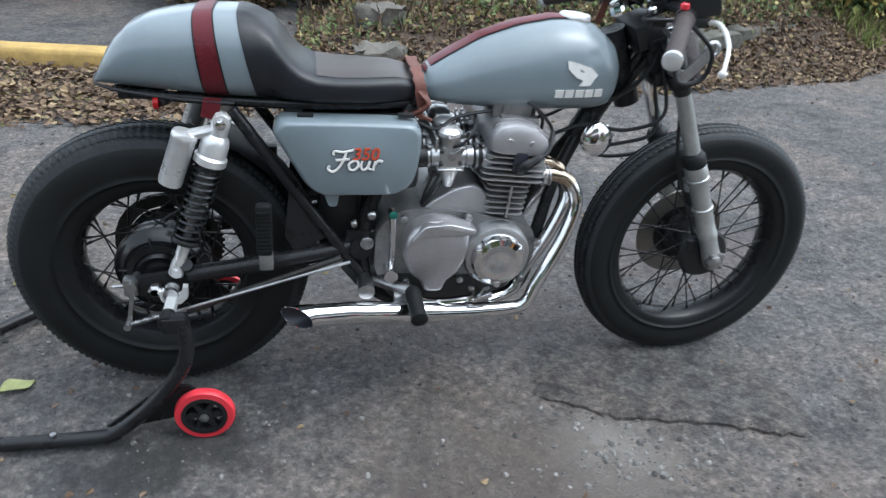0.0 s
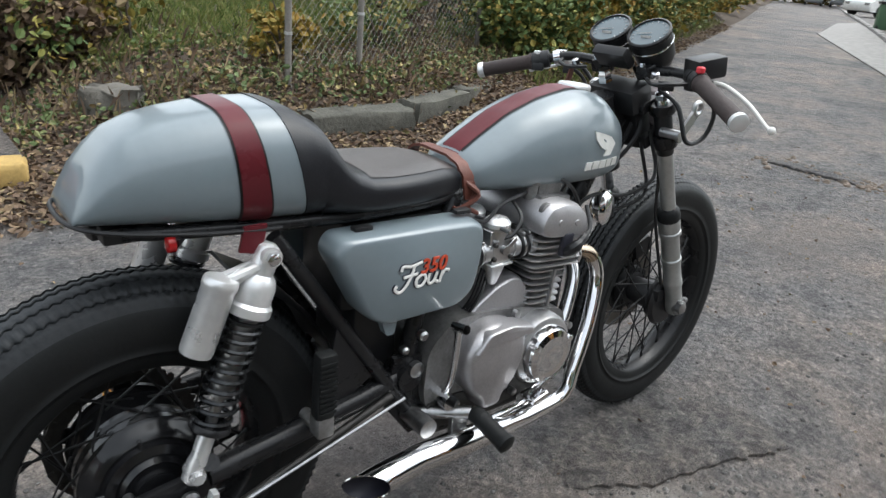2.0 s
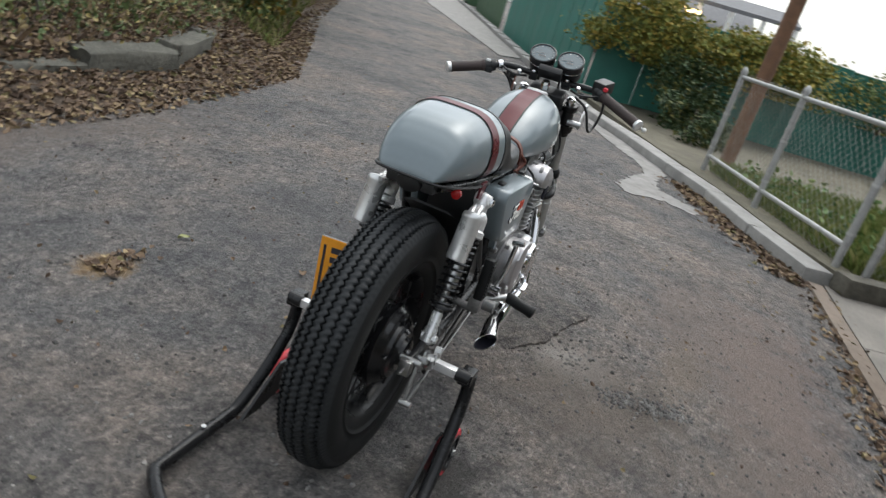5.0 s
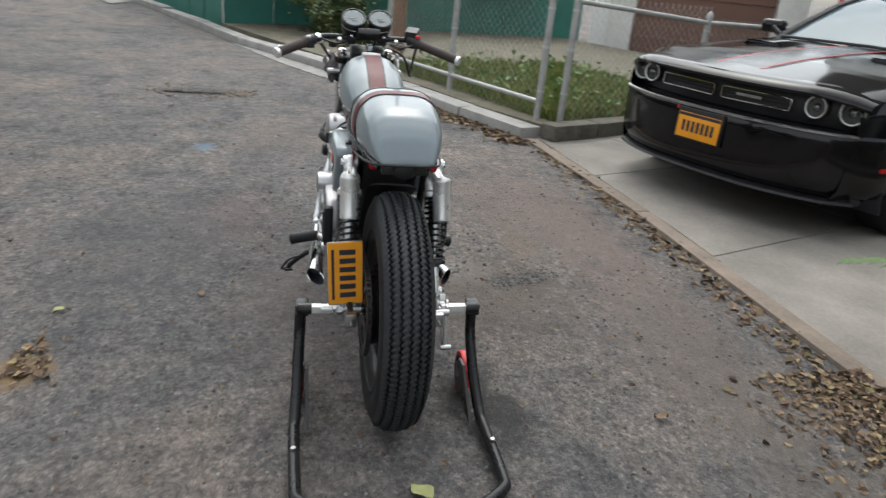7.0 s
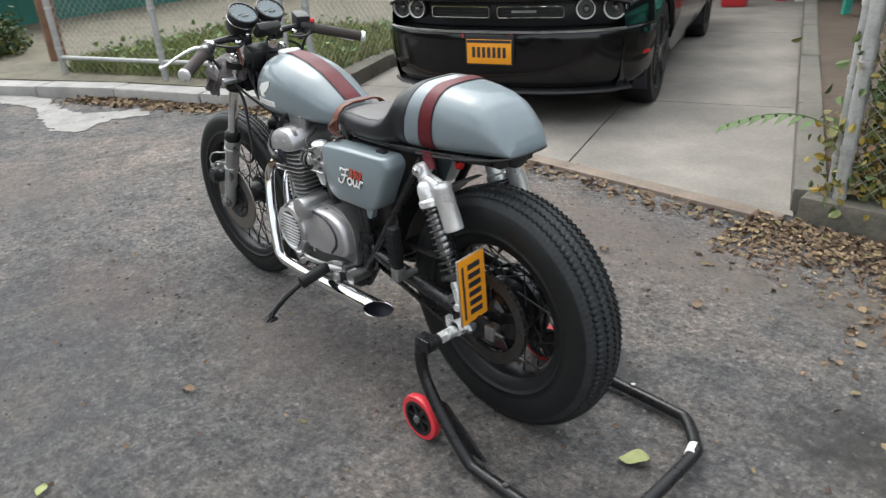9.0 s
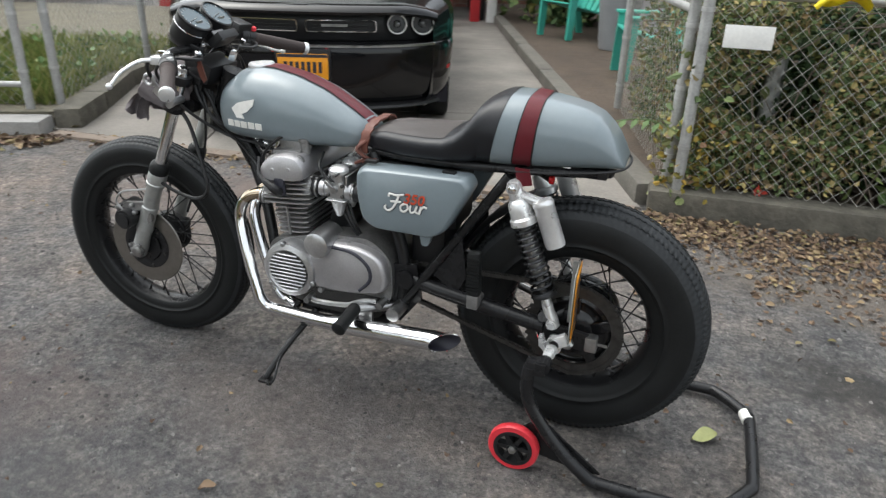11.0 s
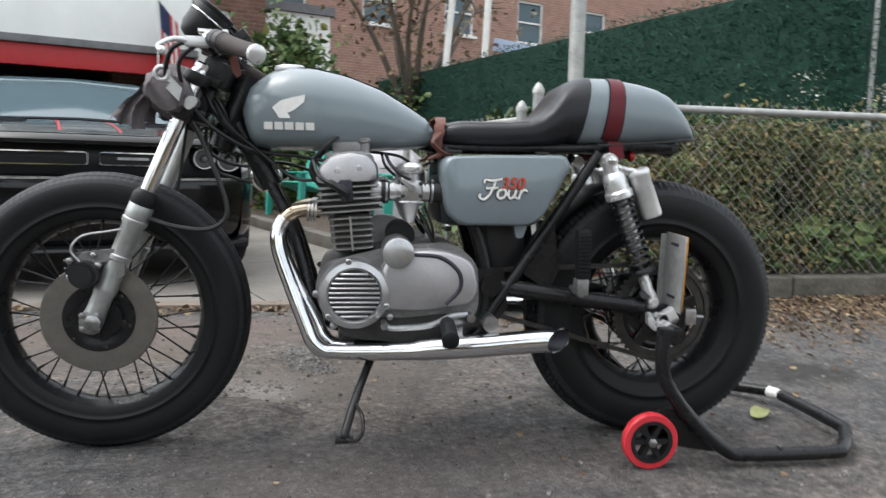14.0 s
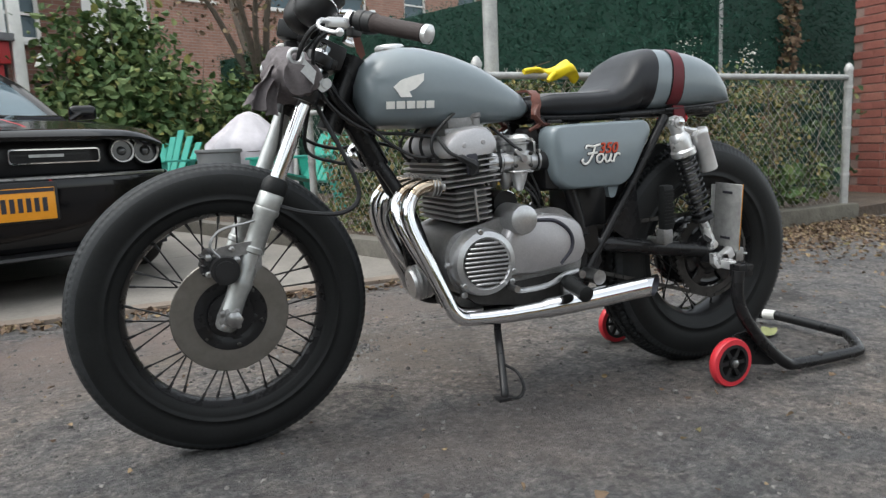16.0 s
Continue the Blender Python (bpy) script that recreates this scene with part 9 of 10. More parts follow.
for k, (x, y, r, h, mt) in enumerate(ROW):
    bush("roadside_bush", (x, y - 0.35, bank_z(x, y - 0.35) - 0.05), (r, r * 0.85, h), 8000, 0.052 + 0.003 * x, mt, "tangled green and yellow bush on the bank", 50 + k, 12)
for k, (x, y, h, mt) in enumerate(((5.2, 6.6, 1.5, M_L_DARK), (7.4, 8.0, 1.7, M_L_BUSH), (10, 9.6, 1.8, M_L_DRY), (13, 11.2, 1.9, M_L_DARK), (17, 13.6, 2.0, M_L_YEL))):
    bush("roadside_bush", (x, y, bank_z(x, y) - 0.05), (1.6, 1.0, h * 0.8), 3600, 0.11, mt, "tall tangled bush with bare stems on the bank", 85 + k, 16)
for k, (x, y, r, h, mt) in enumerate(((-0.3, 4.3, 0.5, 0.4, M_L_BUSH), (0.6, 4.5, 0.5, 0.45, M_L_YEL), (2.6, 4.3, 0.4, 0.3, M_L_BUSH), (1.5, 3.9, 0.25, 0.22, M_L_YEL), (3.2, 4.6, 0.5, 0.5, M_L_DRY))):
    bush("weed_clump", (x, y, bank_z(x, y) - 0.03), (r, r * 0.8, h), 700, 0.055, mt, "weeds and brambles along the wire fence", 70 + k, 4)


blades("grass", 30000, lambda r: (lambda x, d: (x, verge_edge(x) + d, bank_z(x, verge_edge(x) + d)))(r.uniform(0.2, 7), 1.75 + 7.5 * r.random() ** 1.4), 0.1, 41, "rough lawn behind the bank fence")


blades("grass", 3200, lambda r: (lambda x, d: (x, verge_edge(x) + d, bank_z(x, verge_edge(x) + d)))(4.2 + 16 * r.random() ** 1.4, 0.25 + 0.9 * r.random()), 0.13, 44, "ragged grass fringe under the bushes")


def bramble(r):
    x = r.uniform(-0.4, 5.2)
    y = verge_edge(x) + 0.75 + 1.1 * r.random()
    return (x, y, bank_z(x, y) + 0.01 + 0.15 * r.random() ** 1.5 * (0.7 + 0.6 * noise.noise((x * 2.1, y * 2.1, 4))))


foliage("bramble", cloud(5000, bramble, 46), 0.034, M_L_IVY, "brown and green brambles along the top of the bank", "bramble", seed=46)
blades("grass", 800, bramble, 0.12, 47, "dry stalks among the brambles", M_L_DRY)


def yard_grass(r):
    p = V(3.2, -1.8, 0).lerp(V(5.8, -0.72, 0), r.random()) + V(0.37, -0.93, 0) * (0.1 + 2.6 * r.random() ** 1.3)
    return (p.x, p.y, 0.1)


blades("grass", 12000, yard_grass, 0.15, 42, "tall yellow-green grass behind the wire fence")
foliage("weed_bed", cloud(600, lambda r: (lambda p: (p[0], p[1], 0.12 + 0.22 * r.random()))(yard_grass(r)), 43), 0.06, M_L_WEED, "leafy weeds in the fenced yard", "weed", seed=8)

# ---- drive side things ----
def adirondack(loc, rz):
    c = thing("garden_chair", loc, "teal plastic slatted garden chair beside the drive", "chair", rz=rz, group="teal chairs")
    for k in range(5):
        bm = bmesh.new()
        x = -0.2 + k * 0.1
        rr = []
        for t in range(4):
            s = t / 3
            rr.append([V(x * (1 + 0.25 * s) + dx, -0.25 - 0.28 * s + dy, 0.3 + (0.62 - 0.08 * abs(k - 2)) * s) for dx, dy in ((-0.043, 0), (0.043, 0), (0.043, 0.02), (-0.043, 0.02))])
        ring_loft(bm, rr)
        part("back_slat", bm, M_TEAL, c)
    for k in range(5):
        bm = bmesh.new()
        add_box(bm, (0, -0.22 + k * 0.115, 0.3 + 0.028 * k), (0.5, 0.1, 0.02), Matrix.Rotation(radians(14), 3, 'X'), 0.004)
        part("seat_slat", bm, M_TEAL, c)
    for s in (-1, 1):
        bm = bmesh.new()
        add_box(bm, (s * 0.3, 0.0, 0.54), (0.12, 0.6, 0.025), None, 0.008)
        part("armrest", bm, M_TEAL, c)
        bm = bmesh.new()
        ring_loft(bm, [[V(s * 0.28 + dx, y, z) for y, z in ((0.22, 0), (0.3, 0), (0.28, 0.53), (0.18, 0.53))] for dx in (-0.02, 0.02)])
        part("leg", bm, M_TEAL, c)
        bm = bmesh.new()
        ring_loft(bm, [[V(s * 0.28 + dx, y, z) for y, z in ((-0.42, 0), (-0.33, 0), (-0.22, 0.53), (-0.32, 0.53))] for dx in (-0.02, 0.02)])
        part("leg", bm, M_TEAL, c)
    return c


adirondack((0.74, -7.52, 0.1), -40)
adirondack((-0.42, -5.15, 0.1), -75)
binn = thing("rubbish_bin", (0.08, -6.8, 0.09), "grey round plastic rubbish bin", "bin")
bm = bmesh.new()
add_lathe(bm, [(0.19, 0), (0.2, 0.01), (0.245, 0.62), (0.262, 0.63), (0.265, 0.66), (0.25, 0.665), (0.235, 0.6), (0.19, 0.05)], (0, 0, 0), (0, 0, 1), 32)
part("bin_body", bm, M_BIN, binn)
bm = bmesh.new()
rr = []
for z, w, d in ((0, 0.5, 0.34), (0.15, 0.52, 0.34), (0.3, 0.5, 0.33), (0.45, 0.49, 0.33), (0.62, 0.5, 0.32), (0.72, 0.49, 0.31), (0.8, 0.42, 0.27), (0.9, 0.3, 0.2), (0.98, 0.22, 0.14), (1.06, 0.13, 0.08), (1.1, 0.03, 0.02)):
    rr.append([V(-0.34 + math.copysign(abs(math.cos(a)) ** 0.7, math.cos(a)) * w * (1 + 0.1 * math.sin(a * 8 + z * 3) * (1.1 - z * 0.6) + 0.07 * noise.noise((a * 2, z * 4, 3))), -7.35 + math.copysign(abs(math.sin(a)) ** 0.7, math.sin(a)) * d * (1 + 0.11 * math.cos(a * 7 + z * 2) + 0.08 * noise.noise((a * 3, z * 5, 9))), 0.09 + z + 0.03 * noise.noise((a * 2, z * 3, 1))) for a in (2 * math.pi * j / 64 for j in range(64))])
ring_loft(bm, rr)
bmesh.ops.translate(bm, vec=(0.34, 7.35, -0.09), verts=bm.verts)
grill = thing("covered_grill", (-0.34, -7.35, 0.09), "barbecue under a pale grey tarpaulin", "barbecue")
part("tarpaulin", bm, M_TARP, grill, "", 70)
bm = bmesh.new()
rr0 = [V(p.x + 0.34, p.y + 7.35, p.z - 0.09) for p in rr[4]]
add_tube(bm, [p * 1.0 + V(p.x * 0.012, p.y * 0.012, 0) for p in rr0[::2]] + [rr0[0]], 0.006, 5)
part("tie_cord", bm, M_CLOTH, grill, "thin grey tie cord")
for x in (-0.36, 0.36):
    for y in (-0.2, 0.2):
        bm = bmesh.new()
        add_cyl(bm, (x, y - 0.02, 0.03), (x, y + 0.02, 0.03), 0.035)
        part("caster", bm, M_BLACKPL, grill)
bush("hedge_bush", (1.15, -9.1, 0.08), (1.0, 0.7, 1.25), 5200, 0.12, M_L_FRESH, "tall leafy shrub before the brick wall", 92, 14)
bush("hedge_bush", (0.2, -9.0, 0.08), (1.2, 0.8, 0.9), 4600, 0.11, M_L_FRESH, "tall broad-leaved shrub behind the chairs", 90, 8)
bush("hedge_bush", (-1.3, -9.6, 0.08), (1.0, 0.8, 1.0), 4200, 0.08, M_L_DARK, "dark shrub behind the barbecue", 91, 8)

# slim pale pole behind the fence
bm = bmesh.new()
add_tube(bm, [(-1.25, -2.46, 0.05), (-1.25, -2.46, 3.4)], 0.047, 16)
solo("steel_pole", bm, M_GALVW, "pale grey steel pole behind the fence", "pole")
# tall artificial hedge wall
hw = thing("hedge_fence", (-3.6, -3.0, 0.05), "tall dark green artificial hedge fence", "fence")
d = V(0.39, -0.92, 0).normalized()
nrm = V(0.92, 0.39, 0)
L, H = 8.2, 2.15
bm = bmesh.new()
pp = [V(0, 0, 0), d * L, d * L - nrm * 0.06, -nrm * 0.06]
ring_loft(bm, [pp, [p + V(0, 0, H) for p in pp]])
part("hedge_panel", bm, M_HEDGEBASE, hw)
rng = np.random.default_rng(61)
n = 40000
s, z = rng.random(n) ** 1.25 * L, rng.random(n) * (H + 0.05)
pts = np.stack([d.x * s + nrm.x * 0.02, d.y * s + nrm.y * 0.02, z], 1) + rng.normal(size=(n, 3)) * 0.025
v, f = [], []
add_leaf_cloud(v, f, pts, 0.04, 0.0, rng, 0.1, 0.26)
hl = mesh_ob("hedge_leaves", v, f, M_L_HEDGE, hw)
hl["kind"] = "stuff"
for k in range(5):
    p = d * (L * k / 4)
    bm = bmesh.new()
    add_tube(bm, [p - nrm * 0.08, p - nrm * 0.08 + V(0, 0, H)], 0.03, 8)
    part("hedge_post", bm, M_GALVW, hw)
hw2 = thing("hedge_fence", (-3.62, -3.0, 0.05), "tall dark green artificial hedge fence", "fence")
d2, n2 = V(-0.96, -0.28, 0), V(-0.28, 0.96, 0)
bm = bmesh.new()
pp = [V(0, 0, 0), d2 * 5, d2 * 5 - n2 * 0.06, -n2 * 0.06]
ring_loft(bm, [pp, [p + V(0, 0, 2.2) for p in pp]])
part("hedge_panel", bm, M_HEDGEBASE, hw2)
s, z = rng.random(16000) * 5, rng.random(16000) * 2.25
pts = np.stack([d2.x * s + n2.x * 0.02, d2.y * s + n2.y * 0.02, z], 1) + rng.normal(size=(16000, 3)) * 0.025
v, f = [], []
add_leaf_cloud(v, f, pts, 0.04, 0.0, rng, 0.1, 0.26)
mesh_ob("hedge_leaves", v, f, M_L_HEDGE, hw2)["kind"] = "stuff"
foliage("dry_creeper", cloud(420, lambda r: (-4.72 + r.normal(0, 0.07), -3.25 + r.normal(0, 0.03), 0.5 + 1.75 * r.random()), 71), 0.06, M_L_DRY, "column of dry brown creeper on the green hedge", "creeper", seed=71)
# brick pier at the end of the fence
pier = thing("brick_pier", (-5.6, -2.75, 0), "red brick pier at the end of the wire fence", "pier")
bm = bmesh.new()
add_box(bm, (0, 0, 1.0), (0.578, 0.578, 2.0))
part("pier_core", bm, M_MORTAR, pier)
bm = bmesh.new()
add_box(bm, (0, 0, 0), (0.207, 0.09, 0.066), None, 0.004, 1)
brick_me = bpy.data.meshes.new("brick")
bm.to_mesh(brick_me)
bm.free()
brick_me.materials.append(M_PIERBRICK)
rb = random.Random(9)
for row in range(26):
    for side in range(4):
        rot = Matrix.Rotation(side * math.pi / 2, 4, 'Z')
        for k in range(3):
            x = -0.1925 + 0.2175 * k + (0.0 if row % 2 else -0.0)
            x += 0.09 if (row + side) % 2 else -0.09
            if abs(x) > 0.29:
                continue
            br = new("brick", brick_me)
            br.parent = pier
            br.matrix_local = rot @ Matrix.Translation((max(-0.193, min(0.193, x)), -0.252 - rb.uniform(0, 0.004), 0.04 + row * 0.0765))
bm = bmesh.new()
add_box(bm, (0, 0, 2.045), (0.7, 0.7, 0.07), None, 0.01)
part("pier_cap", bm, M_CONC_OLD, pier)
# timber props leaning behind the yard
for k, (a, b) in enumerate((((-1.1, -8.6, 0.1), (-1.5, -8.9, 4.2)), ((-1.75, -8.5, 0.1), (-1.95, -8.6, 4.4)))):
    bm = bmesh.new()
    add_tube(bm, [a, b], 0.05, 6)
    solo("timber_prop", bm, M_WHITE, "weathered pale timber prop leaning in the yard", "post", group="props")


# ---- trees ----
def tree(name, loc, height, crown_r, n, size, mat, label, seed, trunk=0.14, bare=False, base_frac=0.4):
    rng = random.Random(seed)
    nrg = np.random.default_rng(seed)
    t = thing(name, loc, label, "tree")
    bm = bmesh.new()
    tips = []
    h0 = height * base_frac
    add_tube(bm, smooth_pts([(0, 0, -0.1), (0.05 * height * 0.3, 0, h0 * 0.5), (rng.uniform(-0.1, 0.1), rng.uniform(-0.1, 0.1), h0)], 4), trunk, 9, radii=[trunk * (1.25 - 0.5 * k / 8) for k in range(9)])
    for k in range(9):
        a = 2 * math.pi * k / 9 + rng.uniform(-0.3, 0.3)
        tip = V(math.cos(a) * crown_r * rng.uniform(0.4, 0.95), math.sin(a) * crown_r * rng.uniform(0.4, 0.95), h0 + (height - h0) * rng.uniform(0.3, 0.95))
        st = V(0, 0, h0 * rng.uniform(0.7, 1.0))
        mid = st.lerp(tip, 0.5) + V(rng.uniform(-0.2, 0.2), rng.uniform(-0.2, 0.2), 0.15) * crown_r * 0.5
        pp = smooth_pts([st, mid, tip], 4)
        add_tube(bm, pp, 0.03, 6, radii=[trunk * 0.5 * (1 - 0.85 * i / (len(pp) - 1)) for i in range(len(pp))])
        tips += [tip, mid]
        for j in range(4):
            q0 = mid.lerp(tip, rng.random())
            q1 = q0 + V(rng.uniform(-1, 1), rng.uniform(-1, 1), rng.uniform(-0.2, 1)) * crown_r * 0.35
            add_tube(bm, [q0, q0.lerp(q1, 0.5) + V(0, 0, 0.05), q1], 0.01, 5, radii=[trunk * 0.14, trunk * 0.1, trunk * 0.03])
            tips.append(q1)
    part("trunk", bm, M_BARK, t)
    if n:
        pts = []
        for _ in range(n):
            q = tips[nrg.integers(len(tips))]
            pts.append([q.x + nrg.normal() * crown_r * 0.2, q.y + nrg.normal() * crown_r * 0.2, q.z + nrg.normal() * crown_r * 0.17])
        v, f = [], []
        add_leaf_cloud(v, f, np.array(pts), size, 0.0, nrg)
        mesh_ob("crown", v, f, mat, t)
    return t


tree("garden_tree", (-0.9, -9.4, 0.1), 4.6, 1.7, 900, 0.09, M_L_DRY, "nearly bare garden tree with twisted branches", 101, 0.13, base_frac=0.35)
for k, (x, y) in enumerate(((104, 36), (106, 43), (104, 50), (100, 57), (92, 61), (80, 26))):
    bush("far_thicket", (x, y, 0.6), (6, 4.5, 2.6 + 0.5 * (k % 3)), 2600, 0.55, (M_L_DARK, M_L_BUSH, M_L_YEL)[k % 3], "distant thicket of trees beyond the lane", 140 + k, 10)
tree("street_tree", (74, 25, 0.7), 13, 5.5, 10000, 0.42, M_L_YEL, "large tree in yellow autumn leaf", 103, 0.35, base_frac=0.15)
tree("street_tree", (84, 33, 0.7), 14, 6.5, 9000, 0.5, M_L_YEL, "large tree in yellow autumn leaf", 104, 0.4, base_frac=0.12)
tree("street_tree", (97, 45, 0.7), 15, 7.0, 9000, 0.6, M_L_DARK, "large dark green tree beyond the bend", 102, 0.4, base_frac=0.1)
tree("street_tree", (92, 55, 0.7), 14, 7.0, 9000, 0.6, M_L_DARK, "large dark green tree beyond the bend", 105, 0.4, base_frac=0.1)
tree("street_tree", (110, 52, 0.7), 15, 8.0, 8000, 0.7, M_L_DARK, "large dark green tree beyond the bend", 108, 0.4, base_frac=0.08)
tree("street_tree", (108, 40, 0.7), 14, 8.0, 8000, 0.7, M_L_YEL, "large tree in yellow autumn leaf", 109, 0.4, base_frac=0.1)
tree("street_tree", (66, 41, 0.8), 11, 5.0, 8000, 0.42, M_L_YEL, "large tree in yellow autumn leaf", 110, 0.3, base_frac=0.1)
tree("bank_tree", (0.12, 4.75, 0.35), 5.0, 1.6, 1500, 0.1, M_L_YEL, "dark tree behind the bank fence", 106, 0.2, base_frac=0.55)
for k, (x, y, r, h, mt) in enumerate(((-0.45, 5.0, 0.5, 0.6, M_L_DARK), (-1.3, 5.1, 0.6, 0.7, M_L_DARK), (0.45, 5.7, 0.5, 0.55, M_L_DARK), (-0.1, 4.4, 0.4, 0.35, M_L_DRY), (-0.9, 4.5, 0.5, 0.4, M_L_DRY))):
    bush("weed_clump", (x, y, bank_z(x, y) - 0.04), (r, r * 0.7, h), 2200, 0.07, mt, "dark tangled weeds round the bank tree", 140 + k, 6)
tree("bank_tree", (3.9, 5.4, 0.5), 4.5, 1.6, 1500, 0.1, M_L_DRY, "slim tree with reddish leaves on the bank", 107, 0.1, base_frac=0.5)


# ---- buildings ----
def house(name, loc, rz, w, d, h, wall, label, windows=(), roof_h=0.0, trim=M_WHITE, storey=None):
    """Walls with window openings on the front (local -y), frames, sills and panes; a low pitched or flat roof."""
    b = thing(name, loc, label, "building", rz=rz)
    bm = bmesh.new()
    xs = sorted({-w / 2, w / 2, *[c for x, z, ww, hh in windows for c in (x - ww / 2, x + ww / 2)]})
    zs = sorted({0.0, h, *[c for x, z, ww, hh in windows for c in (z - hh / 2, z + hh / 2)]})
    for i in range(len(xs) - 1):
        for j in range(len(zs) - 1):
            cx, cz = (xs[i] + xs[i + 1]) / 2, (zs[j] + zs[j + 1]) / 2
            if any(abs(cx - x) < ww / 2 and abs(cz - z) < hh / 2 for x, z, ww, hh in windows):
                continue
            q = [V(xs[i], 0, zs[j]), V(xs[i + 1], 0, zs[j]), V(xs[i + 1], 0, zs[j + 1]), V(xs[i], 0, zs[j + 1])]
            bm.faces.new([bm.verts.new(p) for p in q])
            bm.faces.new([bm.verts.new(p + V(0, 0.2, 0)) for p in q[::-1]])
    for x, z, ww, hh in windows:
        c = [V(x - ww / 2, 0, z - hh / 2), V(x + ww / 2, 0, z - hh / 2), V(x + ww / 2, 0, z + hh / 2), V(x - ww / 2, 0, z + hh / 2)]
        for k in range(4):
            a, e = c[k], c[(k + 1) % 4]
            bm.faces.new([bm.verts.new(p) for p in (a, e, e + V(0, 0.2, 0), a + V(0, 0.2, 0))])
    for q in ([V(-w / 2, 0, 0), V(-w / 2, d, 0), V(-w / 2, d, h), V(-w / 2, 0, h)], [V(w / 2, 0, 0), V(w / 2, 0, h), V(w / 2, d, h), V(w / 2, d, 0)], [V(-w / 2, d, 0), V(w / 2, d, 0), V(w / 2, d, h), V(-w / 2, d, h)]):
        bm.faces.new([bm.verts.new(p) for p in q])
    part("wall", bm, wall, b)
    for x, z, ww, hh in windows:
        bm = bmesh.new()
        for dx, dz, sx, sz in ((0, hh / 2 - 0.03, ww, 0.06), (0, -hh / 2 + 0.03, ww, 0.06), (-ww / 2 + 0.03, 0, 0.06, hh), (ww / 2 - 0.03, 0, 0.06, hh), (0, 0, ww, 0.05)):
            add_box(bm, (x + dx, 0.08, z + dz), (sx, 0.06, sz))
        fr = part("window", bm, trim, b)
        bm = bmesh.new()
        add_box(bm, (x, 0.12, z), (ww, 0.01, hh))
        part("pane", bm, M_GLASSDARK, fr)
        bm = bmesh.new()
        add_box(bm, (x, -0.03, z - hh / 2 - 0.04), (ww + 0.16, 0.12, 0.07))
        part("sill", bm, trim, fr)
    bm = bmesh.new()
    if roof_h:
        o = 0.3
        for q in ([V(-w / 2 - o, -o, h), V(w / 2 + o, -o, h), V(w / 2 + o, d / 2, h + roof_h), V(-w / 2 - o, d / 2, h + roof_h)], [V(-w / 2 - o, d + o, h), V(-w / 2 - o, d / 2, h + roof_h), V(w / 2 + o, d / 2, h + roof_h), V(w / 2 + o, d + o, h)]):
            ring_loft(bm, [q, [p + V(0, 0, 0.12) for p in q]])
        for s in (-1, 1):
            bm.faces.new([bm.verts.new(p) for p in (V(s * w / 2, 0, h), V(s * w / 2, d, h), V(s * w / 2, d / 2, h + roof_h))])
        part("roof", bm, M_ROOF, b)
    else:
        add_box(bm, (0, d / 2, h + 0.06), (w + 0.2, d + 0.2, 0.2))
        part("roof", bm, M_ROOF, b)
    return b


RZD = 21.7


def dp(u, v, z=0.0):
    p = drive(u, v)
    return (p.x, p.y, z)


# garage behind the car: white gable wall over a red fascia and a dark open door
g = thing("garage", dp(2.6, 8.0), "white garage with a red fascia over the open door", "garage", rz=RZD + 180)
# back and side walls are black: the dim inside is put into their colour
# the 3.8 m upper wall is added, unseen, to darken reflections in the car
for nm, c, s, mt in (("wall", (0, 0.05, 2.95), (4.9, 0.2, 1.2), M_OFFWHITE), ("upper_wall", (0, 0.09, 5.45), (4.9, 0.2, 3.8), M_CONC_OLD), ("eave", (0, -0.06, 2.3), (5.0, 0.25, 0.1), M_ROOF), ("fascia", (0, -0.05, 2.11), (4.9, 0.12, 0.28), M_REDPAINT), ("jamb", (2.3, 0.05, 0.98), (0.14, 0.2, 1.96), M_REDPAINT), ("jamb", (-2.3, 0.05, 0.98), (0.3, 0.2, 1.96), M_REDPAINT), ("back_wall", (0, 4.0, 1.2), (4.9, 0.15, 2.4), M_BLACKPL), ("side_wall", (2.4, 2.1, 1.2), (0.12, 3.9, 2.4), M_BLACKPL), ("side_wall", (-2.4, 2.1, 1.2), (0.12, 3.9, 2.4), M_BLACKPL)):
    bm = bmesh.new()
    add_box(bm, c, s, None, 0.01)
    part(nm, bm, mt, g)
for k in range(24):
    bm = bmesh.new()
    add_box(bm, (-2.35 + k * 0.204, -0.115, 2.08), (0.02, 0.015, 0.24))
    part("fascia_rib", bm, M_REDPAINT, g)
# ceiling coloured black for the same indoor shade
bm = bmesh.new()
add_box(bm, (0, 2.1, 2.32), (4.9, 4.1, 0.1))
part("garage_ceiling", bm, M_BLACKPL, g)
bm = bmesh.new()
add_box(bm, (2.55, -0.05, 1.9), (0.14, 0.14, 3.8), None, 0.01)
part("corner_post", bm, M_WHITE, g)
bm = bmesh.new()
add_box(bm, (0, 0, 0.2), (0.32, 0.32, 0.4), None, 0.04)
add_box(bm, (0, 0, 0.42), (0.36, 0.36, 0.05), None, 0.02)
o = solo("red_crate", bm, M_REDPAINT, "red plastic crate beside the garage", "crate")
o.matrix_world = pose(*dp(0.85, 7.4, 0.012), 0, 0, RZD)

# flag on a slanted pole
flag = thing("flag", (2.72, -8.62, 1.2), "small red and white striped flag with blue corner on a pole", "flag", rz=10)
bm = bmesh.new()
add_tube(bm, [(0.0, 0, 0.2), (0.0, 0, 1.95)], 0.012, 8)
part("flag_pole", bm, M_WHITE, flag)
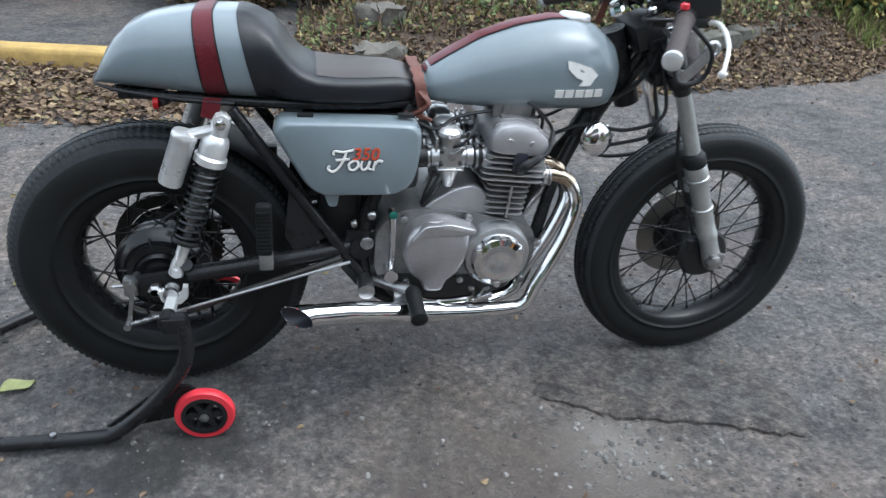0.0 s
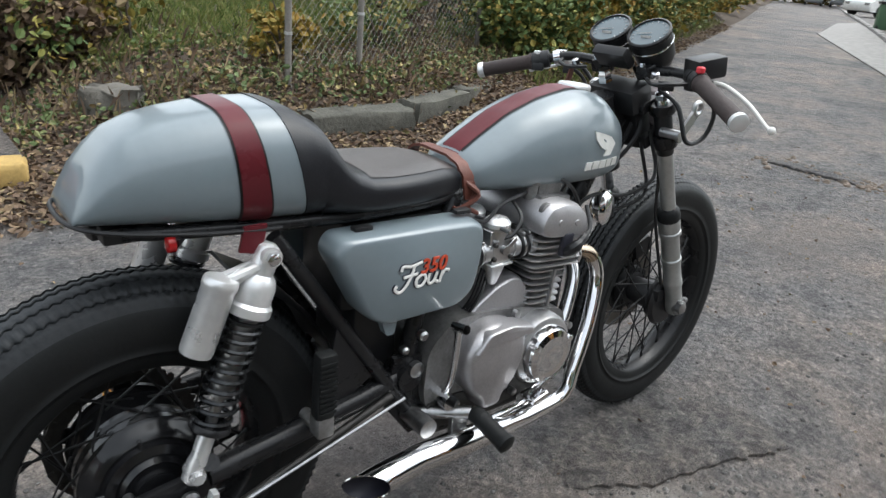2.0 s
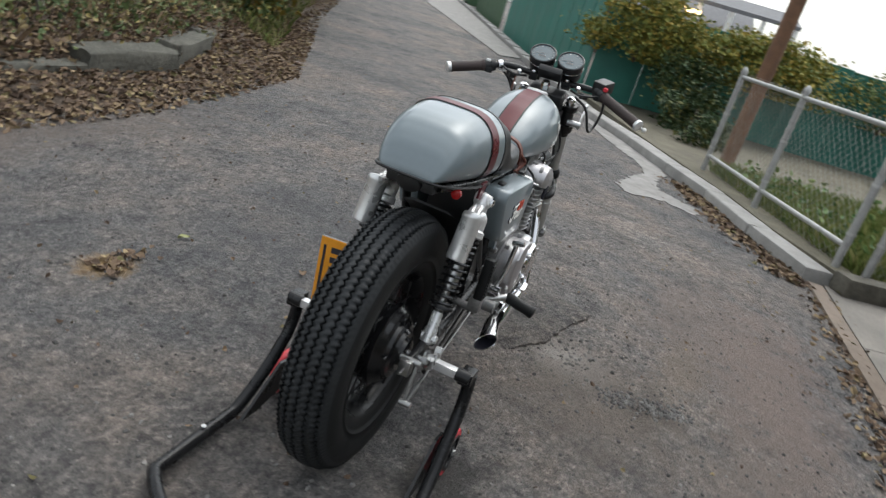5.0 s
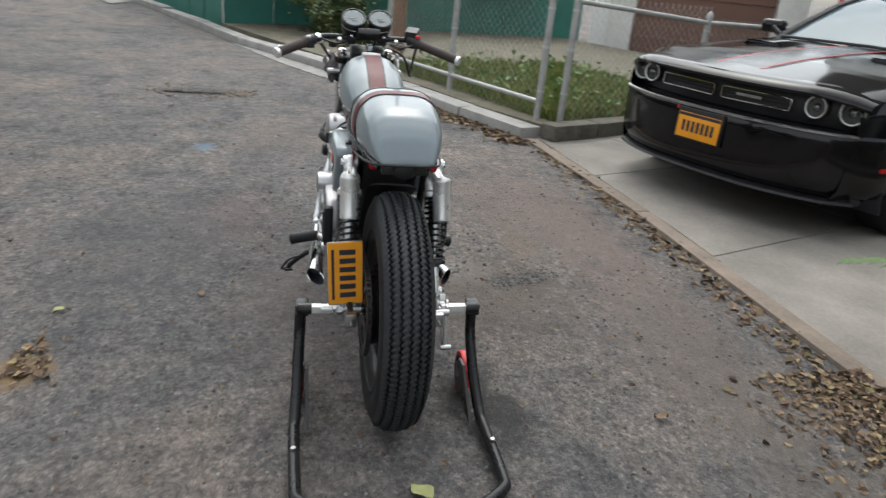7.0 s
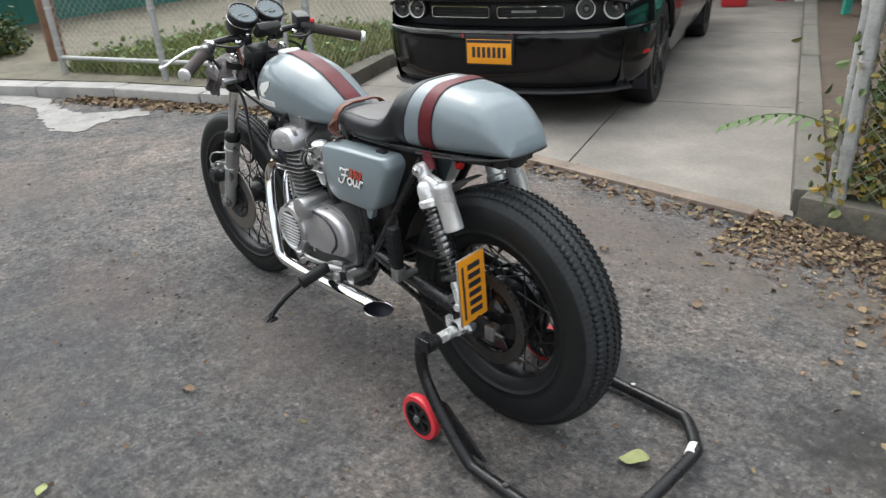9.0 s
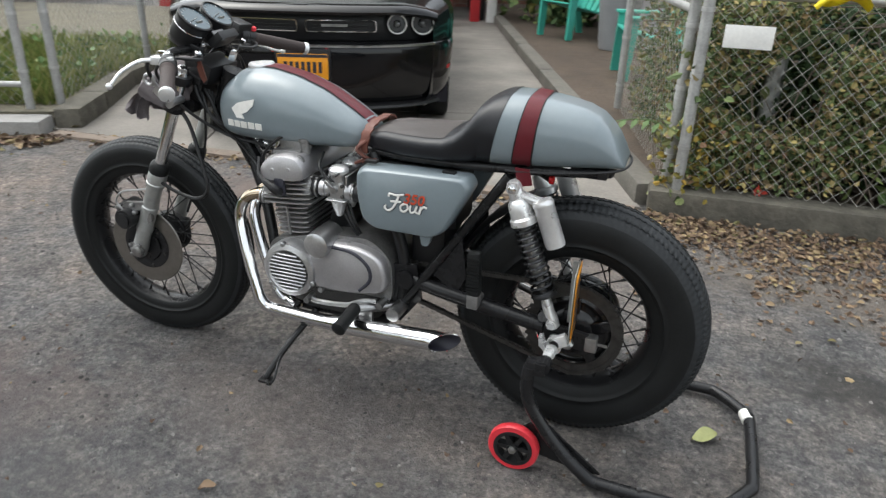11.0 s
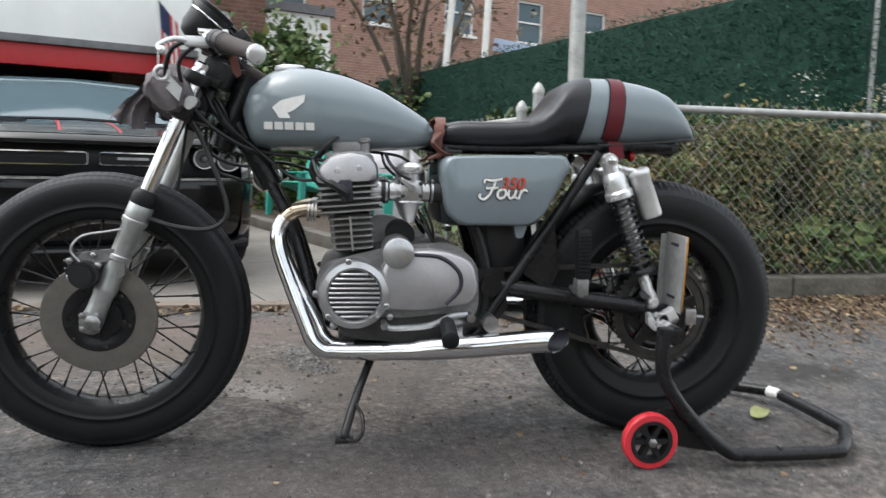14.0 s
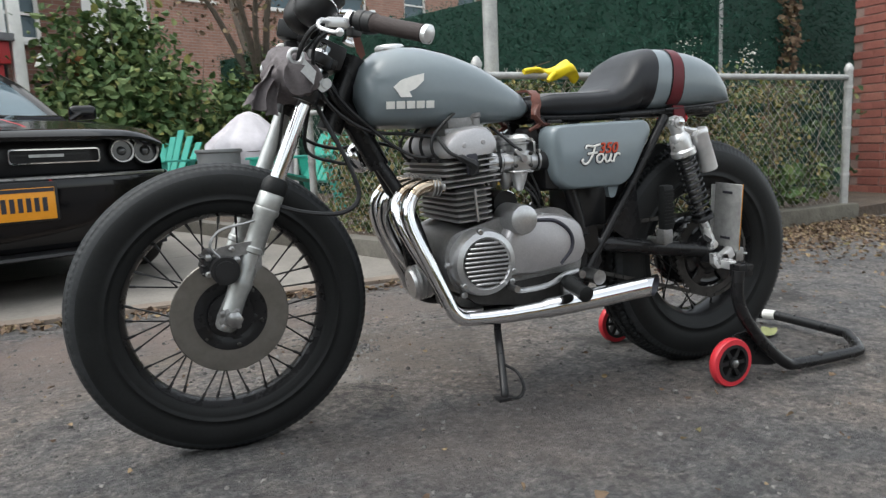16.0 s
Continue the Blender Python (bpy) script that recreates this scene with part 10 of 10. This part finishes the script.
def flag_pt(u, v):
    """u across the cloth from the pole, v down its length; it hangs in soft folds."""
    return V(-0.02 - 0.24 * u - 0.05 * v, 0.035 * math.sin(u * 9 + v * 2.5) * (0.3 + v), 1.75 - 0.3 * u - 0.85 * v)


M_FLAGBLUE = plain("flag_blue", (0.02, 0.03, 0.08), 0.85)
for k in range(7):
    for name, v0, v1, mt in (("flag_corner", 0.0, 0.45, M_FLAGBLUE), ("flag_stripe", 0.45, 1.0, M_REDPAINT if k % 2 == 0 else M_WHITE)) if k < 4 else (("flag_stripe", 0.0, 1.0, M_REDPAINT if k % 2 == 0 else M_WHITE),):
        bm = bmesh.new()
        ring_loft(bm, [[flag_pt(k / 7, v0 + (v1 - v0) * j / 8) + V(0, d, 0) for j in range(9)] + [flag_pt((k + 1) / 7, v0 + (v1 - v0) * j / 8) + V(0, d, 0) for j in range(8, -1, -1)] for d in (0.0, 0.004)])
        part(name, bm, mt, flag)

house("brick_house", dp(-0.25, 10.2), RZD + 180, 2.6, 6, 6.5, M_BRICK, "red brick house with a dark window", [(0.28, 3.05, 0.75, 0.85)])
house("brick_house", dp(-12.0, 15.5), RZD + 180, 24, 8, 8.5, M_BRICKP, "pale brick row house behind the hedge", [(-11 + 2.6 * k, 5.4, 1.0, 1.3) for k in range(9)])
house("white_house", dp(-1.4, 13.2), RZD + 180, 5.0, 4, 4.3, M_OFFWHITE, "white rendered house wall behind the trees", [(0.8, 2.4, 0.8, 1.0)])
bm = bmesh.new()
add_box(bm, (-2.9, -10.6, 2.85), (1.0, 0.05, 0.22), Matrix.Rotation(radians(-8), 3, 'Y'), 0.01)
solo("banner", bm, plain("pale_blue_vinyl", (0.35, 0.42, 0.55), 0.5), "pale blue and white banner above the hedge", "banner")
# lamp shade and orange lantern on the brick wall
bm = bmesh.new()
add_lathe(bm, [(0.16, 0), (0.09, 0.18), (0.085, 0.18), (0.15, 0.005)], (2.0, -9.7, 2.0), (0, 0, 1), 16)
solo("wall_lamp", bm, M_OFFWHITE, "white conical lamp on the brick wall", "lamp")
bm = bmesh.new()
add_ball(bm, (1.55, -9.5, 2.0), 0.17, 16, (1, 1, 1.15))
solo("lantern", bm, plain("orange_paper", (0.5, 0.17, 0.06), 0.7), "orange paper lantern by the brick wall", "lantern")

# the far side of the yard: garage with brown door between white piers
bg = house("brown_garage", (10.6, -7.2, 0.05), -127, 3.8, 6, 3.4, M_OFFWHITE, "pale garage building with a brown door", [])
bm = bmesh.new()
add_box(bm, (0.2, -0.06, 1.2), (2.5, 0.1, 2.4), None, 0.01)
part("garage_door", bm, M_BROWNDOOR, bg)
for k in range(6):
    bm = bmesh.new()
    add_box(bm, (0.2, -0.12, 0.3 + 0.4 * k), (2.5, 0.02, 0.03))
    part("door_rail", bm, M_BROWNDOOR, bg)
for x in (-1.3, 1.75):
    bm = bmesh.new()
    add_box(bm, (x, -0.12, 1.6), (0.5, 0.2, 3.2), None, 0.01)
    part("pier", bm, M_WHITE, bg)

# green board fence along the lane, and its return
def board_fence(name, a, b, h, label, board=0.3, mat=M_GREENFENCE):
    a, b = Vector(a), Vector(b)
    f = thing(name, (a.x, a.y, rise(a.x, a.y)), label, "fence")
    L = (b - a).length
    t = (b - a) / L
    n = int(L / board)
    r = random.Random(int(L * 10))
    for k in range(n):
        bm = bmesh.new()
        add_box(bm, (0, 0, h / 2), (board - 0.012, 0.03, h + r.uniform(-0.03, 0.03)), None, 0.004, 1)
        p = t * (board * (k + 0.5))
        q = a + p
        bmesh.ops.transform(bm, matrix=Matrix.Translation(p + V(0, 0, rise(q.x, q.y) - rise(a.x, a.y))) @ Matrix.Rotation(math.atan2(t.y, t.x) + r.uniform(-0.02, 0.02), 4, 'Z'), verts=bm.verts)
        part("board", bm, mat, f)
    return f


board_fence("green_fence", (9.9, 1.42, 0), (20.3, 6.15, 0), 1.72, "teal-green painted panel fence along the lane", 0.82)
board_fence("green_fence", (20.45, 6.25, 0), (27.6, 9.6, 0), 1.27, "low green board fence along the lane", 0.2, M_GDOOR)
board_fence("green_fence", (9.95, 1.4, 0), (12.4, -6.2, 0), 1.62, "teal-green fence behind the creepers", 0.82)
bush("fence_bush", (9.8, 0.75, 0.8), (0.6, 0.95, 0.55), 9000, 0.065, M_L_CREEP, "yellow-green creeper hanging over the fence", 120, 6)
bush("fence_bush", (10.3, -1.0, 0.85), (0.55, 1.2, 0.42), 6500, 0.065, M_L_CREEP, "creeper hanging over the fence", 121, 6)
bush("fence_bush", (11.2, -3.2, 0.8), (0.55, 1.3, 0.42), 3600, 0.055, M_L_BUSH, "creeper hanging over the fence", 122, 6)
bush("yard_bush", (9.2, -0.2, 0.1), (0.6, 0.6, 0.5), 3200, 0.055, M_L_DARK, "dark shrub at the foot of the fence", 123, 6)
bush("yard_bush", (8.2, -0.45, 0.05), (0.8, 0.5, 0.3), 2600, 0.055, M_L_DARK, "dark weeds at the foot of the fence", 124, 5)
bm = bmesh.new()
add_tube(bm, [(6.7, -1.0, -0.2), (6.75, -1.05, 7.5)], 0.085, 14)
solo("wooden_pole", bm, M_WOODPOLE, "brown weathered wooden utility pole", "pole")
bm = bmesh.new()
add_tube(bm, [(32, 8.4, 0.2), (32.2, 8.45, 10)], 0.14, 10)
add_box(bm, (32.2, 8.45, 9.3), (0.12, 2.0, 0.12))
solo("wooden_pole", bm, M_WOODPOLE, "distant utility pole with crossarm", "pole")

# porch house behind the fence
ph = house("porch_house", (24.5, 2.6, -0.1), -83, 7.0, 6, 2.1, M_BROWNDOOR, "low brown house with a grey roof and white porch posts", [(-2, 1.4, 1.2, 1.1), (1.5, 1.4, 1.2, 1.1)], 1.25)
bm = bmesh.new()
ring_loft(bm, [[V(0.5, -2.2, 2.75), V(4.7, -2.2, 2.75), V(4.7, 0, 3.2), V(0.5, 0, 3.2)], [V(0.5, -2.2, 2.87), V(4.7, -2.2, 2.87), V(4.7, 0, 3.32), V(0.5, 0, 3.32)]])
part("awning", bm, M_ROOF, ph)
for k in range(5):
    bm = bmesh.new()
    add_box(bm, (0.6 + 1.0 * k, -2.1, 1.4), (0.14, 0.14, 2.8))
    part("porch_post", bm, M_WHITE, ph)

# far end of the lane: garage with green door, brick house, parked vehicles
fg = house("far_garage", (63.9, 23.9, 0.75), -68, 4.2, 6, 2.7, M_OFFWHITE, "pale garage with a green door and grey gable roof", [], 0.0)
bm = bmesh.new()
ring_loft(bm, [[V(-2.4, y, 2.7), V(2.4, y, 2.7), V(0, y, 4.1)] for y in (-0.3, 6.3)])
part("gable_roof", bm, M_ROOF, fg)
bm = bmesh.new()
add_box(bm, (0, -0.05, 1.15), (3.2, 0.1, 2.3), None, 0.01)
door = part("garage_door", bm, M_GDOOR, fg)
for k in range(4):
    bm = bmesh.new()
    add_box(bm, (0, -0.11, 0.4 + 0.5 * k), (3.2, 0.02, 0.03))
    part("door_rail", bm, M_GDOOR, door)
house("brick_house", (43, 29, 0.6), 25, 8, 8, 6, M_BRICK, "red brick house with white windows beyond the bushes", [(-2, 3.6, 1.1, 1.4), (1, 3.6, 1.1, 1.4)], 1.5)
house("white_house", (70, 22.5, 0.7), -68, 4, 6, 2.6, M_OFFWHITE, "pale shed with a low grey roof", [], 0.9)
# lit street lamp far down the lane, and the porch lamp
for (x, y, z, hgt) in ((89, 41.5, 0.7, 2.1), (91, 39.5, 0.7, 2.2)):
    sl = thing("street_lamp", (x, y, z), "lit warm lamp on a slim post by the lane", "lamp")
    bm = bmesh.new()
    add_tube(bm, [(0, 0, 0), (0, 0, hgt)], 0.06, 8)
    part("lamp_post", bm, M_WOODPOLE, sl)
    bm = bmesh.new()
    add_ball(bm, (0, 0, hgt + 0.15), 0.22, 10)
    part("bulb", bm, M_GLOW, sl)
pl = thing("porch_lamp", (22.2, 0.9, 2.35), "lit warm lamp on the porch", "lamp")
bm = bmesh.new()
add_box(bm, (0, 0, 0.0), (0.12, 0.5, 0.12), None, 0.03)
part("bulb", bm, M_GLOW, pl)
bm = bmesh.new()
add_tube(bm, [(0, 0, -2.45), (0, 0, -0.06)], 0.05, 8)
part("lamp_post", bm, M_WHITE, pl)


def simple_car(name, loc, rz, paint, label, suv=False):
    c = thing(name, loc, label, "car", rz=rz)
    h1, h2 = (0.95, 1.7) if suv else (0.85, 1.42)
    bm = bmesh.new()
    side = round_poly([(-2.2, 0.28), (2.2, 0.28), (2.25, 0.6), (2.1, h1 - 0.08), (1.0, h1), (-2.05, h1), (-2.25, 0.7)], 0.12, 3)
    rings = []
    for y, k in ((-0.88, 0.97), (-0.84, 1.0), (0.84, 1.0), (0.88, 0.97)):
        rings.append([V(x * k, y, z) for x, z in side])
    ring_loft(bm, rings)
    bd = part("body", bm, paint, c)
    bm = bmesh.new()
    x0 = -2.0 if suv else -1.5
    cab = round_poly([(x0, h1 - 0.02), (1.05, h1 - 0.02), (0.3, h2 - 0.03), (x0 + 0.5, h2 - 0.03)], 0.12, 3)
    ring_loft(bm, [[V(x, y * (0.8 if z > h1 + 0.2 else 1), z) for x, z in cab] for y in (-0.8, 0.8)])
    part("cabin_glass", bm, M_GLASSDARK, c)
    bm = bmesh.new()
    add_box(bm, ((x0 + 0.8) / 2, 0, h2), (abs(x0) + 0.6 - 0.2, 1.25, 0.06), None, 0.025)
    part("roof", bm, paint, c)
    for sx in (-1.35, 1.35):
        for s in (-1, 1):
            bm = bmesh.new()
            add_lathe(bm, [(0.2, -0.1), (0.33, -0.1), (0.34, 0.08), (0.2, 0.1)], (sx, s * 0.82, 0.34), (0, s, 0), 24)
            w = part("wheel", bm, M_RUBBER, c)
            bm = bmesh.new()
            add_lathe(bm, [(0.2, 0.0), (0.2, 0.102), (0.05, 0.106)], (sx, s * 0.82, 0.34), (0, s, 0), 18)
            part("rim", bm, M_STEEL, w)
    for s in (-1, 1):
        bm = bmesh.new()
        add_box(bm, (2.2, s * 0.62, 0.68), (0.08, 0.3, 0.14), None, 0.02)
        part("headlight", bm, M_LAMPGLASS, c)
        bm = bmesh.new()
        add_box(bm, (-2.22, s * 0.65, 0.74), (0.08, 0.26, 0.16), None, 0.02)
        part("tail_light", bm, M_REDLENS, c)
    return c


simple_car("parked_car", (45.1, 16.9, rise(45.1, 16.9)), 166, M_WHITECAR, "white off-road car parked before the far garage", True)
simple_car("parked_car", (84.4, 39.6, rise(84.4, 39.6)), 206, M_GREYCAR, "silver car parked far along the lane")
simple_car("parked_car", (85.4, 37.2, rise(85.4, 37.2)), 206, M_GREYCAR, "grey car parked far along the lane")
pc = simple_car("parked_car", (-4.0, 6.2, 0.1), 140, M_REDCAR, "dark red car parked behind the yellow kerb")
bm = bmesh.new()
add_box(bm, (-2.28, 0.0, 0.42), (0.02, 0.31, 0.155), None, 0.003)
part("number_plate", bm, M_ORANGE, pc, "orange number plate")
# green bin at the end of the board fence
gb = thing("wheeled_bin", (29.0, 10.4, rise(29.0, 10.4)), "dark green wheeled bin beside the board fence", "bin", rz=30)
bm = bmesh.new()
add_box(bm, (0, 0, 0.5), (0.6, 0.6, 0.9), None, 0.05)
part("bin_body", bm, M_GDOOR, gb)
bm = bmesh.new()
add_box(bm, (0, 0, 1.0), (0.68, 0.68, 0.1), None, 0.03)
part("bin_lid", bm, M_BLACKPL, gb)
for s in (-1, 1):
    bm = bmesh.new()
    add_cyl(bm, (-0.25, s * 0.24, 0.1), (-0.25, s * 0.3, 0.1), 0.1)
    part("bin_wheel", bm, M_RUBBER, gb)
